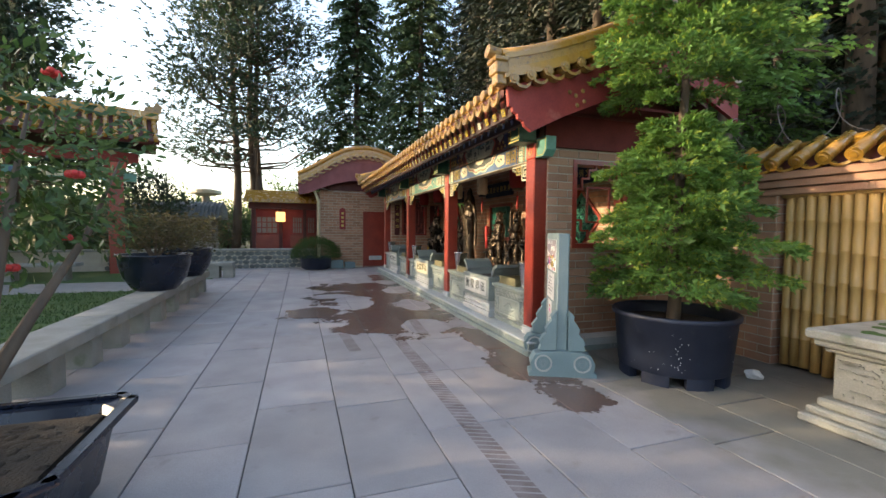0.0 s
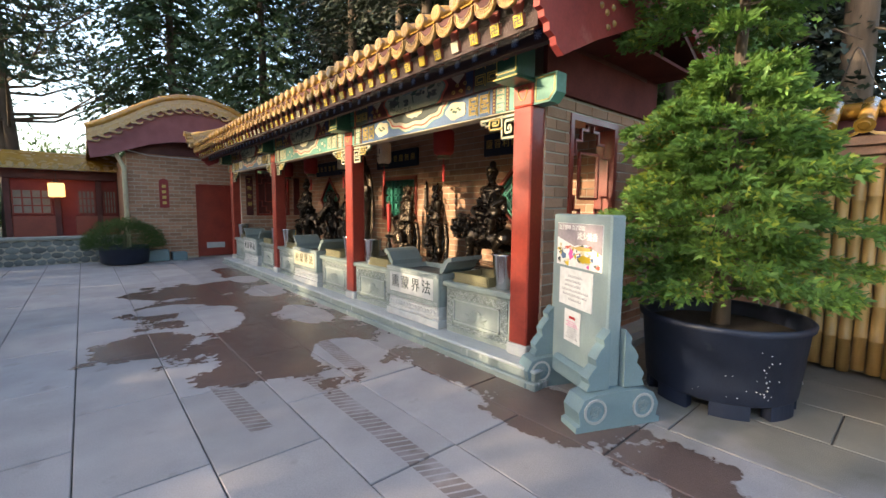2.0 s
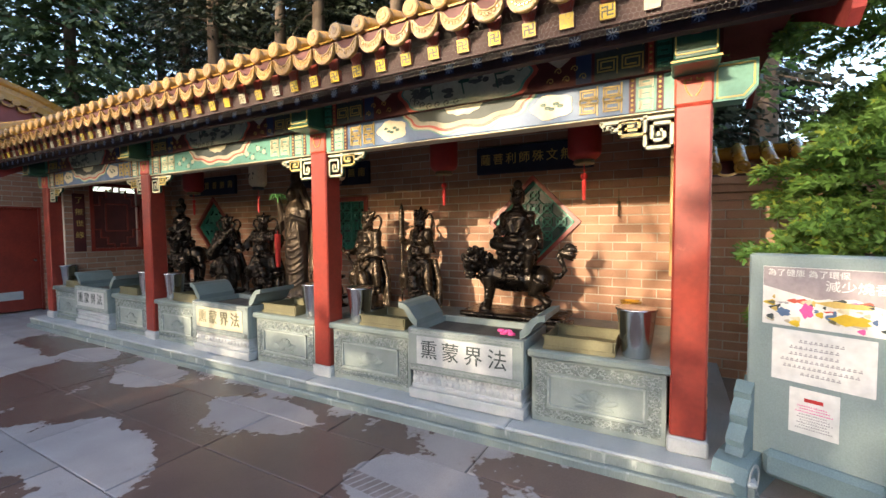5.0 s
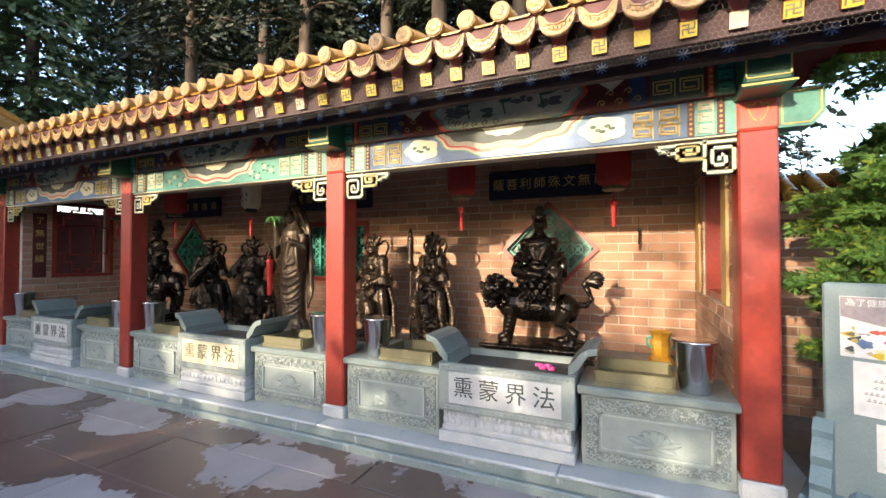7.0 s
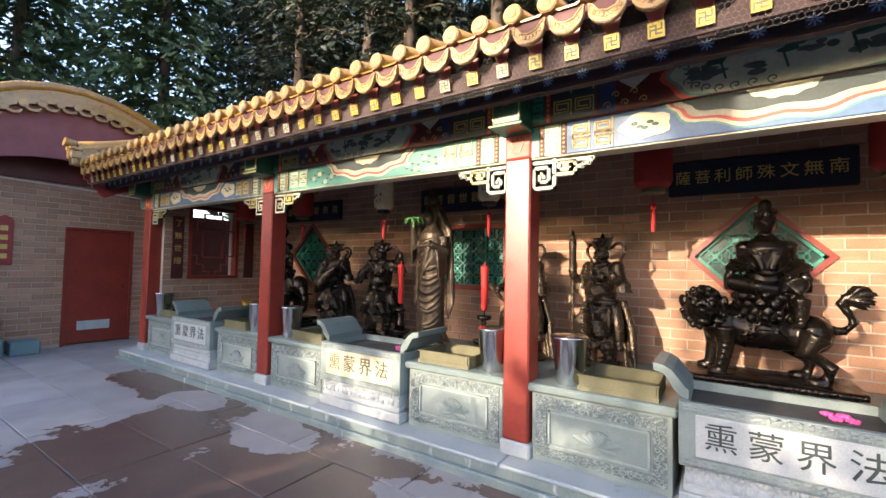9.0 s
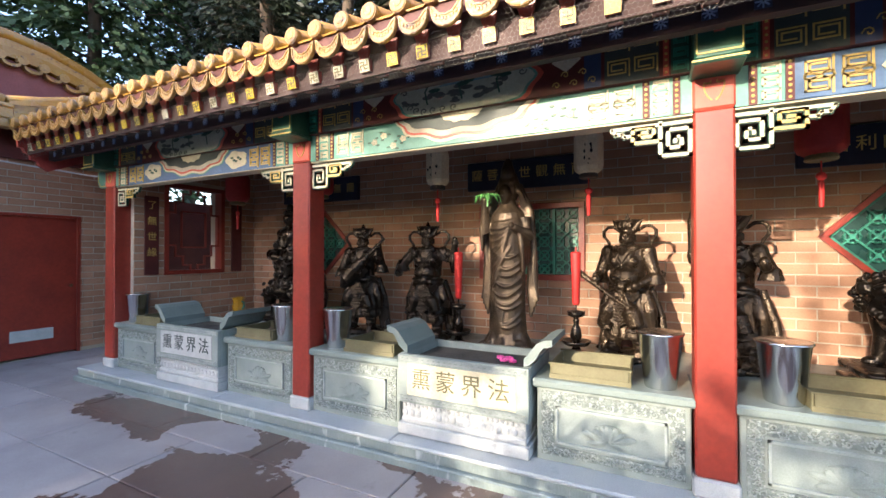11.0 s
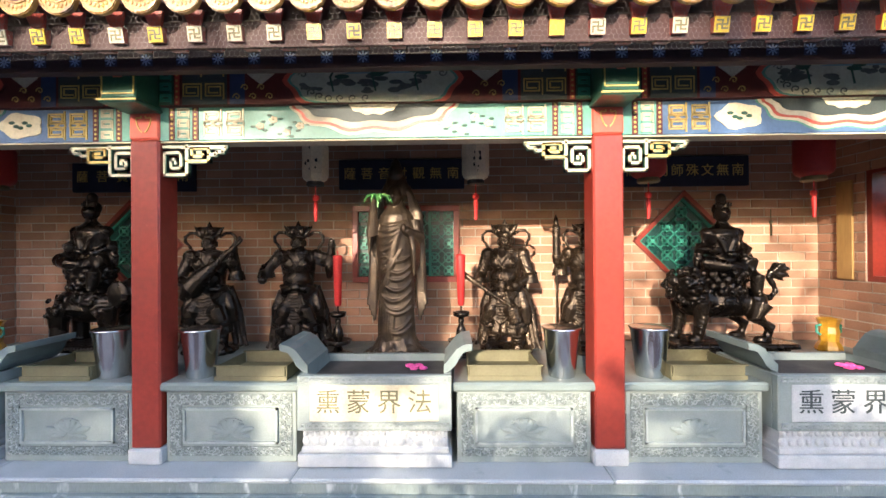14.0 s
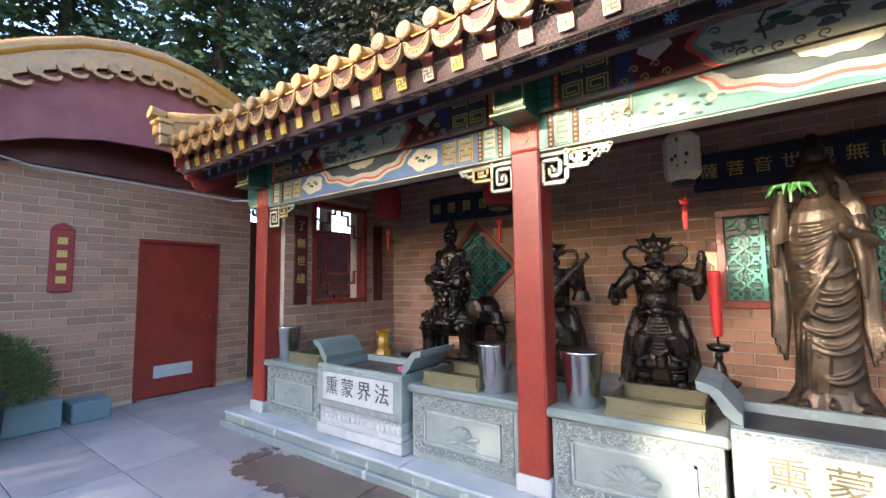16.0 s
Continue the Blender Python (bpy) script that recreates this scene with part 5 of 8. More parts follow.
def guard(kind):
    """An armoured temple guardian, facing -x, about 1.3 m tall."""
    bm = bmesh.new()
    rk = random.Random(len(kind))
    for k in range(16):
        a = k * 0.3927
        ball(bm, (0.13 * math.cos(a) + rk.uniform(-0.02, 0.02), 0.19 * math.sin(a), 0.03), (0.085, 0.08, rk.uniform(0.03, 0.055)), 8)
    ball(bm, (0, 0, 0.03), (0.16, 0.2, 0.045), 14)
    for s in (-1, 1):
        tube(bm, [(-0.03, s * 0.12, 0.05), (-0.02, s * 0.115, 0.2), (0.0, s * 0.10, 0.40)], [0.055, 0.066, 0.085], 12)
        tube(bm, [(-0.02, s * 0.12, 0.06), (-0.10, s * 0.135, 0.075), (-0.165, s * 0.15, 0.085)], [0.055, 0.048, 0.03], 10)
        for k in range(3):
            tube(bm, [(-0.085, s * 0.07, 0.13 + 0.05 * k), (-0.098, s * 0.12, 0.125 + 0.05 * k), (-0.07, s * 0.175, 0.13 + 0.05 * k)], 0.011, 6)
        # skirt flap of armour over the thigh, rimmed
        flap = [(-0.155, s * 0.03, 0.60), (-0.175, s * 0.10, 0.46), (-0.165, s * 0.14, 0.33)]
        tube(bm, flap, [0.05, 0.075, 0.07], 10)
        tube(bm, [(-0.21, s * 0.07, 0.30), (-0.215, s * 0.14, 0.285), (-0.13, s * 0.22, 0.31)], 0.016, 6)
        tube(bm, [(0.0, s * 0.15, 0.62), (-0.02, s * 0.20, 0.45), (-0.01, s * 0.215, 0.30)], [0.05, 0.06, 0.045], 10)
        # robe tails behind, sweeping to the ground
        for k in range(3):
            tube(bm, [(0.10, s * (0.10 + 0.03 * k), 0.66), (0.12, s * (0.17 + 0.035 * k), 0.40), (0.10, s * (0.20 + 0.04 * k), 0.16), (0.07, s * (0.22 + 0.055 * k), 0.04)], [0.035, 0.04, 0.036, 0.02], 8)
        # streamer looped beside the head, falling behind the shoulder
        tube(bm, [(0.03, s * 0.08, 1.165), (0.03, s * 0.14, 1.205), (0.03, s * 0.195, 1.205), (0.03, s * 0.235, 1.165), (0.035, s * 0.235, 1.115), (0.04, s * 0.195, 1.065), (0.045, s * 0.165, 0.99), (0.05, s * 0.18, 0.88)], [0.016, 0.017, 0.018, 0.018, 0.018, 0.018, 0.018, 0.016], 8)
        ball(bm, (0, s * 0.165, 0.955), (0.075, 0.072, 0.065), 12)
        for k in range(3):
            tube(bm, [(-0.07, s * (0.15 + 0.012 * k), 0.965 - 0.035 * k), (-0.05, s * (0.215 + 0.008 * k), 0.945 - 0.035 * k), (0.02, s * (0.24 + 0.006 * k), 0.95 - 0.035 * k)], 0.012, 6)
        ball(bm, (-0.095, s * 0.068, 0.885), (0.045, 0.062, 0.058), 12)
        tube(bm, [(-0.05, s * 0.13, 1.0), (-0.12, s * 0.06, 0.94), (-0.135, 0, 0.845)], 0.012, 6)
    lathe(bm, [(0.205, 0.20), (0.21, 0.23), (0.195, 0.32), (0.175, 0.46), (0.155, 0.60), (0.15, 0.66)], seg=40, sx=0.74, fold=0.075, folds=12)
    plate(bm, [(-0.05, 0.62), (-0.095, 0.50), (-0.085, 0.38), (0, 0.315), (0.085, 0.38), (0.095, 0.50), (0.05, 0.62)], "x", -0.20, -0.15)
    tube(bm, [(-0.205, y, z) for y, z in ((-0.05, 0.62), (-0.095, 0.50), (-0.085, 0.38), (0, 0.315), (0.085, 0.38), (0.095, 0.50), (0.05, 0.62))], 0.012, 6)
    for k in range(9):
        tube(bm, [(-0.205, -0.075, 0.355 + 0.028 * k), (-0.207, 0, 0.345 + 0.028 * k), (-0.205, 0.075, 0.355 + 0.028 * k)], 0.006, 5)
    for z in (0.625, 0.665):
        tube(bm, [(0.125 * math.cos(a), 0.168 * math.sin(a), z - 0.02 * math.cos(a)) for a in [k * math.pi / 8 for k in range(17)]], 0.02, 8, False)
    for k in range(3):
        tube(bm, [(-0.10, -0.14, 0.63 - 0.02 * k), (-0.19, -0.06, 0.575 - 0.04 * k), (-0.19, 0.06, 0.575 - 0.04 * k), (-0.10, 0.14, 0.63 - 0.02 * k)], 0.010, 6)
    ball(bm, (-0.055, 0, 0.745), (0.125, 0.14, 0.115), 18)
    ball(bm, (-0.165, 0, 0.665), (0.03, 0.05, 0.045), 10)
    lathe(bm, [(0.145, 0.66), (0.155, 0.78), (0.172, 0.90), (0.16, 0.975), (0.10, 1.015), (0.06, 1.05)], seg=26, sx=0.7)
    tube(bm, [(0.02, -0.12, 1.0), (-0.06, -0.08, 1.01), (-0.09, 0, 0.985), (-0.06, 0.08, 1.01), (0.02, 0.12, 1.0)], 0.028, 8)
    ball(bm, (-0.015, 0, 1.10), (0.074, 0.066, 0.085), 16)
    ball(bm, (-0.088, 0, 1.095), (0.016, 0.014, 0.02), 8)
    tube(bm, [(-0.075, -0.035, 1.058), (-0.088, 0, 1.062), (-0.075, 0.035, 1.058)], 0.008, 6)
    for s in (-1, 1):
        ball(bm, (-0.07, s * 0.03, 1.118), (0.02, 0.018, 0.010), 8)
        ball(bm, (-0.062, s * 0.038, 1.075), (0.022, 0.022, 0.02), 8)
        ball(bm, (0.0, s * 0.068, 1.095), (0.016, 0.012, 0.036), 8)
    # flared crown with upturned wings and a finial
    lathe(bm, [(0.078, 1.145), (0.084, 1.16), (0.076, 1.18), (0.098, 1.235), (0.118, 1.262), (0.10, 1.266), (0.06, 1.245), (0.03, 1.262), (0.014, 1.30), (0.004, 1.32)], seg=20, sx=0.8)
    for s in (-1, 1):
        tube(bm, [(-0.02, s * 0.075, 1.17), (-0.01, s * 0.105, 1.225), (0, s * 0.14, 1.275)], [0.024, 0.02, 0.005], 6)
    for k in range(-1, 2):
        ball(bm, (-0.078 + 0.012 * abs(k), 0.045 * k, 1.205), (0.014, 0.022, 0.032), 8)
    if kind == "lute":
        arm(bm, (0, -0.175, 0.97), (-0.05, -0.265, 0.80), (-0.17, -0.27, 1.04), 0.054)
        arm(bm, (0, 0.175, 0.97), (-0.05, 0.255, 0.75), (-0.20, 0.12, 0.70), 0.054)
        tube(bm, [(-0.215, 0.17, 0.56), (-0.22, 0.10, 0.66), (-0.215, 0.0, 0.78), (-0.20, -0.14, 0.92), (-0.19, -0.30, 1.08)], [0.03, 0.095, 0.085, 0.035, 0.018], 12)
        tube(bm, [(-0.19, -0.30, 1.08), (-0.20, -0.35, 1.13), (-0.22, -0.33, 1.16)], [0.02, 0.022, 0.016], 8)
    elif kind == "fist":
        arm(bm, (0, -0.175, 0.97), (-0.02, -0.315, 0.93), (-0.06, -0.335, 1.07), 0.052)
        arm(bm, (0, 0.175, 0.97), (-0.03, 0.30, 0.83), (-0.13, 0.31, 0.74), 0.054)
        tube(bm, [(-0.06, -0.335, 1.07), (-0.065, -0.335, 1.12), (-0.08, -0.325, 1.135)], [0.03, 0.03, 0.014], 8)
        tube(bm, [(-0.02, -0.30, 0.94), (0.0, -0.31, 0.83), (0.0, -0.295, 0.74)], [0.05, 0.055, 0.02], 10)
        tube(bm, [(-0.02, 0.31, 0.88), (0.0, 0.335, 0.80), (0.0, 0.34, 0.70)], [0.04, 0.05, 0.016], 10)
    elif kind == "sword":
        arm(bm, (0, 0.175, 0.97), (-0.04, 0.24, 0.76), (-0.20, 0.21, 0.72), 0.054)
        arm(bm, (0, -0.175, 0.97), (-0.04, -0.25, 0.76), (-0.19, -0.14, 0.68), 0.054)
        tube(bm, [(-0.20, 0.37, 0.80), (-0.21, 0.33, 0.76), (-0.225, 0.05, 0.58), (-0.22, -0.10, 0.49)], [0.018, 0.03, 0.017, 0.010], 8)
        tube(bm, [(-0.07, 0, 1.06), (-0.10, 0, 1.0), (-0.105, 0, 0.93)], [0.05, 0.05, 0.012], 10)
        tube(bm, [(0.02, -0.26, 0.80), (0.03, -0.30, 0.74), (0.02, -0.31, 0.80)], [0.04, 0.035, 0.01], 8)
    else:
        arm(bm, (0, 0.175, 0.97), (-0.03, 0.25, 0.82), (-0.14, 0.25, 0.90), 0.054)
        arm(bm, (0, -0.175, 0.97), (-0.03, -0.27, 0.82), (-0.12, -0.27, 0.86), 0.054)
        tube(bm, [(-0.15, 0.25, 0.03), (-0.15, 0.25, 0.86)], 0.011, 8)
        tube(bm, [(-0.15, 0.25, 0.86), (-0.15, 0.25, 0.93), (-0.15, 0.25, 1.0), (-0.15, 0.25, 1.24), (-0.15, 0.25, 1.27), (-0.15, 0.25, 1.30), (-0.15, 0.25, 1.36)], [0.016, 0.045, 0.036, 0.04, 0.024, 0.024, 0.006], 12)
        ball(bm, (-0.14, -0.27, 0.89), (0.045, 0.04, 0.05))
    return bm


for y, k in ((11.12, "lute"), (10.22, "fist"), (8.16, "sword"), (7.36, "staff")):
    sculpt("guardian_statue", guard(k), ARMOUR if y > 9 else surf_w, {"lute": "dark bronze armoured guardian holding a lute", "fist": "dark bronze armoured guardian with a raised fist", "sword": "brown bronze bearded guardian holding a sword", "staff": "brown bronze guardian holding a furled umbrella staff"}[k], (4.08, y, 0.56), turn={"lute": 12, "fist": 8, "sword": -20, "staff": -32}[k], voxel=0.0075)


def robed():
    """A tall veiled figure in a long robe of hanging folds, one hand raised, facing -x."""
    bm = bmesh.new()
    rw = random.Random(6)
    # wave-carved foot
    for k in range(40):
        a, r = rw.uniform(0, 6.283), rw.uniform(0.5, 1.0)
        h = 0.20 * (1.05 - r)
        x, y = 0.20 * r * math.cos(a), 0.29 * r * math.sin(a)
        tube(bm, [(x, y - 0.06, 0.02 + h), (x - 0.02, y, 0.055 + h), (x, y + 0.06, 0.03 + h)], [0.012, 0.03, 0.014], 6)
    lathe(bm, [(0.29, 0.0), (0.28, 0.03), (0.23, 0.12), (0.18, 0.22)], seg=30, sx=0.68, fold=0.05, folds=11)
    lathe(bm, [(0.195, 0.10), (0.18, 0.22), (0.165, 0.42), (0.165, 0.62), (0.17, 0.85), (0.18, 1.05), (0.185, 1.22), (0.15, 1.34), (0.085, 1.42), (0.06, 1.50)], seg=48, sx=0.70, fold=0.012, folds=17)

    def girth(z):
        return float(np.interp(z, [0.1, 0.22, 0.42, 0.85, 1.22, 1.4], [0.20, 0.18, 0.165, 0.172, 0.185, 0.11]))

    def swag(ya, za, yb, zb, sag, r):
        pts = []
        for q in range(13):
            u = q / 12
            y, z = ya + (yb - ya) * u, za + (zb - za) * u - sag * 4 * u * (1 - u)
            g = girth(z) * 1.02
            pts.append((-0.70 * g * math.sqrt(max(0.03, 1 - (y / g) ** 2)), y, z))
        tube(bm, pts, [r * (0.3 + 0.7 * math.sin(math.pi * min(1, max(0, q / 12)))) for q in range(13)], 8)
    # the shawl: folds that fan from one shoulder to the other hip
    for k in range(11):
        swag(-0.13 + 0.012 * k, 1.30 - 0.022 * k, 0.155 - 0.003 * k, 1.26 - 0.062 * k, 0.035 + 0.006 * k, 0.013)
    swag(-0.06, 1.02, 0.16, 0.62, -0.02, 0.02)
    # deep loops over the legs
    for k in range(9):
        z = 0.98 - 0.078 * k + rw.uniform(-0.012, 0.012)
        swag(-0.155, z, 0.13 - 0.01 * (k % 3), z - 0.02 + rw.uniform(-0.05, 0.05), 0.075 + 0.02 * (k % 2), 0.015)
    for k in range(7):
        y = 0.145 - 0.022 * k
        swag(y, 0.66 - 0.03 * k, y + 0.02, 0.20, 0.0, 0.013)
    # cloak edges that fall from the veil to below the knee, and long sleeves
    for s in (-1, 1):
        for k in range(4):
            tube(bm, [(0.05, s * (0.10 + 0.012 * k), 1.62 - 0.03 * k), (0.05, s * (0.175 + 0.012 * k), 1.36), (0.06, s * (0.20 + 0.012 * k), 1.0), (0.06, s * (0.20 + 0.016 * k), 0.62), (0.03, s * (0.215 + 0.02 * k), 0.36 + 0.05 * k)], [0.03, 0.034, 0.03, 0.034, 0.014], 8)
    tube(bm, [(0.0, 0.16, 1.28), (-0.05, 0.215, 1.17), (-0.12, 0.19, 1.42)], [0.065, 0.06, 0.035], 12)
    for k in range(4):
        tube(bm, [(-0.11 + 0.02 * k, 0.20 + 0.012 * k, 1.40 - 0.03 * k), (-0.08 + 0.02 * k, 0.235, 1.20), (-0.06 + 0.02 * k, 0.24, 0.98 + 0.02 * k)], [0.018, 0.028, 0.012], 8)
    tube(bm, [(0.0, -0.16, 1.28), (-0.05, -0.215, 1.13), (-0.16, -0.10, 1.20)], [0.065, 0.062, 0.038], 12)
    ball(bm, (-0.175, -0.085, 1.215), (0.035, 0.03, 0.04), 10)
    for k in range(4):
        tube(bm, [(-0.12 + 0.025 * k, -0.14 - 0.015 * k, 1.19), (-0.12 + 0.03 * k, -0.17 - 0.01 * k, 1.02), (-0.10 + 0.03 * k, -0.175 - 0.01 * k, 0.78 + 0.03 * k)], [0.024, 0.03, 0.012], 8)
    ball(bm, (-0.125, 0.19, 1.43), (0.035, 0.032, 0.042), 10)
    tube(bm, [(-0.13, 0.19, 1.42), (-0.135, 0.185, 1.47), (-0.13, 0.18, 1.50)], [0.024, 0.036, 0.016], 10)
    # bowed head, veil and high knot of hair
    ball(bm, (-0.055, 0.015, 1.52), (0.076, 0.07, 0.095), 16)
    ball(bm, (-0.128, 0.015, 1.505), (0.014, 0.013, 0.02), 8)
    ball(bm, (0.03, 0, 1.58), (0.105, 0.105, 0.15), 16)
    ball(bm, (0.0, 0, 1.73), (0.07, 0.07, 0.10), 14)
    lathe(bm, [(0.05, 1.78), (0.045, 1.83), (0.02, 1.87)], at=(0.01, 0, 0), seg=14)
    for k in range(6):
        a = 0.5 + 0.09 * k
        tube(bm, [(0.04, -0.13 - 0.012 * k, 1.36), (-0.01, -0.115 - 0.006 * k, 1.52), (-0.02 + 0.01 * k, -0.07, 1.66 + 0.012 * k), (0, 0, 1.69 + 0.012 * k), (-0.02 + 0.01 * k, 0.07, 1.66 + 0.012 * k), (0.0, 0.11 + 0.006 * k, 1.52), (0.04, 0.13 + 0.01 * k, 1.38)], 0.012, 6)
    return bm


sculpt("robed_statue", robed(), WARMBRONZE, "tall weathered bronze robed figure holding a vase with sprigs", (3.80, 9.20, 0.56), 0.008)


def seated(bm, z, x=0.0, y=0.0):
    """A robed figure seated with one leg down on a tiered lotus; z: the lotus's foot."""
    for k, (r, h) in enumerate(((0.165, 0.0), (0.185, 0.055), (0.20, 0.11))):
        for q in range(14):
            a = q * math.pi / 7 + k * 0.22
            ball(bm, (x + r * 0.82 * math.cos(a), y + r * math.sin(a), z + h + 0.03), (0.036, 0.044, 0.036), 8)
    lathe(bm, [(0.16, 0.0), (0.18, 0.16)], at=(x, y, z), seg=20, sx=0.82)
    zz = z + 0.16
    ball(bm, (x, y, zz + 0.045), (0.15, 0.20, 0.07), 16)
    tube(bm, [(x + 0.02, y + 0.14, zz + 0.07), (x - 0.12, y + 0.20, zz + 0.085), (x - 0.19, y + 0.06, zz + 0.055), (x - 0.18, y - 0.06, zz + 0.04)], [0.08, 0.072, 0.055, 0.04], 12)
    tube(bm, [(x + 0.02, y - 0.14, zz + 0.07), (x - 0.15, y - 0.18, zz + 0.075), (x - 0.20, y - 0.19, zz - 0.03), (x - 0.205, y - 0.18, zz - 0.17)], [0.08, 0.07, 0.062, 0.045], 12)
    tube(bm, [(x - 0.20, y - 0.18, zz - 0.19), (x - 0.26, y - 0.18, zz - 0.20)], [0.035, 0.022], 8)
    for k in range(5):
        tube(bm, [(x - 0.10 - 0.02 * k, y + 0.12, zz + 0.13 - 0.015 * k), (x - 0.17 - 0.012 * k, y + 0.02, zz + 0.07 - 0.02 * k), (x - 0.14 - 0.01 * k, y - 0.12, zz + 0.12 - 0.02 * k)], 0.011, 6)
    lathe(bm, [(0.15, 0.04), (0.135, 0.14), (0.15, 0.27), (0.165, 0.35), (0.14, 0.405), (0.08, 0.44), (0.048, 0.48)], at=(x, y, zz), seg=26, sx=0.70)
    for s in (-1, 1):
        ball(bm, (x + 0.005, y + s * 0.14, zz + 0.365), (0.072, 0.062, 0.06), 12)
        tube(bm, [(x, y + s * 0.15, zz + 0.36), (x - 0.01, y + s * 0.215, zz + 0.21), (x - 0.14, y + s * 0.10, zz + 0.17 + 0.03 * s)], [0.062, 0.062, 0.036], 12)
        for k in range(4):
            tube(bm, [(x - 0.03 - 0.012 * k, y + s * (0.125 - 0.02 * k), zz + 0.42 - 0.01 * k), (x - 0.105, y + s * (0.085 - 0.012 * k), zz + 0.30), (x - 0.11, y + s * (0.03 - 0.006 * k), zz + 0.17)], 0.010, 6)
        for k in range(3):
            tube(bm, [(x + 0.01, y + s * (0.21 + 0.008 * k), zz + 0.27 - 0.03 * k), (x - 0.02, y + s * (0.235 + 0.008 * k), zz + 0.13), (x - 0.02, y + s * (0.24 + 0.01 * k), zz + 0.02)], [0.03, 0.034, 0.016], 8)
        ball(bm, (x, y + s * 0.07, zz + 0.545), (0.016, 0.012, 0.045), 8)
    ball(bm, (x - 0.15, y, zz + 0.165), (0.035, 0.06, 0.03), 10)
    ball(bm, (x - 0.01, y, zz + 0.555), (0.078, 0.07, 0.092), 16)
    ball(bm, (x - 0.088, y, zz + 0.55), (0.014, 0.013, 0.02), 8)
    for s in (-1, 1):
        ball(bm, (x - 0.068, y + s * 0.028, zz + 0.57), (0.018, 0.018, 0.009), 8)
    ball(bm, (x + 0.015, y, zz + 0.60), (0.078, 0.076, 0.075), 14)
    ball(bm, (x + 0.01, y, zz + 0.70), (0.05, 0.05, 0.055), 12)
    for k in range(-2, 3):
        tube(bm, [(x - 0.06 + 0.012 * abs(k), y + 0.03 * k, zz + 0.62), (x - 0.065 + 0.014 * abs(k), y + 0.035 * k, zz + 0.685 - 0.012 * abs(k))], [0.017, 0.006], 6)


def beast(kind):
    """A seated figure riding a lion or an elephant that walks along y, head towards +y (lion) or -y."""
    bm = bmesh.new()
    s = 1 if kind == "lion" else -1
    box(bm, -0.26, 0.26, -0.56, 0.56, 0.0, 0.05)
    box(bm, -0.21, 0.21, -0.50, 0.50, 0.05, 0.10)
    box(bm, -0.25, 0.25, -0.55, 0.55, 0.10, 0.15)
    for k in range(34):
        tube(bm, [(-0.265, -0.54 + 0.032 * k, 0.105), (-0.268, -0.525 + 0.032 * k, 0.14)], 0.009, 5)
    if kind == "lion":
        tube(bm, [(0, -0.30, 0.50), (0, -0.12, 0.49), (0, 0.10, 0.50), (0, 0.26, 0.54)], [0.125, 0.135, 0.15, 0.15], 18)
        ball(bm, (0, -0.28, 0.50), (0.15, 0.14, 0.15), 16)
        ball(bm, (-0.01, 0.27, 0.54), (0.16, 0.15, 0.17), 16)
        for dx in (-0.115, 0.115):
            back = -0.30 if dx < 0 else -0.22
            tube(bm, [(dx, back, 0.50), (dx * 1.05, back + 0.06, 0.37), (dx, back - 0.08, 0.28), (dx, back - 0.04, 0.17)], [0.10, 0.075, 0.05, 0.045], 12)
            ball(bm, (dx, back, 0.17), (0.05, 0.07, 0.034), 10)
            front = 0.26 if dx < 0 else 0.34
            tube(bm, [(dx, front, 0.52), (dx, front - 0.01, 0.36), (dx, front + 0.02, 0.18)], [0.085, 0.06, 0.045], 12)
            ball(bm, (dx, front + 0.05, 0.17), (0.05, 0.07, 0.034), 10)
            for k in range(6):
                ball(bm, (dx * 1.45, front - 0.03 + 0.012 * k, 0.46 - 0.045 * k), (0.02, 0.022, 0.02), 6)
        # broad head turned to the front, ringed with curls
        hx, hy, hz = -0.16, 0.40, 0.67
        ball(bm, (hx, hy, hz), (0.135, 0.135, 0.125), 18)
        ball(bm, (hx - 0.12, hy, hz - 0.035), (0.07, 0.085, 0.05), 14)
        ball(bm, (hx - 0.10, hy, hz - 0.105), (0.06, 0.065, 0.025), 12)
        ball(bm, (hx - 0.185, hy, hz - 0.01), (0.022, 0.035, 0.02), 8)
        for s in (-1, 1):
            ball(bm, (hx - 0.105, hy + s * 0.062, hz + 0.035), (0.032, 0.03, 0.026), 10)
            tube(bm, [(hx - 0.12, hy + s * 0.02, hz + 0.06), (hx - 0.115, hy + s * 0.065, hz + 0.08), (hx - 0.08, hy + s * 0.11, hz + 0.06)], [0.014, 0.022, 0.012], 8)
            ball(bm, (hx, hy + s * 0.145, hz + 0.05), (0.03, 0.03, 0.05), 8)
        rnd = random.Random(3)
        for k in range(80):
            a, t = rnd.uniform(0, 2 * math.pi), rnd.uniform(-0.06, 0.16)
            r = 0.135 + 0.03 * rnd.random() - 0.25 * max(0, t - 0.08)
            ball(bm, (hx + t, hy + r * math.cos(a), hz - 0.005 + r * math.sin(a)), rnd.uniform(0.02, 0.03), 6)
        lathe(bm, [(0.155, 0.0), (0.175, -0.10), (0.185, -0.15), (0.15, -0.02)], at=(0, 0.0, 0.61), seg=28, sx=1.02, sy=1.15, fold=0.03, folds=14)
        tube(bm, [(0, -0.40, 0.54), (0, -0.47, 0.54), (0, -0.52, 0.60), (0, -0.49, 0.68), (0, -0.45, 0.74), (0, -0.48, 0.80)], [0.04, 0.032, 0.03, 0.032, 0.034, 0.03], 8)
        for k in range(11):
            a = -0.5 + 0.19 * k
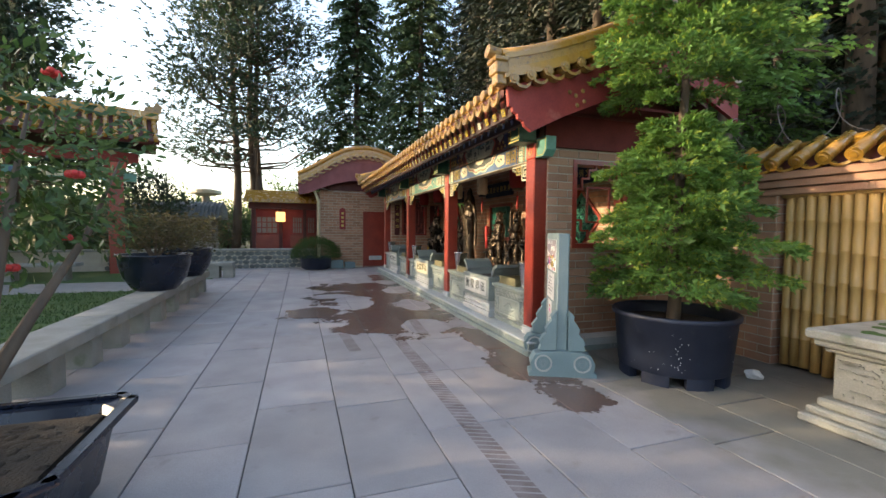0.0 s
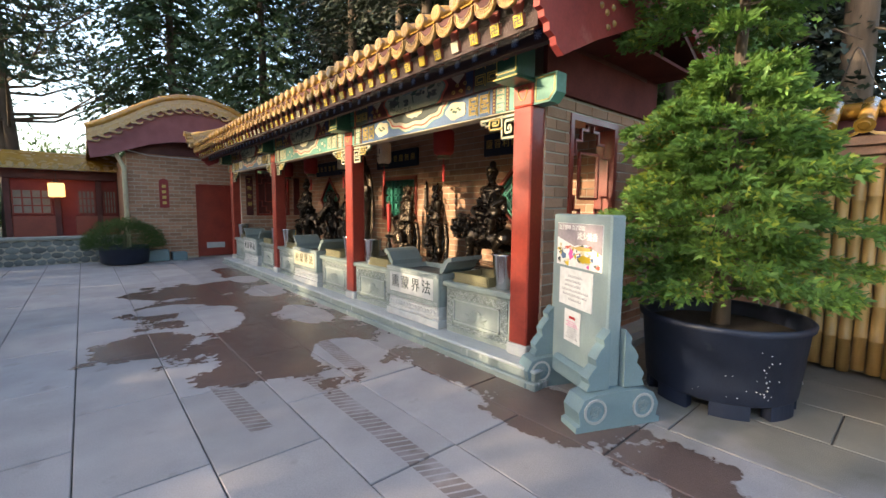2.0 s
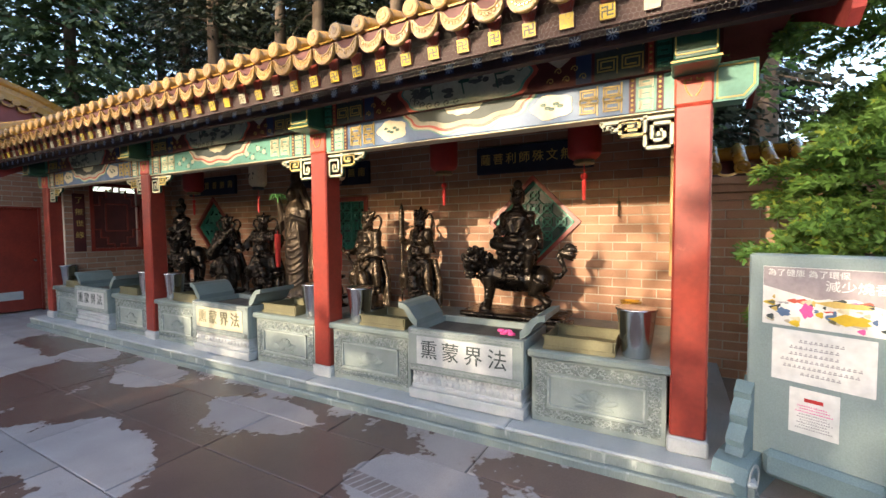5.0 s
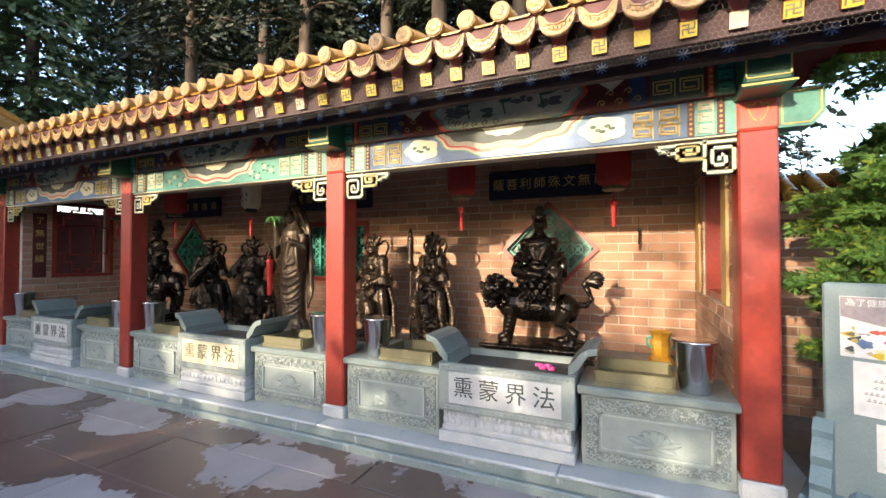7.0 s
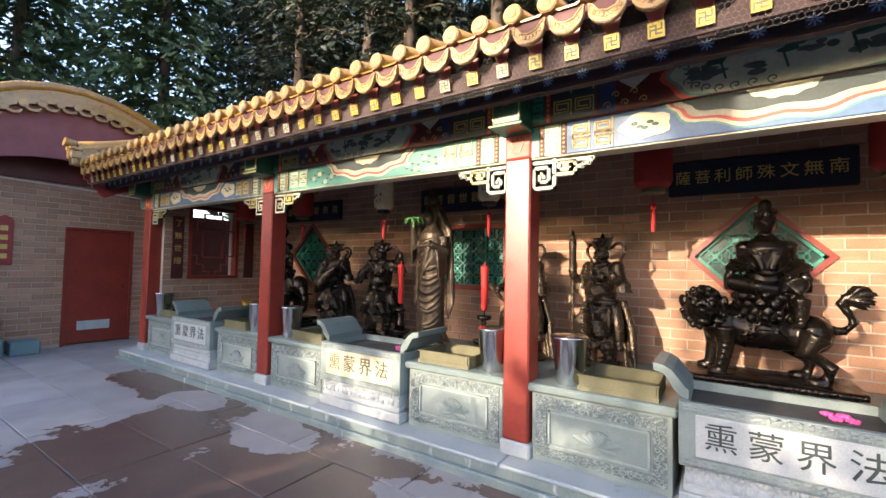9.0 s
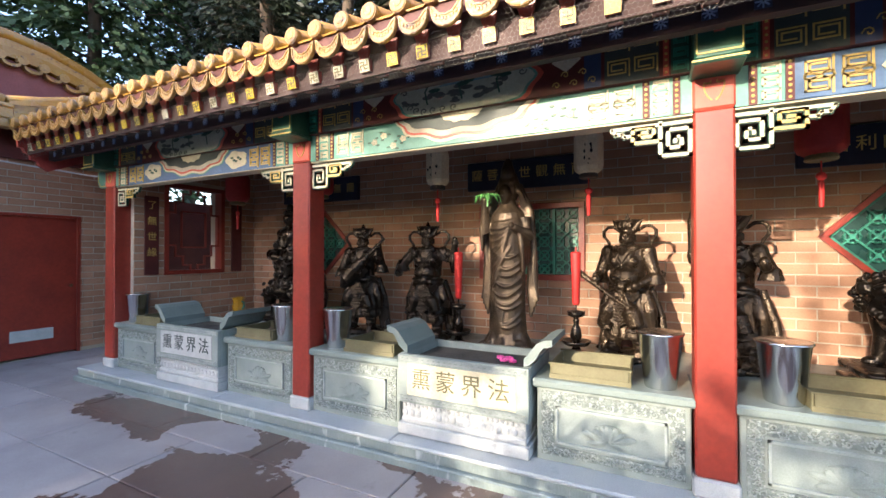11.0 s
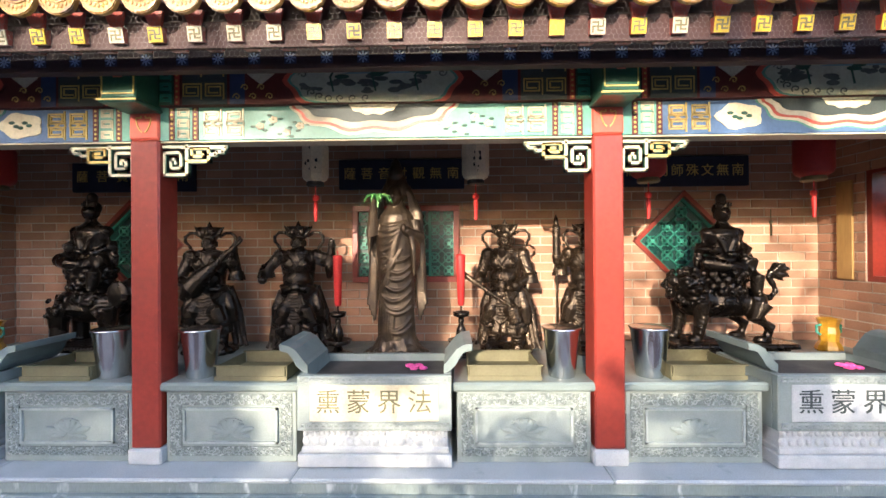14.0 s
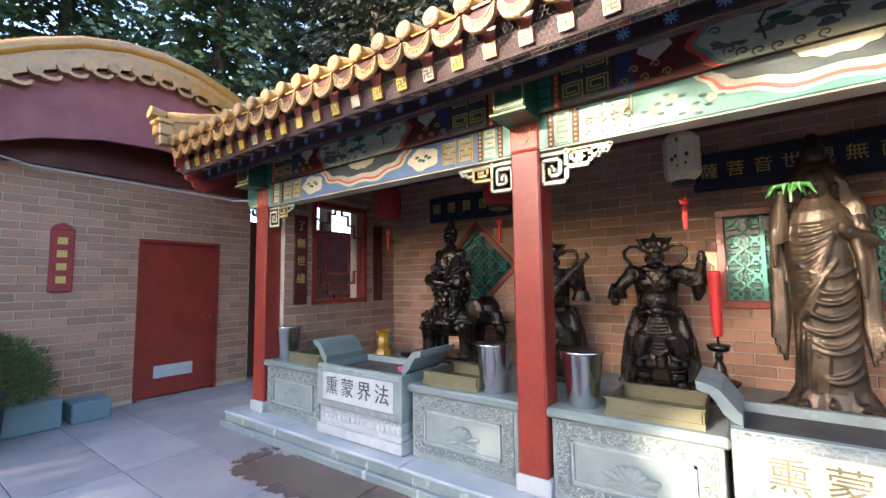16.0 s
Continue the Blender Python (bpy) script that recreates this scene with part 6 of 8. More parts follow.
            tube(bm, [(0, -0.48, 0.77), (0.03 * math.sin(k * 2.0), -0.48 - 0.10 * math.cos(a * 0.9 - 0.3), 0.77 + 0.09 * math.sin(a)), (0.04 * math.sin(k * 2.0), -0.48 - 0.17 * math.cos(a * 0.9 - 0.3), 0.755 + 0.12 * math.sin(a))], [0.03, 0.024, 0.006], 6)
        z = 0.63
    else:
        ball(bm, (0, 0.0, 0.52), (0.20, 0.36, 0.19), 18)
        for dx in (-0.12, 0.12):
            for y in (-0.24, 0.24):
                tube(bm, [(dx, y, 0.50), (dx, y, 0.3), (dx, y, 0.15)], [0.10, 0.075, 0.08], 10)
        ball(bm, (0, -0.42, 0.62), (0.14, 0.15, 0.16), 16)
        tube(bm, [(-0.02, -0.53, 0.60), (-0.03, -0.60, 0.42), (-0.03, -0.58, 0.26), (-0.03, -0.52, 0.22)], [0.07, 0.055, 0.04, 0.03], 10)
        for dx in (-1, 1):
            ball(bm, (dx * 0.15, -0.36, 0.62), (0.03, 0.11, 0.13), 12)
            tube(bm, [(dx * 0.07, -0.52, 0.50), (dx * 0.08, -0.64, 0.50)], [0.02, 0.008], 6)
        lathe(bm, [(0.21, 0.0), (0.24, -0.14), (0.25, -0.16), (0.2, -0.02)], at=(0, 0.02, 0.62), seg=24, sx=0.85, sy=1.0, fold=0.04, folds=12)
        rnd = random.Random(5)
        for k in range(30):
            ball(bm, (-0.20 + rnd.uniform(-0.01, 0.02), rnd.uniform(-0.26, 0.3), rnd.uniform(0.42, 0.62)), 0.022, 6)
        tube(bm, [(0, 0.35, 0.6), (0, 0.40, 0.45), (0, 0.38, 0.3)], [0.03, 0.02, 0.025], 8)
        z = 0.70
    for k in range(14):
        a = k * math.pi / 7
        ball(bm, (0.17 * math.cos(a), 0.20 * math.sin(a), z - 0.02), 0.034, 8)
    seated(bm, z, 0, -0.02 * s)
    return bm


sculpt("lion_rider_statue", beast("lion"), BRONZE, "dark bronze seated figure on a lotus riding a lion", (3.98, 6.12, 0.56), 0.0095)
sculpt("elephant_rider_statue", beast("elephant"), BRONZE, "dark bronze seated figure on a lotus riding an elephant", (3.98, 12.22, 0.56), 0.0105)

LEAF_PALE = surf("pale_leaf", (0.16, 0.42, 0.12), (0.10, 0.34, 0.09), 0.5, fine=60, bump=0.1)
sp = thing("leaf_sprig", (3.62, 9.34, 2.02), "bright green leaf sprig in the statue's vase", "leaves")
for k in range(9):
    a = k * 0.7
    bm = bmesh.new()
    pts = [(0, 0, 0), (0.04 * math.cos(a), 0.05 * math.sin(a), 0.05), (0.075 * math.cos(a), 0.10 * math.sin(a), 0.04), (0.09 * math.cos(a), 0.13 * math.sin(a), -0.02)]
    tube(bm, pts, [0.006, 0.014, 0.012, 0.003], 6)
    part("leaf", bm, LEAF_PALE, sp)
tube_bm = tube(bmesh.new(), [(0, 0, -0.06), (0, 0, 0.01)], 0.008, 6)
part("stem", tube_bm, LEAF_PALE, sp)


def candle(y):
    t = thing("candle_stand", (3.98, y, 0.56), "tall red candle on a dark turned bronze stand", "candle", "red candles")
    part("foot", lathe(bmesh.new(), [(0.13, 0.0), (0.145, 0.015), (0.10, 0.03), (0.05, 0.05), (0.03, 0.10)], seg=20), BRONZE, t, smooth=True)
    part("bowl", lathe(bmesh.new(), [(0.03, 0.09), (0.11, 0.11), (0.135, 0.15), (0.125, 0.15), (0.04, 0.12)], seg=20), BRONZE, t, smooth=True)
    part("stem", lathe(bmesh.new(), [(0.028, 0.11), (0.055, 0.19), (0.045, 0.25), (0.022, 0.30), (0.03, 0.33), (0.024, 0.36)], seg=16), BRONZE, t, smooth=True)
    part("cup", lathe(bmesh.new(), [(0.024, 0.36), (0.075, 0.38), (0.082, 0.42), (0.07, 0.42), (0.03, 0.39)], seg=18), BRONZE, t, smooth=True)
    part("spike", tube(bmesh.new(), [(0, 0, 0.39), (0, 0, 0.5)], 0.008, 6), BRONZE, t)
    part("candle", lathe(bmesh.new(), [(0.026, 0.48), (0.033, 0.5), (0.045, 0.94), (0.047, 0.965), (0.03, 0.975)], seg=18), SCARLET, t, "tapering scarlet candle", smooth=True)
    part("wick", tube(bmesh.new(), [(0, 0, 0.975), (0, 0, 1.02)], 0.006, 6), SCARLET, t)


for y in (9.80, 8.60):
    candle(y)


def tassel(parent, z):
    part("cord", tube(bmesh.new(), [(0, 0, z), (0, 0, z - 0.10)], 0.005, 6), SCARLET, parent)
    bm = bmesh.new()
    ball(bm, (0, 0, z - 0.11), (0.02, 0.034, 0.03), 8)
    part("knot", bm, SCARLET, parent, "red knotted cord")
    part("tassel", tube(bmesh.new(), [(0, 0, z - 0.14), (0, 0, z - 0.16), (0, 0, z - 0.33)], [0.012, 0.02, 0.014], 8), SCARLET, parent, "red silk tassel")


LANTERN_PAPER = surf("lantern_paper", (0.80, 0.70, 0.50), (0.70, 0.58, 0.40), 0.7, scale=10, fine=60, bump=0.1, spots=((0.30, 0.22, 0.14), 12, 0.30))


def lantern(y, red, x=3.79):
    t = thing("hanging_lantern", (x, y, 2.16), "dull red cloth lantern with a red tassel" if red else "cream paper lantern painted with sprigs, red tassel", "lantern", "red lanterns" if red else "paper lanterns")
    r = 0.15 if red else 0.125
    prof = [(r * 0.62, 0.06), (r * 0.9, 0.085), (r, 0.12), (r, 0.38), (r * 0.9, 0.41), (r * 0.62, 0.43)]
    part("shade", lathe(bmesh.new(), prof, seg=24 if red else 8, fold=0.02 if red else 0.0, folds=12), DULLRED if red else LANTERN_PAPER, t, smooth=red)
    part("top_ring", lathe(bmesh.new(), [(r * 0.62, 0.43), (r * 0.62, 0.46), (r * 0.3, 0.465)], seg=16), BLACK, t)
    part("bottom_ring", lathe(bmesh.new(), [(r * 0.6, 0.02), (r * 0.66, 0.03), (r * 0.6, 0.06)], seg=16), BLACK if not red else BRASS, t)
    part("hanging_cord", tube(bmesh.new(), [(0, 0, 0.46), (0, 0, 0.70)], 0.004, 6), BLACK, t)
    if not red:
        bm = bmesh.new()
        rnd = random.Random(round(y * 10))
        for k in range(8):
            ball(bm, (-r * 0.93, rnd.uniform(-0.06, 0.06), rnd.uniform(0.13, 0.37)), (0.006, rnd.uniform(0.006, 0.014), rnd.uniform(0.008, 0.02)), 6)
        part("painted_sprigs", bm, BLACK, t, kind="stuff")
    tassel(t, 0.02)


for y, red in ((5.39, True), (6.88, True), (8.46, False), (9.95, False), (11.53, True), (13.0, True)):
    lantern(y, red)


def plaque(c, chars, half=0.70):
    t = thing("name_plaque", (BACK - 0.035, c, 2.26), "dark blue timber name plaque with gilt characters", "plaque", "name plaques")
    part("board", boxed(-0.03, 0.03, -half, half, 0, 0.33, 0.01), NAVY, t)
    n = len(chars)
    for k, ch in enumerate(chars):
        y = half * 0.82 - k * (half * 1.64) / (n - 1)
        if ch != "-":
            text_mesh("character", ch, 0.14, GILT, t, facing(-0.032, y, 0.165))
        else:
            part("stroke", boxed(-0.034, -0.03, y - 0.05, y + 0.05, 0.14, 0.18), GILT, t)


plaque(BAYS[0] + 0.02, "薩菩利師殊文無南")
plaque(BAYS[1] + 0.04, "薩菩音世觀無南")
plaque(BAYS[2] - 0.02, "薩菩賢普無南")


def couplet(x, y, z, wall, h=1.0, chars="", label="dark timber couplet board with gilt characters", mat=None):
    """A tall narrow board on an end wall; wall: +1 faces +y, -1 faces -y."""
    t = thing("couplet_board", (x, y, z), label, "plaque", "couplet boards")
    part("board", boxed(-0.085, 0.085, *sorted((0, wall * 0.025)), 0, h, 0.004), mat or DEEP, t)
    n = max(len(chars), 1)
    for k, ch in enumerate(chars):
        text_mesh("character", ch, 0.12, GILT, t, facing(0, wall * 0.026, h - 0.12 - k * (h - 0.2) / n, 0 if wall < 0 else 180))
    return t


couplet(3.06, INNER1 - 0.002, 1.25, -1, 1.0, "了無世緣")
couplet(4.28, INNER1 - 0.002, 1.25, -1, 1.0, "")
couplet(3.06, INNER0 + 0.002, 1.25, 1, 1.0, "", "ochre timber couplet board on the brick end wall", BAMBOO)
couplet(4.28, INNER0 + 0.002, 1.25, 1, 1.0, "", "ochre timber couplet board on the brick end wall", BAMBOO)


def vase(x, y):
    t = thing("flower_vase", (x, y, 0.56), "yellow glazed square vase with green handles", "vase", "yellow vases")
    part("body", lathe(bmesh.new(), [(0.10, 0.0), (0.11, 0.02), (0.10, 0.06), (0.075, 0.10), (0.085, 0.18), (0.075, 0.24), (0.085, 0.29), (0.105, 0.32), (0.09, 0.32), (0.06, 0.28)], seg=8), surf_y, t)
    for s in (-1, 1):
        part("handle", tube(bmesh.new(), [(0, s * 0.07, 0.26), (0, s * 0.115, 0.25), (0, s * 0.115, 0.19), (0, s * 0.08, 0.16)], 0.013, 8), LATTICE, t, "green glazed handle")


vase(4.1, 5.0)
vase(4.1, 13.38)


def posy(x, y, z, pink=True):
    t = thing("flower_offering", (x, y, z), "pink cut flowers lying on the incense ash", "flowers", "flower offerings")
    for k in range(4):
        bm = bmesh.new()
        for q in range(5):
            ball(bm, (0.028 * (k % 2) + 0.018 * math.cos(q * 1.26), 0.034 * k - 0.05 + 0.018 * math.sin(q * 1.26), 0.016 + 0.012 * (k % 2)), (0.014, 0.016, 0.012), 6)
        part("blossom", bm, surf_p, t)


for c in BAYS:
    posy(2.95, c - 0.25, 0.706)
t = thing("flower_offering", (3.55, 12.15, 0.575), "cut flower stems laid before the elephant statue", "flowers", "flower offerings")
for k in range(6):
    part("stem", tube(bmesh.new(), [(0, -0.15 + 0.02 * k, 0.03), (0.02, 0.02 * k, 0.05 + 0.01 * k), (0.01 * k, 0.2 - 0.03 * k, 0.01)], 0.005, 5), LATTICE, t)
for k in range(3):
    bm = bmesh.new()
    ball(bm, (0.0, -0.15 + 0.05 * k, 0.04), (0.025, 0.03, 0.02), 8)
    part("blossom", bm, surf_p, t)


def pendant(x, y):
    t = thing("wall_pendant", (x, y, 1.75), "small dark cord pendant hung on brick", "pendant")
    part("cord", tube(bmesh.new(), [(0, 0, 0.25), (0, 0, 0.12)], 0.004, 6), BRASS, t)
    bm = bmesh.new()
    ball(bm, (0, 0, 0.11), (0.015, 0.025, 0.02), 8)
    part("bead", bm, BRASS, t)
    part("tassel", tube(bmesh.new(), [(0, 0, 0.09), (0, 0, -0.04)], [0.008, 0.012], 6), BRASS, t)


pendant(BACK - 0.02, 5.17)

# ---- foliage helpers ----


def leaf_material(name, c1, c2, rough=0.55, through_=0.35):
    m = surf(name, c1, c2, rough, scale=1.2, fine=30, bump=0.1, vary=0.5)
    nt, b = m.node_tree, m.node_tree.nodes["Principled BSDF"]
    tr = nt.nodes.new("ShaderNodeBsdfTranslucent")
    mx = nt.nodes.new("ShaderNodeMixShader")
    mx.inputs[0].default_value = through_
    nt.links.new(b.inputs["Base Color"].links[0].from_socket, tr.inputs[0])
    nt.links.new(b.outputs[0], mx.inputs[1])
    nt.links.new(tr.outputs[0], mx.inputs[2])
    nt.links.new(mx.outputs[0], nt.nodes["Material Output"].inputs[0])
    return m


CYPRESS = leaf_material("cypress_leaf", (0.115, 0.26, 0.055), (0.19, 0.36, 0.07), through_=0.35)
TIPS = leaf_material("young_cypress_leaf", (0.30, 0.44, 0.06), (0.40, 0.48, 0.07), through_=0.45)
CEDAR = leaf_material("cedar_leaf", (0.045, 0.095, 0.036), (0.075, 0.13, 0.048), through_=0.25)
# base lowered well below green leaf: the unlit wood's shade is in the colour
SHADED_LEAF = leaf_material("shade_darkened_leaf", (0.010, 0.022, 0.010), (0.019, 0.036, 0.014), through_=0.1)
PINE = leaf_material("pine_needle", (0.03, 0.065, 0.035), (0.05, 0.085, 0.04), through_=0.3)
CAMELLIA = leaf_material("camellia_leaf", (0.055, 0.125, 0.035), (0.09, 0.16, 0.045), 0.35, 0.35)
MAPLE = leaf_material("maple_leaf", (0.13, 0.085, 0.04), (0.09, 0.11, 0.035), 0.6, 0.4)
SHRUB = leaf_material("shrub_leaf", (0.05, 0.115, 0.02), (0.085, 0.15, 0.03), 0.6, 0.3)

FAN = ([(0, 0, 0), (0.45, 0.42, 0.02), (0.62, 0.26, 0), (0.75, 0.30, 0.03), (0.85, 0.10, 0), (1.05, 0.0, -0.03), (0.85, -0.10, 0), (0.75, -0.30, 0.03), (0.62, -0.26, 0), (0.45, -0.42, 0.02), (0.35, 0.14, 0), (0.35, -0.14, 0)],
       [(0, 1, 10), (10, 2, 3), (10, 4, 5), (0, 10, 5), (0, 5, 11), (11, 5, 6), (11, 7, 8), (0, 11, 9)])
FERN = ([(0, 0.03, 0), (0, -0.03, 0), (1, 0, -0.05),
         (0.10, 0, 0), (0.26, 0, 0), (0.42, 0.30, -0.02), (0.10, 0, 0), (0.26, 0, 0), (0.42, -0.30, -0.02),
         (0.32, 0, 0), (0.48, 0, 0), (0.66, 0.27, -0.03), (0.32, 0, 0), (0.48, 0, 0), (0.66, -0.27, -0.03),
         (0.54, 0, -0.01), (0.70, 0, -0.02), (0.86, 0.20, -0.05), (0.54, 0, -0.01), (0.70, 0, -0.02), (0.86, -0.20, -0.05)],
        [(0, 1, 2), (3, 4, 5), (6, 7, 8), (9, 10, 11), (12, 13, 14), (15, 16, 17), (18, 19, 20)])
BLADE = ([(0, 0, 0), (0.5, 0.20, 0.05), (1, 0, 0), (0.5, -0.20, 0.05)], [(0, 1, 2), (0, 2, 3)])
TUFT = ([(0, 0.05, 0), (0, -0.05, 0), (1, 0.35, 0.1), (0, 0, 0.05), (0, 0, -0.05), (1, -0.3, 0.25), (0, 0.05, 0.0), (0, -0.05, 0.0), (1.1, 0.0, -0.3), (0, 0.04, 0.02), (0, -0.04, 0.02), (0.8, 0.1, 0.5)], [(0, 1, 2), (3, 4, 5), (6, 7, 8), (9, 10, 11)])
SPRAY = ([(0, 0, 0), (0.3, 0.16, 0), (0.55, 0.05, -0.05), (0.6, 0.24, -0.05), (1.0, 0.0, -0.2), (0.6, -0.24, -0.05), (0.55, -0.05, -0.05), (0.3, -0.16, 0)], [(0, 1, 2), (2, 3, 4), (0, 2, 6), (2, 4, 6), (4, 5, 6), (0, 6, 7)])


def leaves(name, P, D, S, shape, material, flat=0.0, seed=1):
    """A mesh of many small leaves: places P, directions D, sizes S; flat: 1 lays them level."""
    r = np.random.RandomState(seed)
    P, D, S = np.asarray(P, float), np.asarray(D, float), np.asarray(S, float)
    D = D / np.maximum(np.linalg.norm(D, axis=1, keepdims=True), 1e-6)
    up = r.normal(size=D.shape) * (1 - flat) + np.array((0, 0, 1.0)) * flat
    U = np.cross(up, D)
    U /= np.maximum(np.linalg.norm(U, axis=1, keepdims=True), 1e-6)
    N = np.cross(D, U)
    T, F = np.array(shape[0]), np.array(shape[1])
    V = P[:, None] + S[:, None, None] * (T[None, :, 0:1] * D[:, None] + T[None, :, 1:2] * U[:, None] + T[None, :, 2:3] * N[:, None])
    I = (np.arange(len(P))[:, None, None] * len(T) + F[None]).reshape(-1)
    me = bpy.data.meshes.new(name)
    me.vertices.add(len(P) * len(T))
    me.vertices.foreach_set("co", V.reshape(-1))
    me.loops.add(len(I))
    me.loops.foreach_set("vertex_index", I)
    me.polygons.add(len(I) // 3)
    me.polygons.foreach_set("loop_start", np.arange(0, len(I), 3))
    me.update(calc_edges=True)
    me.materials.append(material)
    return me


def child(name, me, parent, label=""):
    ob = new(name, me)
    ob.parent = parent
    return tagged(ob, label)


def branchy(r, n, z0, z1, radius, droop, per, size, start=0.25, lift=0.25, x0=0.0, y0=0.0, spread=0.10, thin=1.0):
    """Leaf places along n branches that leave a stem between z0 and z1; radius(t) gives their length."""
    P, D, S, B = [], [], [], []
    for k in range(n):
        t = (k + r.rand()) / n
        z, a = z0 + (z1 - z0) * t, k * 2.39996 + r.uniform(-0.4, 0.4)
        L = radius(t) * r.uniform(0.65, 1.1)
        d = np.array((math.cos(a), math.sin(a), 0))
        pts = []
        for q in range(per):
            u = start + (1 - start) * (q + r.rand()) / per
            c = np.array((x0, y0, z)) + d * L * u + np.array((0, 0, lift * L * u - droop * L * u * u))
            off = r.normal(size=3) * spread * L * (0.5 + u) * np.array((1, 1, 0.45))
            P.append(c + off)
            side = np.array((-d[1], d[0], 0)) * r.uniform(-1.1, 1.1)
            D.append(d + side + np.array((0, 0, lift - 2 * droop * u)) + r.normal(size=3) * 0.15)
            S.append(size * r.uniform(0.7, 1.3))
        B.append((z, a, L))
    return P, D, S, B


def limbs(bm, B, droop, lift, r0, every=1, x0=0.0, y0=0.0):
    for z, a, L in B[::every]:
        d = Vector((math.cos(a), math.sin(a), 0))
        tube(bm, [Vector((x0, y0, z)) + d * L * u + Vector((0, 0, lift * L * u - droop * L * u * u)) for u in (0, 0.35, 0.7, 0.95)], [r0, r0 * 0.7, r0 * 0.45, r0 * 0.15], 5, False)
    return bm


# ---- tree in the round planter ----
POT = (3.63, 3.27)
t = thing("round_planter", (*POT, 0.0), "large round blue black plastic planter with white speckles", "planter")
bm = bmesh.new()
lathe(bm, [(0.50, 0.10), (0.515, 0.12), (0.56, 0.60), (0.585, 0.615), (0.59, 0.65), (0.575, 0.665), (0.55, 0.655), (0.54, 0.60), (0.50, 0.14)], seg=48)
part("tub", bm, PLASTIC, t, smooth=True)
for k in range(8):
    a = k * math.pi / 4 + 0.2
    bm = bmesh.new()
    for q in range(5):
        b0, b1 = a + q * 0.1, a + (q + 1) * 0.1
        plate(bm, [(0.505 * math.cos(b0), 0.505 * math.sin(b0)), (0.505 * math.cos(b1), 0.505 * math.sin(b1)), (0.42 * math.cos(b1), 0.42 * math.sin(b1)), (0.42 * math.cos(b0), 0.42 * math.sin(b0))], "z", 0.0, 0.115)
    part("foot", bm, PLASTIC, t)
part("soil", lathe(bmesh.new(), [(0.545, 0.54), (0.3, 0.56), (0.02, 0.57)], seg=32), SOIL, t, "dark potting soil")
rs = random.Random(8)
bm = bmesh.new()
for k in range(34):
    a, z = (rs.gauss(3.95, 0.05) if k < 20 else rs.uniform(3.0, 5.2)), rs.uniform(0.16, 0.55)
    rr_ = 0.515 + (z - 0.12) / 0.48 * 0.045 + 0.001
    ball(bm, (rr_ * math.cos(a), rr_ * math.sin(a), z), rs.uniform(0.002, 0.0045), 6)
tagged(part("speckles", bm, WHITE, t, "white speckles"), kind="stuff")

t = thing("potted_cypress", (*POT, 0.555), "bright green bushy false cypress growing in the round planter", "tree")
tr_bm = bmesh.new()
tube(tr_bm, [(0, 0, 0), (0.01, 0, 0.25), (-0.01, 0.02, 0.8), (0.02, 0, 1.2), (0.03, 0.02, 1.7), (0.05, 0, 2.3), (0.08, 0.02, 3.1), (0.1, 0, 3.9)], [0.07, 0.06, 0.055, 0.05, 0.045, 0.038, 0.026, 0.008], 10)
part("trunk", tr_bm, BARK, t, smooth=True)
rg = np.random.RandomState(11)


def cyp(tt):
    return np.interp(tt, [0, 0.08, 0.25, 0.42, 0.5, 0.6, 0.75, 0.9, 1], [0.66, 0.84, 0.88, 0.84, 0.82, 0.78, 0.66, 0.46, 0.24])



P, D, S, B = [], [], [], []
for k in range(138):
    upper = k >= 80
    q = (k - 80 + rg.rand()) / 58 if upper else (k + rg.rand()) / 80
    z, a = (2.22 + 1.75 * q if upper else 0.24 + 1.80 * q), k * 2.39996 + rg.uniform(-0.3, 0.3)
    L = (float(np.interp(q, [0, 0.15, 0.5, 0.8, 1], [0.72, 1.02, 0.95, 0.62, 0.25])) if upper else float(cyp(q))) * rg.uniform(0.52, 1.14)
    d, side = np.array((math.cos(a), math.sin(a), 0)), np.array((-math.sin(a), math.cos(a), 0))
    m = int(90 + 380 * L)
    u = 0.22 + 0.80 * rg.rand(m) ** 0.75
    v = rg.uniform(-1, 1, m) * L * np.minimum(0.36 * u, 0.9 * (1.08 - u)) * 1.25
    rise = 0.30 * L * u - 0.30 * L * u * u - 0.25 * np.abs(v) + rg.normal(size=m) * 0.024
    P.append(np.array((0, 0, z)) + d * (L * u)[:, None] + side * v[:, None] + np.stack([0 * u, 0 * u, rise], 1))
    D.append(d + side * (v / (0.25 * L))[:, None] + np.stack([0 * u, 0 * u, 0.45 - 0.6 * u], 1) + rg.normal(size=(m, 3)) * 0.55)
    S.append(rg.uniform(0.045, 0.078, m))
    B.append((z, a, L))
P, D, S = np.concatenate(P), np.concatenate(D), np.concatenate(S)
far = np.hypot(P[:, 0], P[:, 1])
young = rg.rand(len(P)) < np.where(far > 0.55, 0.16, 0.05)
child("crown", leaves("crown", P[~young], D[~young], S[~young], FAN, CYPRESS, 0.12, 3), t, "layered fans of bright green foliage")
child("new_growth", leaves("new_growth", P[young] + np.array((0, 0, 0.012)), D[young], S[young], FAN, TIPS, 0.12, 4), t, "yellow green young tips")
tagged(part("branching", limbs(bmesh.new(), B, 0.30, 0.30, 0.014, 2), BARK, t), kind="stuff")

# ---- notice stand ----
t = thing("notice_stand", (2.60, 3.93, 0.0), "grey green stone notice stand with posters and scroll feet", "sign", turn=-24.6)
part("board", boxed(0.0, 0.12, -0.36, 0.36, 0.16, 1.43, 0.012), SIGN, t)
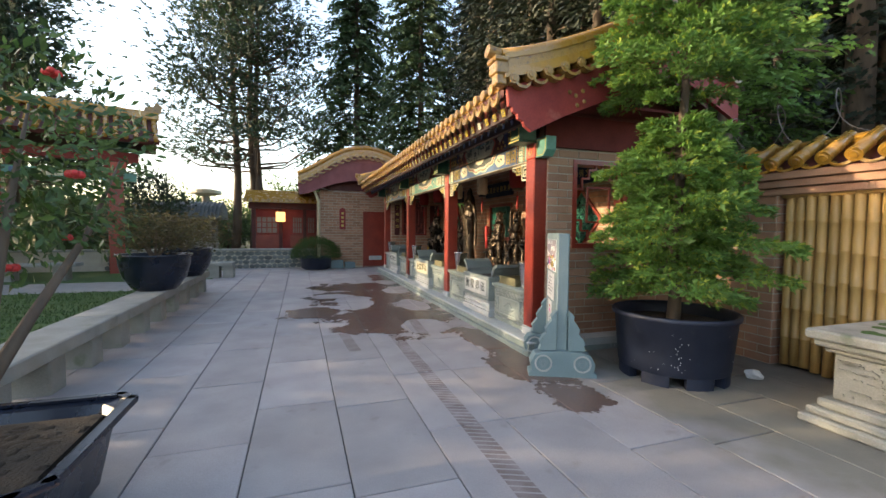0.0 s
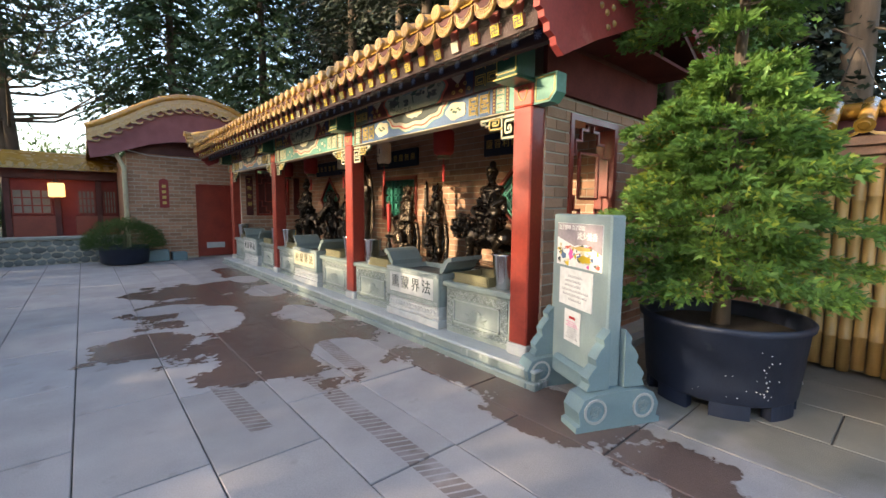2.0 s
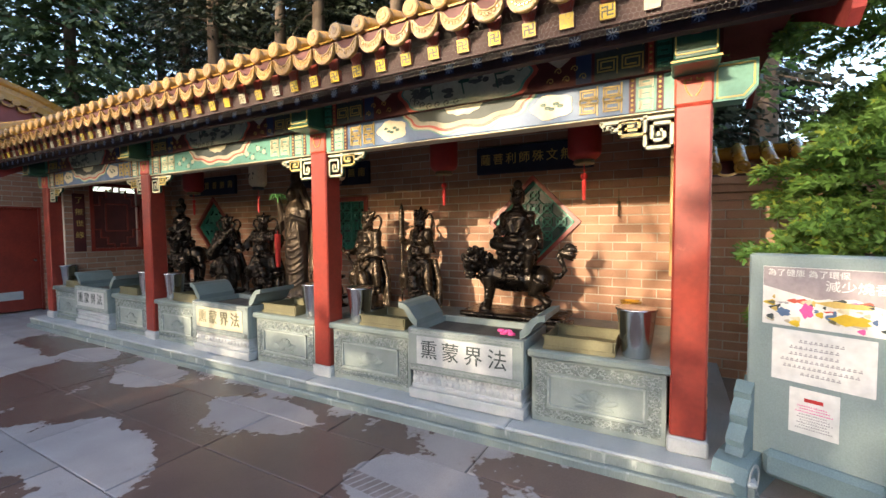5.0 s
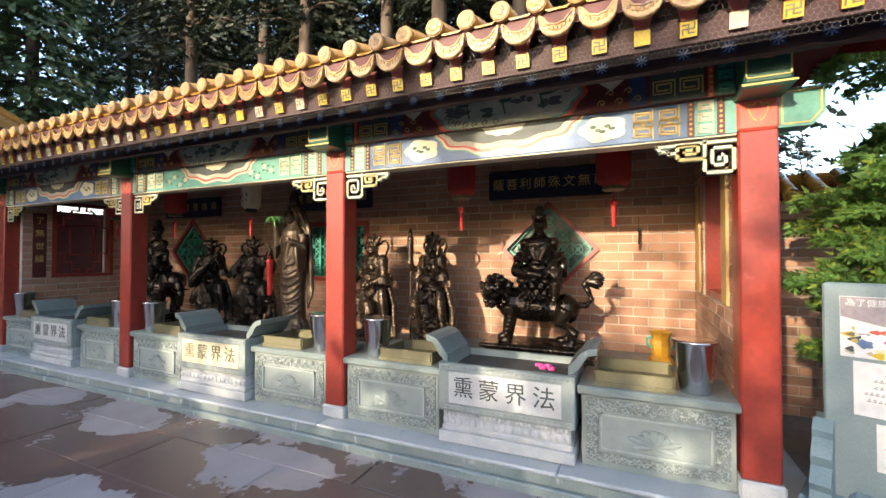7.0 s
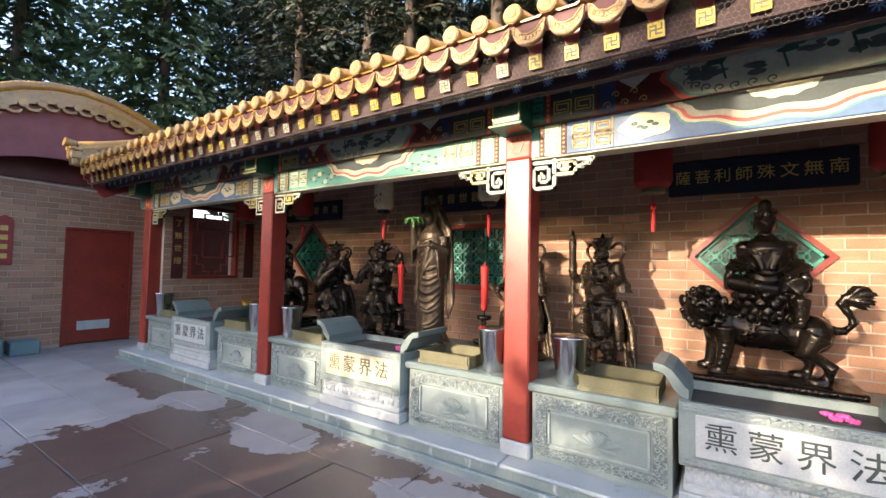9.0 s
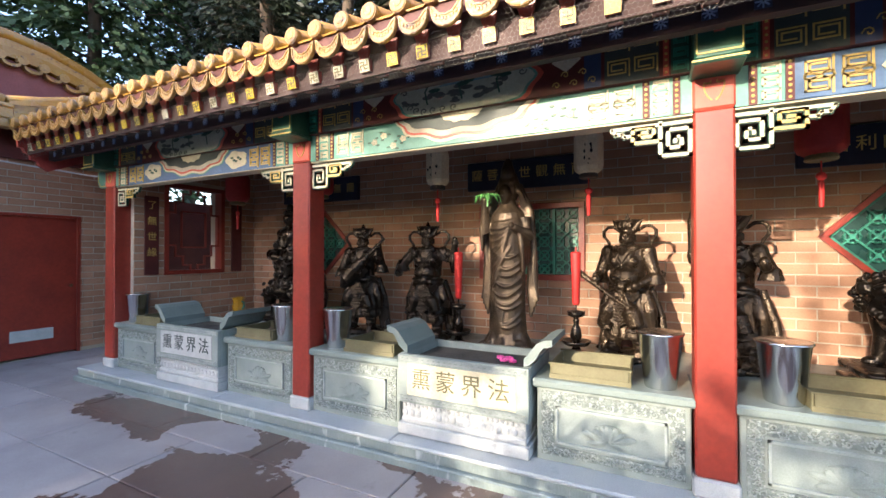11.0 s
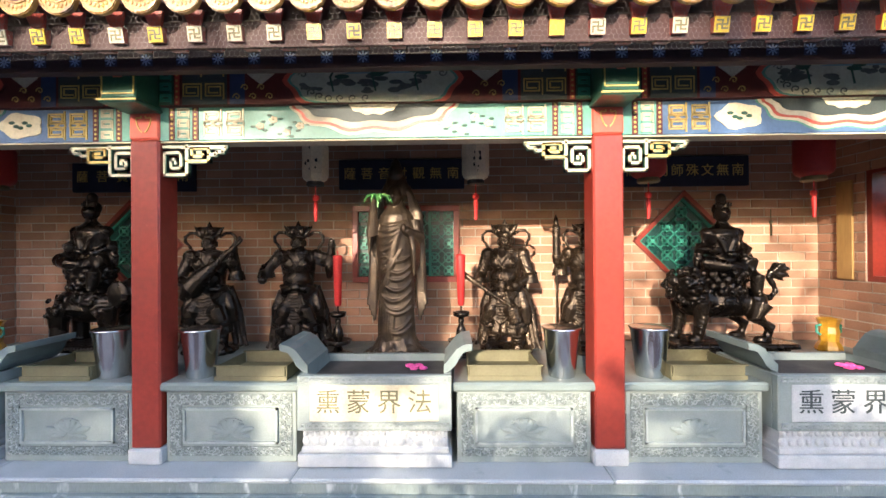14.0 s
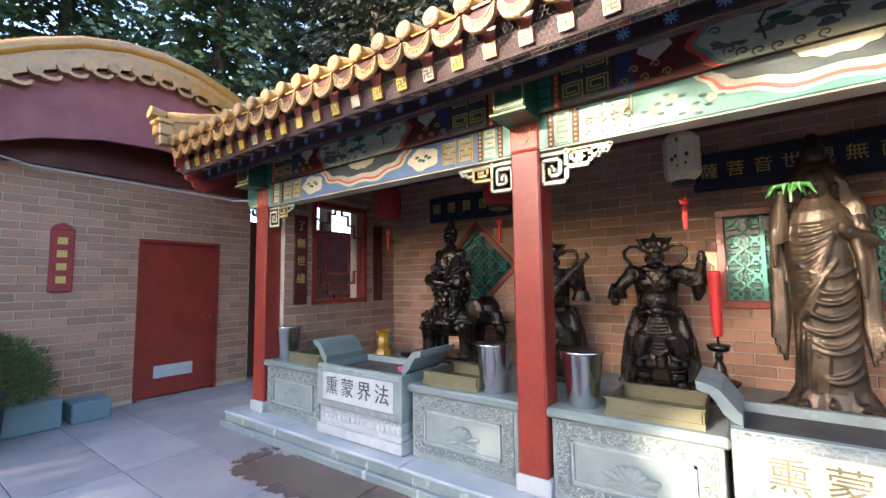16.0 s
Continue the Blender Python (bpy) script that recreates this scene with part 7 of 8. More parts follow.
part("sill", boxed(-0.05, 0.17, -0.26, 0.26, 0.14, 0.30, 0.03), SIGN_EDGE, t)
for s in (-1, 1):
    y0, y1 = s * 0.36 - 0.09, s * 0.36 + 0.09
    prof = [(-0.27, 0.0), (0.39, 0.0), (0.39, 0.04), (0.36, 0.05), (0.375, 0.14), (0.33, 0.22), (0.25, 0.245), (0.06, 0.255), (-0.13, 0.245), (-0.21, 0.22), (-0.255, 0.14), (-0.24, 0.05), (-0.27, 0.04)]
    foot = part("scroll_foot", plate(bmesh.new(), prof, "y", y0, y1), SIGN_EDGE, t)
    for cx in (-0.13, 0.25):
        for f in (-1, 1):
            yy = y0 if f < 0 else y1
            bm = bmesh.new()
            ribbon(bm, [(cx + 0.078 * math.cos(a), 0.135 + 0.078 * math.sin(a)) for a in [k * math.pi / 10 for k in range(21)]], "y", 0.016, *sorted((yy, yy + f * 0.006)))
            part("carved_ring", bm, WHITE_STONE, foot, "pale carved ring")
            bm = bmesh.new()
            for q in range(3):
                ribbon(bm, [(cx + 0.045 * (1 - k / 9) * math.cos(q * 2.1 + k * 0.7), 0.135 + 0.045 * (1 - k / 9) * math.sin(q * 2.1 + k * 0.7)) for k in range(7)], "y", 0.008, *sorted((yy, yy + f * 0.005)))
            part("carved_cloud", bm, SIGN, foot)
    for f in (-1, 1):
        pr = [(0, 0.255), (0.17, 0.255), (0.15, 0.30), (0.165, 0.34), (0.13, 0.39), (0.10, 0.42), (0.11, 0.47), (0.08, 0.52), (0.045, 0.56), (0.055, 0.60), (0.0, 0.66)]
        pr = [((0.12 + a) if f > 0 else -a, z) for a, z in pr]
        part("scroll_bracket", plate(bmesh.new(), pr, "y", s * 0.36 - 0.045, s * 0.36 + 0.045), SIGN_EDGE, t)
POSTER = surf("poster_violet", (0.34, 0.29, 0.31), (0.30, 0.26, 0.28), 0.5, fine=40, bump=0.02)
sheet = part("poster", boxed(-0.006, 0.0, -0.285, 0.285, 1.03, 1.36), WHITE, t, "printed poster of a crowd scene")
part("poster_sky", plate(bmesh.new(), [(-0.283, 1.32), (-0.283, 1.15), (-0.1, 1.21), (0.05, 1.19), (0.283, 1.25), (0.283, 1.358), (-0.283, 1.358)], "x", -0.008, -0.006), POSTER, sheet)
text_mesh("lettering", "為了健康 為了環保", 0.042, WHITE, sheet, facing(-0.009, 0.09, 1.325), 0.001)
text_mesh("lettering", "減少燒香", 0.062, WHITE, sheet, facing(-0.009, -0.11, 1.265), 0.001)
rs = random.Random(21)
PRINTS = [YELLOW, surf_p, BLUE, CREAM, GILT, INK, PAPER, GREYINK, WHITE, CORAL, BRASS]
for k in range(60):
    yy, zz = rs.uniform(-0.25, 0.25), rs.uniform(1.05, 1.19)
    w, h = rs.uniform(0.006, 0.032), rs.uniform(0.006, 0.02)
    part("printed_shape", plate(bmesh.new(), cloud(yy, zz, w, h, 10, 3, 0.25), "x", -0.0085 - 0.00005 * k, -0.006), PRINTS[rs.randrange(len(PRINTS))], sheet)
for yy, zz, w, h, m in ((-0.09, 1.10, 0.075, 0.028, YELLOW), (0.085, 1.125, 0.028, 0.04, surf_p), (0.185, 1.105, 0.03, 0.022, BLUE), (-0.06, 1.175, 0.11, 0.016, GILT)):
    part("printed_shape", plate(bmesh.new(), cloud(yy, zz, w, h, 14, 5, 0.2), "x", -0.0122, -0.006), m, sheet)
sheet = part("notice_sheet", boxed(-0.005, 0.0, -0.19, 0.235, 0.72, 1.01), WHITE, t, "white printed notice sheet")


def print_line(sheet, y0, y1, z, h, mat):
    """A line of unreadable small characters: one bar for each."""
    bm = bmesh.new()
    n = int((y1 - y0) / (h * 1.25))
    for q in range(n):
        y = y0 + q * h * 1.25
        box(bm, -0.0065, -0.005, y, y + h * 0.95, z, z + h * 0.35)
        box(bm, -0.0065, -0.005, y + h * 0.1, y + h * (0.5 + 0.3 * ((q * 5) % 3) / 2), z + h * 0.55, z + h * 0.9)
    part("print_line", bm, mat, sheet)


for k, (a, b) in enumerate(((-0.06, 0.13), (-0.13, 0.20), (-0.14, 0.20), (-0.05, 0.17), (-0.05, 0.17), (-0.07, 0.14))):
    print_line(sheet, a, b, 0.765 + 0.036 * k, 0.017, GREYINK)
sheet = part("notice_sheet", boxed(-0.005, 0.0, -0.06, 0.15, 0.44, 0.69), WHITE, t, "small white notice sheet with red heading")
part("print_heading", boxed(-0.007, -0.005, 0.005, 0.085, 0.622, 0.642), SCARLET, sheet)
for k in range(9):
    print_line(sheet, -0.035 + 0.012 * (k % 3), 0.125 - 0.012 * (k % 2), 0.47 + 0.0155 * k, 0.008, surf_p if k > 5 else GREYINK)

# ---- courtyard wall coping, bamboo, pier ----
wall_pier = whole("wall_pier", boxed(4.93, 5.118, 3.16, 4.60, -0.01, 2.0), MORTAR, "brown brick pier at the end of the courtyard wall", "wall", kind="structure")
for k, (x0, z0) in enumerate(((4.88, 1.86), (4.84, 1.94), (4.80, 2.02))):
    whole("coping_course", boxed(x0, 5.46, -6.0, 4.41, z0, z0 + 0.076, 0.006), BRICK, "corbelled brick course under the tiled coping", "coping", "coping courses", "structure")
wall_coping = tagged(new("wall_coping"), "ochre barrel tile coping on the courtyard wall", "coping", kind="structure")
part("bed", plate(bmesh.new(), [(4.80, 2.10), (5.46, 2.10), (5.14, 2.30)], "y", -6.0, 4.41), DEEP, wall_coping)
CT = shared("barrel_tile", tube(bmesh.new(), [(-0.38, 0, -0.115), (0.0, 0, 0.12)], 0.062, 10), OCHRE, True)
cd = bmesh.new()
tube(cd, [(0.01, 0, 0.006), (-0.02, 0, -0.012)], 0.07, 14)
tube(cd, [(-0.018, 0, -0.01), (-0.028, 0, -0.016)], [0.045, 0.035], 12)
CD = shared("end_disc", cd, OCHRE)
CP = shared("drip_tile", plate(bmesh.new(), crescent(0.10, 0.07), "x", -0.012, 0.10), OCHRE)
part("ridge_roll", tube(bmesh.new(), [(5.14, -6.0, 2.36), (5.14, 4.41, 2.36)], 0.075, 10), OCHRE, wall_coping, smooth=True)
for k in range(38):
    y = 4.30 - 0.235 * k
    put("barrel_tile", CT, wall_coping, (5.14, y, 2.30))
    put("end_disc", CD, wall_coping, (4.765, y, 2.185))
    put("drip_tile", CP, wall_coping, (4.79, y - 0.117, 2.17))
fence = thing("bamboo_screen", (4.99, 0, 0), "screen of upright golden bamboo poles against the wall", "fence")
bp_ = bmesh.new()
prof = []
for k in range(6):
    z = 0.03 + 0.31 * k
    prof += [(0.046, z), (0.045, z + 0.285), (0.051, z + 0.298), (0.051, z + 0.306)]
lathe(bp_, prof, seg=10)
POLE = shared("bamboo_pole", bp_, BAMBOO, True)
for k in range(56):
    ob = put("bamboo_pole", POLE, fence, (rr.uniform(-0.01, 0.01), 3.06 - 0.099 * k, rr.uniform(-0.03, 0.03)), turn=rr.uniform(0, 360))
part("top_rail", tube(bmesh.new(), [(-0.03, 3.12, 1.86), (-0.03, -2.6, 1.86)], 0.035, 8), BAMBOO, fence)

coil = bmesh.new()
tube(coil, [(5.2 + 0.24 * math.cos(a), 4.0 - a * 0.085, 2.66 + 0.24 * math.sin(a) + 0.03 * math.sin(a * 2.3)) for a in [k * 0.35 for k in range(220)]], 0.006, 4)
whole("razor_wire", coil, WIRE, "tangled coil of razor wire above the wall coping", "wire")

# ---- stone pedestal ----
t = thing("stone_pedestal", (4.28, 1.55, 0.0), "weathered carved limestone pedestal with mossy top", "pedestal")
for a, z0, z1, m, n in ((0.60, 0, 0.07, GRAVESTONE, "base_step"), (0.565, 0.07, 0.13, GRAVESTONE, "base_step"), (0.52, 0.13, 0.20, GRAVESTONE, "base_moulding"), (0.455, 0.20, 0.56, GRAVESTONE, "die"), (0.50, 0.56, 0.60, GRAVESTONE, "cornice"), (0.545, 0.60, 0.655, GRAVESTONE, "cornice"), (0.585, 0.655, 0.73, GRAVESTONE, "top_slab")):
    part(n, boxed(-a, a, -a, a, z0, z1, 0.015), m, t)
bm = bmesh.new()
rs = random.Random(2)
for k in range(60):
    y, z = rs.uniform(-0.36, 0.36), rs.uniform(0.25, 0.52)
    ribbon(bm, [(y, z), (y + rs.uniform(0.02, 0.07), z + rs.uniform(-0.02, 0.02)), (y + rs.uniform(0.04, 0.1), z)], "x", 0.012, -0.468, -0.452)
part("carved_relief", bm, GRAVESTONE, t, "worn floral relief")
bm = bmesh.new()
for k in range(30):
    ball(bm, (rs.uniform(-0.4, 0.4), rs.uniform(-0.5, 0.5), 0.73), (rs.uniform(0.03, 0.09), rs.uniform(0.03, 0.09), 0.012), 8)
part("moss", bm, GRASS, t, "patches of moss")
bag = bmesh.new()
bmesh.ops.create_icosphere(bag, subdivisions=3, radius=0.075)
for v in bag.verts:
    v.co *= 1 + 0.35 * noise.noise(v.co * 18)
    v.co.z = max(v.co.z * 0.7, -0.035)
ob = whole("plastic_bag", bag, WHITE, "crumpled white plastic bag lying beside the planter", "bag")
ob.location = (4.30, 2.90, 0.035)

# ---- bench wall and garden ----
bench = thing("stone_bench", (-2.17, 0, 0), "long weathered concrete bench wall on square posts", "bench")
ys = [-4.0, -1.6, 0.8, 3.2, 5.6, 8.0, 10.75]
for a, b in zip(ys, ys[1:]):
    part("seat_slab", boxed(-0.22, 0.22, a + 0.004, b - 0.004, 0.335, 0.465, 0.012), CONCRETE, bench)
y = -3.8
while y < 10.7:
    part("post", boxed(-0.15, 0.14, y - 0.13, y + 0.13, -0.02, 0.335, 0.01), CONCRETE, bench)
    y += 0.76
whole("lawn", boxed(-14, -2.34, -8, 11.2, -0.045, 0.0), GRASS, "short green lawn behind the bench", "lawn", kind="structure")
whole("lawn", boxed(-14, -2.34, 13.2, 16.3, -0.045, 0.0), GRASS, "short green lawn beside the gravel path", "lawn", kind="structure")
whole("garden_path", boxed(-14, -2.34, 11.2, 13.2, -0.045, -0.01), surf("path_grit", (0.34, 0.32, 0.30), (0.27, 0.255, 0.24), 0.9, fine=90, bump=0.5), "pale gravel garden path", "path", kind="structure")
rg = np.random.RandomState(5)
n = 26000
P = np.stack([rg.uniform(-9, -2.4, n), rg.uniform(1, 11.2, n), np.zeros(n)], 1)
D = rg.normal(size=(n, 3)) * 0.35 + np.array((0, 0, 1.0))
ob = new("grass_blades", leaves("grass_blades", P, D, rg.uniform(0.02, 0.05, n), BLADE, SHRUB, 0, 2))
tagged(ob, "short mown grass blades on the lawn", "grass", kind="stuff")


def bowl_planter(y, r, tree_seed):
    t = thing("bowl_planter", (-2.17, y, 0.465), "wide dark glazed bowl planter standing on the bench", "planter", "bowl planters")
    part("bowl", lathe(bmesh.new(), [(r * 0.55, 0.0), (r * 0.62, 0.03), (r * 0.86, 0.2), (r * 0.96, 0.40), (r * 0.98, 0.52), (r * 1.04, 0.54), (r * 1.04, 0.565), (r * 0.93, 0.56), (r * 0.9, 0.45)], seg=36), GLAZE, t, smooth=True)
    part("soil", lathe(bmesh.new(), [(r * 0.92, 0.49), (0.02, 0.51)], seg=24), SOIL, t)
    t = thing("bowl_maple", (-2.17, y, 0.955), "low sparse bronze leaved maple in a bowl planter", "tree", "bowl maples")
    rg = np.random.RandomState(tree_seed)
    bm = bmesh.new()
    for k in range(5):
        a = k * 1.26
        tube(bm, [(0.03 * math.cos(a), 0.03 * math.sin(a), 0), (0.15 * math.cos(a), 0.15 * math.sin(a), 0.2), (0.4 * math.cos(a), 0.4 * math.sin(a), 0.42)], [0.025, 0.016, 0.006], 6)
    part("stem_cluster", bm, BARK, t)
    P, D, S, B = branchy(rg, 60, 0.08, 0.60, lambda q: 0.82, 0.2, 46, 0.055, 0.2, 0.35, spread=0.17)
    child("crown", leaves("crown", P, D, S, FAN, MAPLE, 0.4, tree_seed), t)


bowl_planter(7.75, 0.50, 31)
bowl_planter(9.75, 0.46, 32)

t = thing("square_planter", (-1.42, 2.40, 0.0), "dark blue glazed square planter with a flared rim", "planter")
bm = bmesh.new()
prev = None
for hw, z in ((0.34, 0.0), (0.38, 0.06), (0.43, 0.34), (0.47, 0.42), (0.53, 0.455), (0.525, 0.475), (0.44, 0.45), (0.40, 0.36)):
    c = hw * 0.80
    ring = [bm.verts.new(p) for p in ((-hw, -c, z), (-c, -hw, z), (c, -hw, z), (hw, -c, z), (hw, c, z), (c, hw, z), (-c, hw, z), (-hw, c, z))]
    if prev:
        for k in range(8):
            bm.faces.new((prev[k], prev[(k + 1) % 8], ring[(k + 1) % 8], ring[k]))
    else:
        bm.faces.new(ring[::-1])
    prev = ring
bm.faces.new(prev)
part("tub", bm, GLAZE, t)
part("glazed_lip", ribbon(bmesh.new(), [(0.5, -0.42), (0.42, -0.5), (-0.42, -0.5), (-0.5, -0.42), (-0.5, 0.42), (-0.42, 0.5), (0.42, 0.5), (0.5, 0.42), (0.5, -0.42)], "z", 0.045, 0.466, 0.482), GLAZE, t)
bm = bmesh.new()
rs = random.Random(31)
for k in range(90):
    ball(bm, (rs.uniform(-0.37, 0.37), rs.uniform(-0.37, 0.37), 0.41), (rs.uniform(0.02, 0.05), rs.uniform(0.02, 0.05), rs.uniform(0.004, 0.016)), 6)
box(bm, -0.38, 0.38, -0.38, 0.38, 0.37, 0.412)
part("soil", bm, SOIL, t, "lumpy dark soil", kind="stuff")
t = thing("camellia", (-1.42, 2.40, 0.405), "camellia bush with red blossoms in a square planter", "shrub")
bm = bmesh.new()
for a, b, c in (((0, 0.02, 0), (-0.03, 0.06, 0.5), (-0.08, 0.25, 1.1)), ((0.03, -0.02, 0), (0.06, 0.04, 0.4), (0.05, 0.3, 1.2)), ((-0.02, 0, 0), (-0.1, -0.02, 0.4), (-0.3, 0.2, 1.2)), ((0.05, 0.05, 0.3), (0.12, 0.3, 0.6), (0.2, 0.7, 1.0))):
    tube(bm, [a, b, c, (c[0] * 1.3, c[1] * 1.5, c[2] + 0.5)], [0.035, 0.026, 0.018, 0.006], 8)
part("stem_cluster", bm, BARK, t, smooth=True)
rg = np.random.RandomState(15)
n = 2900
A = rg.normal(size=(n, 3))
A /= np.linalg.norm(A, axis=1, keepdims=True)
rad = rg.uniform(0.35, 1.0, n) ** 0.6
C = np.array((-0.12, 0.52, 1.42))
P = C + A * rad[:, None] * np.array((0.60, 0.85, 0.62)) * (1 + 0.25 * np.sin(A[:, 0:1] * 7 + A[:, 2:3] * 5))
child("crown", leaves("crown", P, A + rg.normal(size=(n, 3)) * 0.8 + np.array((0, 0, -0.2)), rg.uniform(0.05, 0.085, n), BLADE, CAMELLIA, 0.2, 4), t, "glossy dark green leaves")
for k in range(9):
    q = C + A[k * 7] * np.array((0.60, 0.85, 0.62)) * 0.98
    bm = bmesh.new()
    for j in range(6):
        ball(bm, (q[0] + 0.022 * math.cos(j), q[1] + 0.022 * math.sin(j), q[2] + 0.01 * (j % 2)), (0.022, 0.022, 0.016), 6)
    part("blossom", bm, SCARLET, t, "red blossom")


def stone_seat(x, y, w, d, h, label):
    t = thing("concrete_bench", (x, y, -0.01), label, "bench", "garden seats")
    part("slab", boxed(-w / 2, w / 2, -d / 2, d / 2, h - 0.09, h, 0.012), CONCRETE, t)
    for s in (-1, 1):
        part("support", boxed(s * w * 0.3 - 0.14, s * w * 0.3 + 0.14, -d * 0.36, d * 0.36, 0.0, h - 0.09, 0.01), CONCRETE, t)


stone_seat(-2.15, 13.6, 0.62, 0.55, 0.45, "small concrete seat beside the garden path")
stone_seat(-6.6, 13.9, 1.9, 0.5, 0.47, "long concrete garden seat on the lawn")

# ---- rubble wall and low wall ----
rubble = whole("rubble_wall", boxed(-14, 0.70, 16.38, 16.62, -0.02, 0.62), MORTAR, "low grey rubble garden wall with flat cap", "wall", kind="structure")
part("cap", boxed(-14, 0.70, 16.30, 16.70, 0.62, 0.69, 0.012), CONCRETE, rubble)
rs = random.Random(77)
RUB = []
for k in range(6):
    bm = bmesh.new()
    bmesh.ops.create_icosphere(bm, subdivisions=2, radius=0.5)
    for v in bm.verts:
        v.co += Vector([rs.uniform(-0.05, 0.05) for _ in range(3)])
        v.co.y *= 0.35
    RUB.append(shared("stone", bm, RUBBLE))
for j in range(4):
    x = -6.0 + 0.08 * (j % 2)
    while x < 0.6:
        w = rs.uniform(0.15, 0.27)
        ob = new("stone", RUB[rs.randrange(6)])
        ob.parent = rubble
        ob.location = (x + w / 2, 16.375, 0.075 + 0.152 * j + rs.uniform(-0.01, 0.01))
        ob.scale = (w * 1.02, 0.16, rs.uniform(0.145, 0.165))
        x += w

# ---- hall: gable roof, door, plaque ----
door = tagged(new("door_1"), "plain red steel door with a pale vent plate", "door", kind="structure")
part("leaf", boxed(2.31, 3.26, FAR + 0.02, FAR + 0.06, 0.03, 2.06), RED, door)
for a in ((2.27, 2.31, 0.0, 2.10), (3.26, 3.30, 0.0, 2.10), (2.31, 3.26, 2.06, 2.10)):
    part("frame", boxed(a[0], a[1], FAR - 0.015, FAR + 0.10, a[2], a[3]), RED, door)
part("vent_plate", boxed(2.50, 2.98, FAR + 0.008, FAR + 0.02, 0.26, 0.42), WHITE_STONE, door, "pale metal vent plate")
hd = part("handle", tube(bmesh.new(), [(3.18, FAR - 0.02, 1.03), (3.18, FAR + 0.02, 1.03)], 0.025, 10), STEEL, door, "steel door knob")
t = thing("wall_plaque", (1.51, FAR - 0.012, 1.42), "small red wall plaque with gilt characters", "plaque")
part("board", boxed(-0.11, 0.11, -0.02, 0.0, 0, 0.72, 0.01), BARGE, t)
part("crest", plate(bmesh.new(), [(-0.11, 0.72), (0.11, 0.72), (0.07, 0.77), (0, 0.80), (-0.07, 0.77)], "y", -0.02, 0), BARGE, t)
for k in range(4):
    part("stroke", boxed(-0.045, 0.045, -0.024, -0.02, 0.10 + 0.15 * k, 0.18 + 0.15 * k), GILT, t)

TOP = [(-0.05, 3.05), (0.3, 3.28), (0.7, 3.62), (1.1, 3.98), (1.5, 4.27), (1.9, 4.44), (2.3, 4.5), (2.7, 4.44), (3.1, 4.28), (3.5, 4.02), (3.9, 3.70), (4.3, 3.38), (4.65, 3.18)]
TOP = [(x, 3.05 + 0.72 * (z - 3.05)) for x, z in TOP]
hall_roof = tagged(new("hall_roof"), "ochre tiled hall roof with a rounded camel back gable", "roof", kind="structure")


def band(lift0, lift1, y0, y1):
    return plate(bmesh.new(), [(x, z + lift0) for x, z in TOP] + [(x, z + lift1) for x, z in TOP[::-1]], "y", y0, y1)


part("gable_board", plate(bmesh.new(), [(x, z - 0.02) for x, z in TOP] + [(4.5, 2.84), (4.0, 2.94), (3.4, 3.06), (2.9, 3.16), (2.3, 3.20), (1.7, 3.16), (1.2, 3.05), (0.75, 2.88), (0.3, 2.69), (0.0, 2.62)], "y", 15.52, 15.58), PLUM, hall_roof, "faded plum gable board")
part("back_board", plate(bmesh.new(), [(0.72, 2.85), (3.78, 2.85), (3.9, 3.42), (2.3, 3.98), (0.7, 3.42)], "y", 15.98, 16.05), DEEP, hall_roof)
part("red_band", boxed(0.70, 3.80, 15.94, 15.99, 2.85, 3.02), DEEP, hall_roof)
part("ridge_course", band(0.0, 0.13, 15.46, 15.64), OCHRE, hall_roof)
part("ridge_course", band(0.13, 0.26, 15.50, 15.66), PALE, hall_roof)
part("ridge_roll", tube(bmesh.new(), [(x, 15.55, z + 0.30) for x, z in TOP], 0.085, 10), OCHRE, hall_roof, smooth=True)
part("roof_slope", plate(bmesh.new(), [(x, z + 0.02) for x, z in TOP] + [(x, z - 0.08) for x, z in TOP[::-1]], "y", 15.6, 24.0), OCHRE, hall_roof)
disc = bmesh.new()
tube(disc, [(0, 0, 0), (0, -0.09, 0)], 0.06, 12)
disc = shared("end_disc", disc, PALE)
drip = shared("drip_tile", plate(bmesh.new(), crescent(0.10, 0.09), "y", -0.09, 0), PALE)
xx = 0.0
while xx < 4.6:
    zz = float(np.interp(xx, [p[0] for p in TOP], [p[1] for p in TOP]))
    put("end_disc", disc, hall_roof, (xx, 15.50, zz + 0.0))
    zz = float(np.interp(xx + 0.11, [p[0] for p in TOP], [p[1] for p in TOP]))
    put("drip_tile", drip, hall_roof, (xx + 0.11, 15.505, zz - 0.03))
    xx += 0.22
whole("wall_passage", boxed(3.5, 3.78, 16.3, 22.0, -0.01, 3.2), BRICK, "brick flank wall of the hall beside a dark passage", "wall", kind="structure")
whole("wall_passage_end", boxed(3.78, 7.0, 17.6, 17.9, -0.01, 2.55), BRICK, "brick wall that closes the narrow passage", "wall", kind="structure")
# dark board added in place of the passage's gloom, widened to darken window_2's view
whole("passage_gate", boxed(3.80, 7.4, 16.2, 16.26, 0.0, 2.52), DEEP, "dark board added for the gloom of the passage", "gate", kind="structure")
whole("wall_hall_flank", boxed(0.72, 1.0, 16.3, 24.0, -0.01, 2.85), BRICK, "brick flank wall of the hall towards the garden", "wall", kind="structure")
whole("downpipe", tube(bmesh.new(), [(0.66, 15.92, 0.0), (0.66, 15.92, 2.45), (0.5, 15.75, 2.8)], 0.055, 10), CREAM, "cream painted downpipe at the hall corner", "pipe", smooth=True)
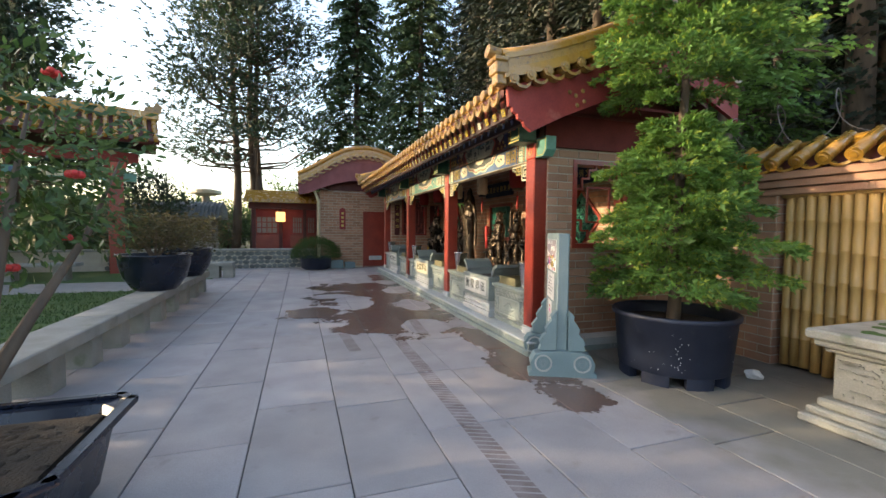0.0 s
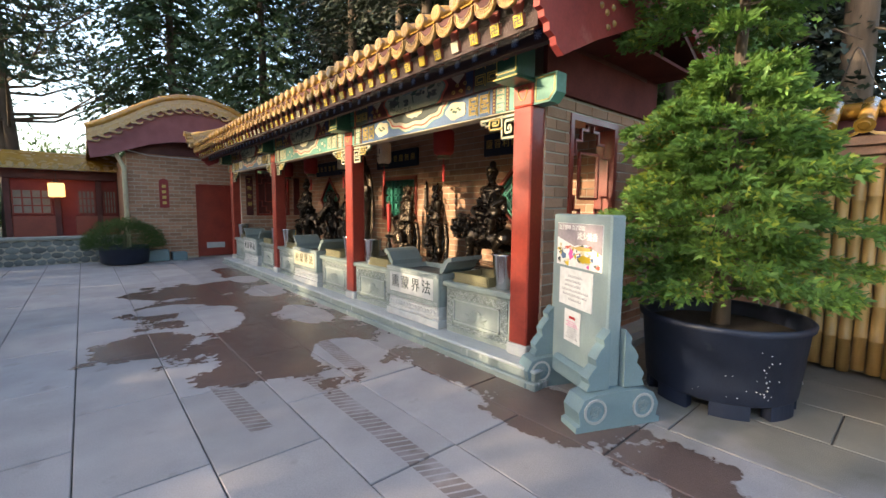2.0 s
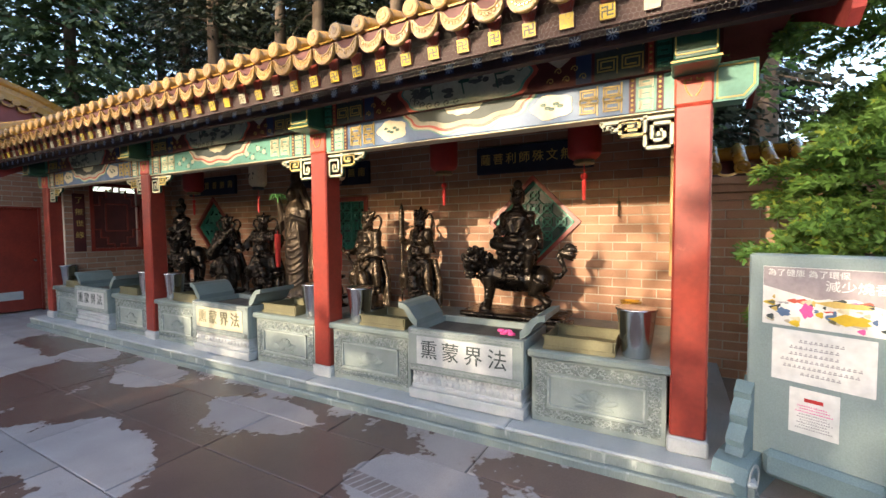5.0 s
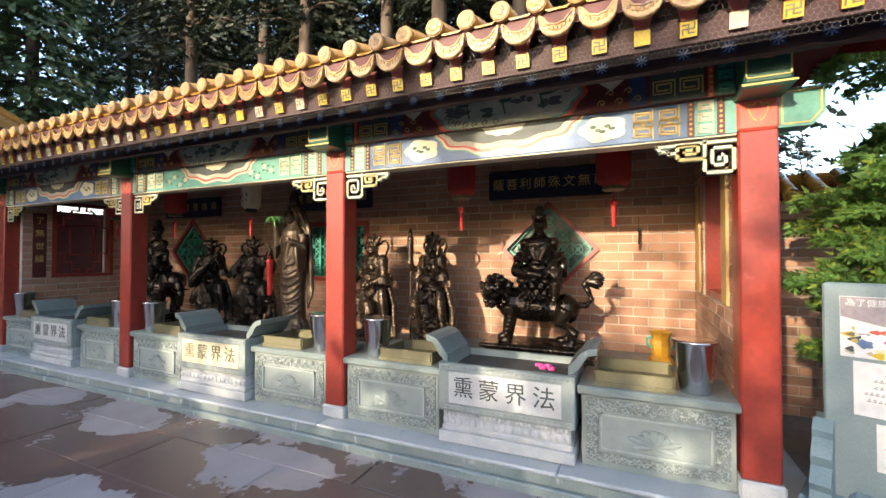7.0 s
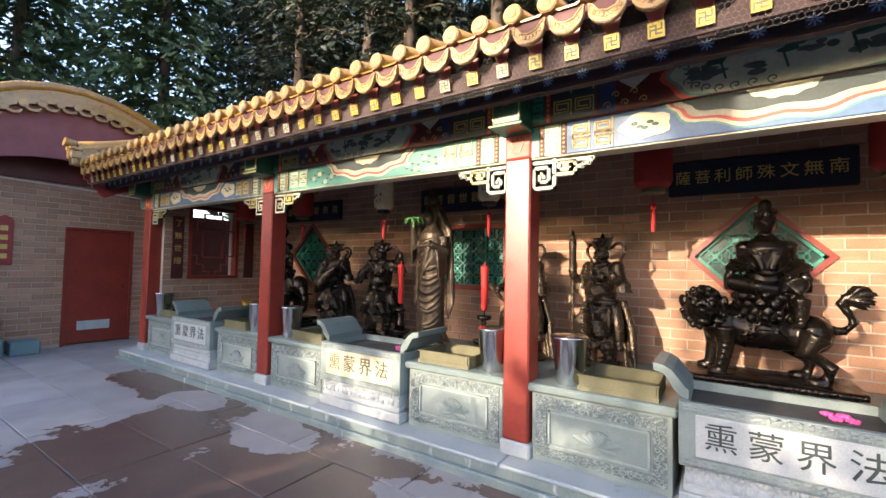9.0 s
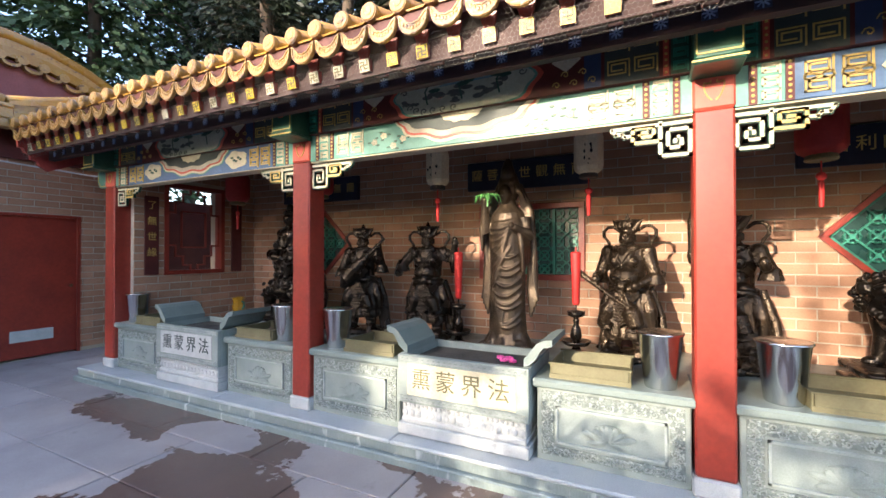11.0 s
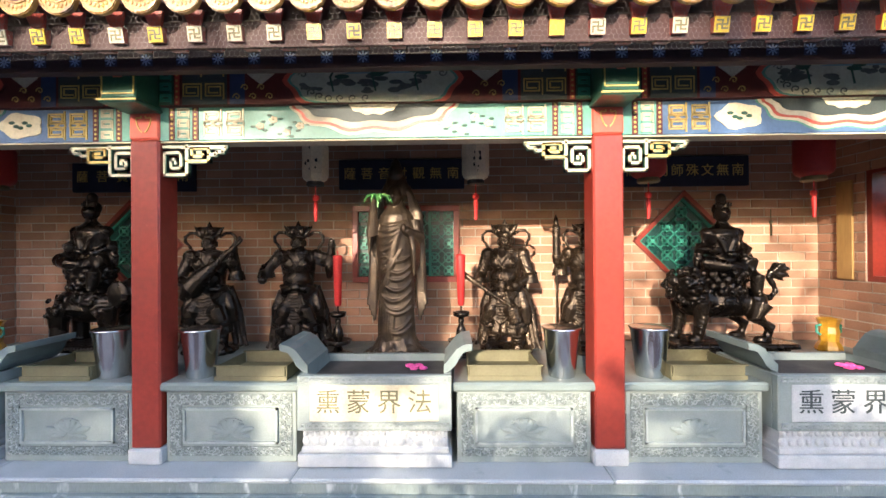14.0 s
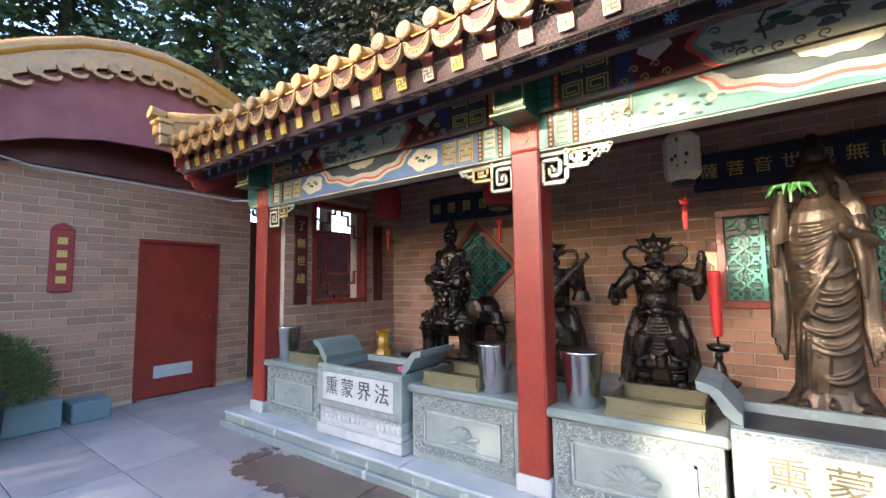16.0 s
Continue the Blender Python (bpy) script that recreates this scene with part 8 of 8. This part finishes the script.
cable = tube(bmesh.new(), [(0.4, 15.9, 2.98), (1.2, 15.85, 2.80), (2.2, 15.85, 2.78), (3.3, 15.6, 2.70), (3.7, 15.2, 2.72)], 0.012, 6)
whole("cable", cable, WHITE_STONE, "sagging pale cable under the hall eaves", "cable")
lampbox = thing("wall_lamp", (2.75, 15.9, 3.06), "small grey floodlight under the hall gable", "lamp")
part("housing", boxed(-0.10, 0.10, -0.08, 0.08, 0, 0.10, 0.01), SLATE, lampbox)
bm = bmesh.new()
ball(bm, (0.0, -0.06, 0.16), 0.06, 12)
part("lens", bm, WHITE_STONE, lampbox)

# ---- red gatehouse ----
gate = thing("gatehouse", (-0.6, 20.0, 0.0), "red timber gatehouse screens under an ochre tiled eave", "building")
part("screen_wall", boxed(-1.30, 1.40, 0.25, 0.35, 0.0, 2.5), BARGE, gate)
for x0, x1 in ((-1.30, -0.25), (0.20, 0.80), (0.85, 1.35)):
    part("panel", boxed(x0, x1, 0.15, 0.25, 0.0, 1.15, 0.01), RED, gate)
    w = part("window", boxed(x0 + 0.1, x1 - 0.1, 0.22, 0.246, 1.2, 1.95), ROOM, gate, "pale screen window with red lattice")
    for k in range(5):
        xx = x0 + 0.1 + k * (x1 - x0 - 0.2) / 4
        part("lattice_bar", boxed(xx - 0.02, xx + 0.02, 0.18, 0.22, 1.2, 1.95), RED, w)
    for k in range(4):
        part("lattice_bar", boxed(x0 + 0.1, x1 - 0.1, 0.185, 0.22, 1.2 + 0.24 * k, 1.235 + 0.24 * k), RED, w)
for x in (-1.3, -0.2, 0.82, 1.38):
    part("post", boxed(x - 0.07, x + 0.07, 0.08, 0.24, 0.0, 2.5), DEEP, gate)
part("lintel", boxed(-1.5, 1.5, 0.0, 0.24, 2.28, 2.6), DEEP, gate)
part("eave", plate(bmesh.new(), [(-0.5, 2.62), (0.7, 3.15), (0.7, 3.05), (-0.5, 2.54)], "x", -1.65, 1.6), OCHRE, gate)
GT = shared("end_disc", tube(bmesh.new(), [(0, 0, 0), (0, -0.1, 0)], 0.075, 10), PALE)
for k in range(14):
    ob = put("end_disc", GT, gate, (-1.6 + 0.24 * k, -0.47, 2.64))
lam = thing("gate_lantern", (-0.78, 19.6, 1.72), "glowing amber box lantern hung under the gatehouse eave", "lantern")
GLOW = surf("lantern_glow", (0.9, 0.55, 0.2), (0.85, 0.5, 0.18), 0.5, fine=30, bump=0)
GLOW.node_tree.nodes["Principled BSDF"].inputs["Emission Color"].default_value = (1.0, 0.55, 0.18, 1)
GLOW.node_tree.nodes["Principled BSDF"].inputs["Emission Strength"].default_value = 0.45
part("shade", boxed(-0.19, 0.19, -0.15, 0.15, 0.0, 0.42, 0.03), GLOW, lam, "amber glowing shade")
part("top_ring", boxed(-0.14, 0.14, -0.11, 0.11, 0.42, 0.46), BLACK, lam)
part("hanging_cord", tube(bmesh.new(), [(0, 0, 0.46), (0, 0, 0.95)], 0.008, 5), BLACK, lam)

# ---- round bush in a planter beside the hall ----
t = thing("low_planter", (0.55, 15.55, 0.0), "low round dark planter before the hall", "planter")
part("tub", lathe(bmesh.new(), [(0.40, 0.0), (0.50, 0.06), (0.52, 0.42), (0.55, 0.45), (0.48, 0.45), (0.45, 0.38)], seg=28), PLASTIC, t, smooth=True)
t = thing("dome_shrub", (0.55, 15.55, 0.42), "clipped dome shaped green shrub in a low planter", "shrub")
part("stem_cluster", tube(bmesh.new(), [(0, 0, -0.05), (0, 0, 0.3)], 0.05, 6), BARK, t)
rg = np.random.RandomState(9)
n = 5200
A = rg.normal(size=(n, 3))
A[:, 2] = np.abs(A[:, 2])
A /= np.linalg.norm(A, axis=1, keepdims=True)
P = A * np.array((0.85, 0.8, 0.72)) * (rg.uniform(0.75, 1.02, n) * (1 + 0.06 * np.sin(A[:, 0] * 9) * np.cos(A[:, 1] * 8)))[:, None]
child("crown", leaves("crown", P, A + rg.normal(size=(n, 3)) * 0.5, rg.uniform(0.05, 0.09, n), TUFT, SHRUB, 0, 6), t)
for x, w, h in ((1.25, 0.5, 0.30), (1.75, 0.35, 0.22)):
    t = thing("stone_trough", (x, 15.72, 0.0), "plain grey stone trough against the hall wall", "trough", "stone troughs")
    part("body", boxed(-w / 2, w / 2, -0.18, 0.18, 0, h, 0.015), SIGN_EDGE, t)

# ---- memorial gate in the garden ----
def memorial_gate(x, y, turn):
    """A timber gate of four posts under a heavy tiled roof; the near end at the origin."""
    t = thing("memorial_gate", (x, y, 0.0), "red timber memorial gate under an ochre tiled roof in the garden", "gate", turn=turn)
    for px in (-0.25, -2.9, -5.4):
        part("post", boxed(px - 0.2, px + 0.2, -0.2, 0.2, -0.02, 3.25, 0.02), RED, t)
        part("post_head", boxed(px - 0.28, px + 0.28, -0.24, 0.24, 3.252, 3.42, 0.02), CORAL, t, "painted post head")
        bm = bmesh.new()
        for k, w in enumerate((0.26, 0.36, 0.46)):
            box(bm, px - w, px + w, -0.16 - 0.06 * k, 0.16 + 0.06 * k, 3.75 + 0.13 * k, 3.86 + 0.13 * k, 0.01)
        part("bracket_set", bm, DKGREEN, t)
    part("lower_beam", boxed(-5.9, 0.28, -0.12, 0.12, 2.86, 3.12, 0.01), GREEN, t, "green painted lower beam")
    part("upper_beam", boxed(-5.9, 0.35, -0.14, 0.14, 3.425, 3.74, 0.01), BARGE, t, "red upper beam")
    for k in range(8):
        part("beam_panel", boxed(-5.2 + 0.66 * k, -4.75 + 0.66 * k, -0.128, -0.12, 2.90, 3.08), CREAM if k % 2 else BLUE, t)
    part("roof_slope", plate(bmesh.new(), [(-1.15, 4.02), (-0.6, 4.28), (0, 4.85), (0.6, 4.28), (1.15, 4.02), (1.1, 3.92), (0, 4.2), (-1.1, 3.92)], "x", -6.3, 0.85), DEEP, t)
    for k in range(30):
        xx = -6.2 + 0.24 * k
        part("roof_roll", tube(bmesh.new(), [(xx, -1.2, 4.04), (xx, -0.6, 4.33), (xx, 0, 4.90), (xx, 0.6, 4.33), (xx, 1.2, 4.04)], 0.07, 6), OCHRE, t)
    part("ridge", boxed(-6.35, 0.9, -0.11, 0.11, 4.86, 5.12, 0.03), OCHRE, t)
    part("ridge_end", plate(bmesh.new(), [(0.5, 5.1), (0.95, 5.1), (1.0, 5.3), (0.85, 5.42), (0.75, 5.28), (0.55, 5.24)], "y", -0.09, 0.09), PALE, t)
    return t


memorial_gate(-5.15, 15.72, 18)

# ---- distance: pavilion, hedges ----
t = thing("garden_pavilion", (-6.2, 27.0, 0.0), "small pale pavilion with a grey tiled roof", "pavilion")
part("wall", boxed(-1.6, 1.6, -1, 1, 0, 1.9), ROOM, t)
part("roof", plate(bmesh.new(), [(-1.6, 1.9), (1.6, 1.9), (0.9, 2.6), (0, 2.85), (-0.9, 2.6)], "x", -2.1, 2.1), SLATE, t)
for k in range(22):
    part("roof_roll", tube(bmesh.new(), [(-2.05 + 0.195 * k, -1.62, 1.93), (-2.05 + 0.195 * k, -0.9, 2.63), (-2.05 + 0.195 * k, 0, 2.88)], 0.05, 6), SLATE, t)
t = thing("stone_lamp", (-5.6, 30.0, 0.0), "tall pale stone garden lamp with a flat cap", "lamp")
part("post", tube(bmesh.new(), [(0, 0, 0), (0, 0, 3.4)], [0.3, 0.22], 10), ROOM, t)
part("cap", lathe(bmesh.new(), [(0.3, 3.4), (0.95, 3.55), (0.9, 3.75), (0.2, 3.9)], seg=16), CREAM, t)


def blob_tree(name, loc, r, h, mat, label, seed, n=3500, leaf=0.16, z0=0.0, shape=None, kindname="shrub"):
    t = thing(name, loc, label, kindname, name + "s")
    rg = np.random.RandomState(seed)
    part("trunk", tube(bmesh.new(), [(0, 0, 0), (0.02, 0.03, h * 0.7)], [0.06 + 0.02 * h, 0.03], 8), BARK, t)
    A = rg.normal(size=(n, 3))
    A /= np.linalg.norm(A, axis=1, keepdims=True)
    lump = 1 + 0.28 * np.sin(A[:, 0] * 5 + seed) * np.cos(A[:, 1] * 4 + 2 * seed) + 0.15 * np.sin(A[:, 2] * 9 + A[:, 0] * 6)
    P = A * np.array((r, r, (h - z0) / 2)) * (rg.uniform(0.6, 1.0, n) * lump)[:, None] + np.array((0, 0, (h + z0) / 2))
    child("crown", leaves("crown", P, A + rg.normal(size=(n, 3)) * 0.7, rg.uniform(0.7, 1.3, n) * leaf, shape or FAN, mat, 0.2, seed), t)
    return t


for k, (x, y, r, h) in enumerate(((-4.5, 31, 1.6, 2.6), (-1.6, 33, 2.6, 5.2), (0.8, 30, 1.5, 4.6), (-9, 30, 2.4, 3.4), (-12, 34, 3.0, 4.2), (-8, 38, 2.5, 4.5), (-16, 30, 3, 5), (-4, 40, 3, 4.5), (-8.2, 19.5, 1.5, 2.4), (-11, 22, 1.8, 3.2))):
    blob_tree("garden_shrub", (x, y, -0.05), r, h, SHRUB if k % 2 else CEDAR, "rounded evergreen garden shrub", 40 + k, 2600, 0.22)
rg = np.random.RandomState(3)
n = 16000
a = rg.uniform(-1.5, 1.2, n)
d = rg.uniform(65, 90, n)
hh = 5.0 + 2.0 * np.sin(a * 9) + 1.3 * np.sin(a * 23) + 0.8 * np.sin(a * 51)
P = np.stack([d * np.sin(a), d * np.cos(a), rg.uniform(0, 1, n) ** 0.7 * hh], 1)
ob = new("far_woods", leaves("far_woods", P, rg.normal(size=(n, 3)), rg.uniform(1.0, 2.2, n), FAN, CEDAR, 0, 5))
tagged(ob, "distant line of green woods", "woods", kind="stuff")

# ---- pines in the garden ----


def pine(loc, h, trunks, crown_r, z0, seed, label, clumps=60, per=130, tilt=0.0, r0=0.26):
    t = thing("pine_tree", loc, label, "tree", "garden pines")
    rg = np.random.RandomState(seed)
    bm = bmesh.new()
    tops = []
    for dx, dy in trunks:
        pts = [(dx + tilt * z + 0.12 * math.sin(z * 0.5 + dx), dy + 0.1 * math.sin(z * 0.4 + seed), z) for z in np.linspace(-0.05, h, 9)]
        tube(bm, pts, [r0 * (1 - 0.85 * k / 8) for k in range(9)], 10)
        tops.append((dx, dy))
    P, D, S = [], [], []
    for k in range(clumps):
        dx, dy = tops[k % len(tops)]
        q = rg.rand()
        z, a = z0 + (h - z0) * q, rg.uniform(0, 2 * math.pi)
        L = crown_r * (1.05 - 0.6 * q) * rg.uniform(0.35, 1.0)
        e = np.array((dx + tilt * z + L * math.cos(a), dy + L * math.sin(a), z + 0.15 * L))
        tube(bm, [(dx + tilt * z, dy, z - 0.15 * L), ((dx + tilt * z + e[0]) / 2, (dy + e[1]) / 2, z - 0.12 * L), tuple(e)], [0.07, 0.05, 0.02], 5, False)
        rad = rg.uniform(0.5, 1.05) * (0.5 + 0.11 * crown_r)
        o = rg.normal(size=(per, 3)) * np.array((rad, rad, rad * 0.32))
        P.append(e + o)
        D.append(o + rg.normal(size=(per, 3)) * 0.4 + np.array((0, 0, 0.3)))
        S.append(rg.uniform(0.18, 0.34, per))
    part("trunk", bm, BARK, t, "grey brown trunks and limbs", smooth=True)
    child("crown", leaves("crown", np.concatenate(P), np.concatenate(D), np.concatenate(S), FAN, PINE, 0.1, seed), t, "open clumps of blue green needles")
    return t


pine((-3.1, 26.8, 0), 17, [(-0.35, 0), (0.5, 0.3), (0.85, -0.2)], 4.6, 5.0, 61, "tall open pine with three trunks beyond the wall", 150, 120)
pine((-5.1, 8.6, 0), 12, [(0, 0)], 3.4, 6.6, 62, "pine with a thick pale trunk on the lawn", 66, 150, -0.03, 0.23)
pine((-10.5, 20.5, 0), 10, [(0, 0)], 3.0, 2.6, 63, "broad pine on the garden lawn", 50, 150)
pine((-13, 24, 0), 13, [(0, 0), (0.6, 0.4)], 4.0, 3.0, 64, "tall pine beyond the garden path", 60, 150)
blob_tree("garden_conifer", (-5.4, 18.6, 0), 1.35, 3.6, PINE, "dense pointed conifer behind the garden seats", 71, 5200, 0.14, 0.1, FAN, "tree")

# ---- cedars behind the hall and the wood behind the shrine ----


def tall_conifer(loc, h, r, z0, mat, seed, label, n=170, per=46, size=0.34, tr=0.22, start=0.12, droop=0.55, name="cedar_tree"):
    t = thing(name, loc, label, "tree", name + "s")
    rg = np.random.RandomState(seed)
    part("trunk", tube(bmesh.new(), [(0, 0, -0.05), (0.03, 0.02, h * 0.3), (0, 0.04, h * 0.7), (0, 0, h)], [tr, tr * 0.85, tr * 0.5, 0.03], 10), BARK, t, smooth=True)
    P, D, S, B = branchy(rg, n, z0, h * 0.98, lambda q: r * (1.0 - 0.75 * q ** 1.3), droop, per, size, start, 0.22, spread=0.07)
    child("crown", leaves("crown", P, D, S, SPRAY, mat, 0.35, seed), t)
    part("branching", limbs(bmesh.new(), B, droop, 0.22, 0.045, 3), BARK, t)
    return t


tall_conifer((3.2, 25.2, 0), 18, 3.3, 3.2, CEDAR, 81, "huge dense cedar with drooping sprays behind the hall", 240, 60)
tall_conifer((6.3, 22.4, 0), 19, 3.4, 4.0, CEDAR, 82, "huge dense cedar with drooping sprays behind the hall", 240, 60)
wood = [tall_conifer((8.6, 7.4, 0), 18, 2.6, 8.6, SHADED_LEAF, 83, "tall bare trunked conifer, leaves darkened for the wood's shade", 150, 60, 0.21, 0.21, 0.1, 0.5, "wood_conifer"),
        tall_conifer((9.3, 3.2, 0), 17, 2.4, 7.4, SHADED_LEAF, 84, "tall bare trunked conifer, leaves darkened for the wood's shade", 140, 56, 0.21, 0.24, 0.1, 0.5, "wood_conifer"),
        tall_conifer((12.4, 12.2, 0), 16, 2.9, 2.6, SHADED_LEAF, 85, "feathered conifer deep in the wood, leaves darkened for shade", 210, 70, 0.22, 0.17, 0.1, 0.45, "deep_wood_conifer"),
        tall_conifer((13.4, 8.2, 0), 15, 3.0, 3.6, SHADED_LEAF, 86, "feathered conifer deep in the wood, leaves darkened for shade", 200, 66, 0.22, 0.17, 0.1, 0.45, "deep_wood_conifer")]
rs = random.Random(12)
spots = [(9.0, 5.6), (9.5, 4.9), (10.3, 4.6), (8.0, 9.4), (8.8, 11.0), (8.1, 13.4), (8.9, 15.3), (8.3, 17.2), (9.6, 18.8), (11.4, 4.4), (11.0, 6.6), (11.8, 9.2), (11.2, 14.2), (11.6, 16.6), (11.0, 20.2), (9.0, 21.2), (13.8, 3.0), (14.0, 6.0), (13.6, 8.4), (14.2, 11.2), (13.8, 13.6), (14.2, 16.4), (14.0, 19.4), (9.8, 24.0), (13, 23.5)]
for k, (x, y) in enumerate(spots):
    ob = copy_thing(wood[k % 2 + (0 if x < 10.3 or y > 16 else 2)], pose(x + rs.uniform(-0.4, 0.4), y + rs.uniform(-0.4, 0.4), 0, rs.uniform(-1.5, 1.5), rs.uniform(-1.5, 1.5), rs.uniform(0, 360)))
tall_conifer((7.2, 5.3, 0), 9.0, 1.5, 2.6, SHRUB, 91, "sunlit green conifer behind the courtyard wall", 130, 90, 0.13, 0.10, 0.1, 0.4, "green_conifer")
tall_conifer((6.1, 4.7, 0), 9.5, 1.35, 3.2, CYPRESS, 92, "green conifer behind the shrine end", 130, 80, 0.13, 0.12, 0.1, 0.4, "green_conifer")

# ---- unseen hedge and trees added to block the sun ----
rg = np.random.RandomState(44)
n = 36000
y = rg.uniform(-14, 18.5, n)
# hedge top follows which parts of the shrine should lie in shade
top = np.interp(y, [-14, 7.6, 8.2, 9.0, 9.8, 11.2, 11.8, 13.6, 14.2, 16.0, 18.5], [5.2, 5.1, 4.1, 4.05, 4.1, 3.8, 3.1, 3.2, 3.7, 4.4, 4.6])
top = top + 0.22 * np.sin(y * 2.9) + 0.22 * np.sin(y * 5.3 + 1) + 0.15 * np.sin(y * 11.3)
P = np.stack([rg.uniform(-11.2, -9.8, n), y, rg.uniform(0, 1, n) * top], 1)
hedge = thing("garden_hedge", (0, 0, 0), "unseen evergreen hedge added to shade the court from low sun", "hedge")
child("foliage", leaves("foliage", P, rg.normal(size=(n, 3)), rg.uniform(0.16, 0.30, n), FAN, CEDAR, 0, 45), hedge)
for k in range(9):
    part("stem", tube(bmesh.new(), [(-10.5, -12 + 3.4 * k, -0.05), (-10.5, -12 + 3.4 * k, 2.4)], [0.09, 0.04], 6), BARK, hedge)
# out-of-view crowns above the hedge: one shades the wall, the sparse ones dapple
blob_tree("garden_maple", (-10.6, 16.4, 0), 2.35, 5.75, CEDAR, "unseen flat crowned evergreen added to shade the far bay", 47, 9000, 0.26, 3.7, FAN, "tree")
for k, (y, r, n) in enumerate(((6.2, 0.8, 380), (10.7, 0.5, 160), (2.6, 1.0, 420), (13.3, 0.75, 260), (9.3, 0.6, 150), (8.2, 0.45, 110))):
    blob_tree("garden_sapling", (-10.9 - 0.2 * k, y, 0), r, 6.3, CEDAR, "unseen sparse sapling added to dapple the sunlight", 50 + k, n, 0.24, 4.2, FAN, "tree")

# ---- slabs and bricks ----
lay_paving()
brick_face(wall_back, p_back, INNER0, INNER1, FLOOR, 2.9, [BACK_WIN], DIAMONDS, near=(4.7, 8.3, 0.7, 1.9))
brick_face(wall_near, p_near_out, 2.86, BACK + 0.24, 0.1, 2.47, [SIDE_WIN], near=(2.86, 4.7, 0.1, 2.5))
brick_face(wall_near, p_near_in, 2.86, BACK, FLOOR, 2.9, [SIDE_WIN])
brick_face(wall_near, lambda u, d, z: (2.86 - d, u, z), INNER0 - 0.20, INNER0, FLOOR, 2.47)
brick_face(wall_far, p_far_in, 2.86, BACK, FLOOR, 2.9, [FAR_WIN], near=(2.86, 4.6, 0.5, 2.4))
brick_face(wall_far, p_far_out, 2.86, BACK + 0.24, 0.1, 2.9, [FAR_WIN])
brick_face(wall_hall, p_far_b, 0.72, 3.78, 0.05, 2.85, [RED_DOOR], near=(0.72, 3.78, 0.05, 2.85))
brick_face(wall_pier, p_pier, 3.16, 4.42, 0.0, 1.86, near=(3.16, 4.42, 0.0, 1.9))
brick_face(wall_pier, p_pier_s, 4.93, 5.13, 0.0, 1.86, near=(4.9, 5.2, 0.0, 1.9))
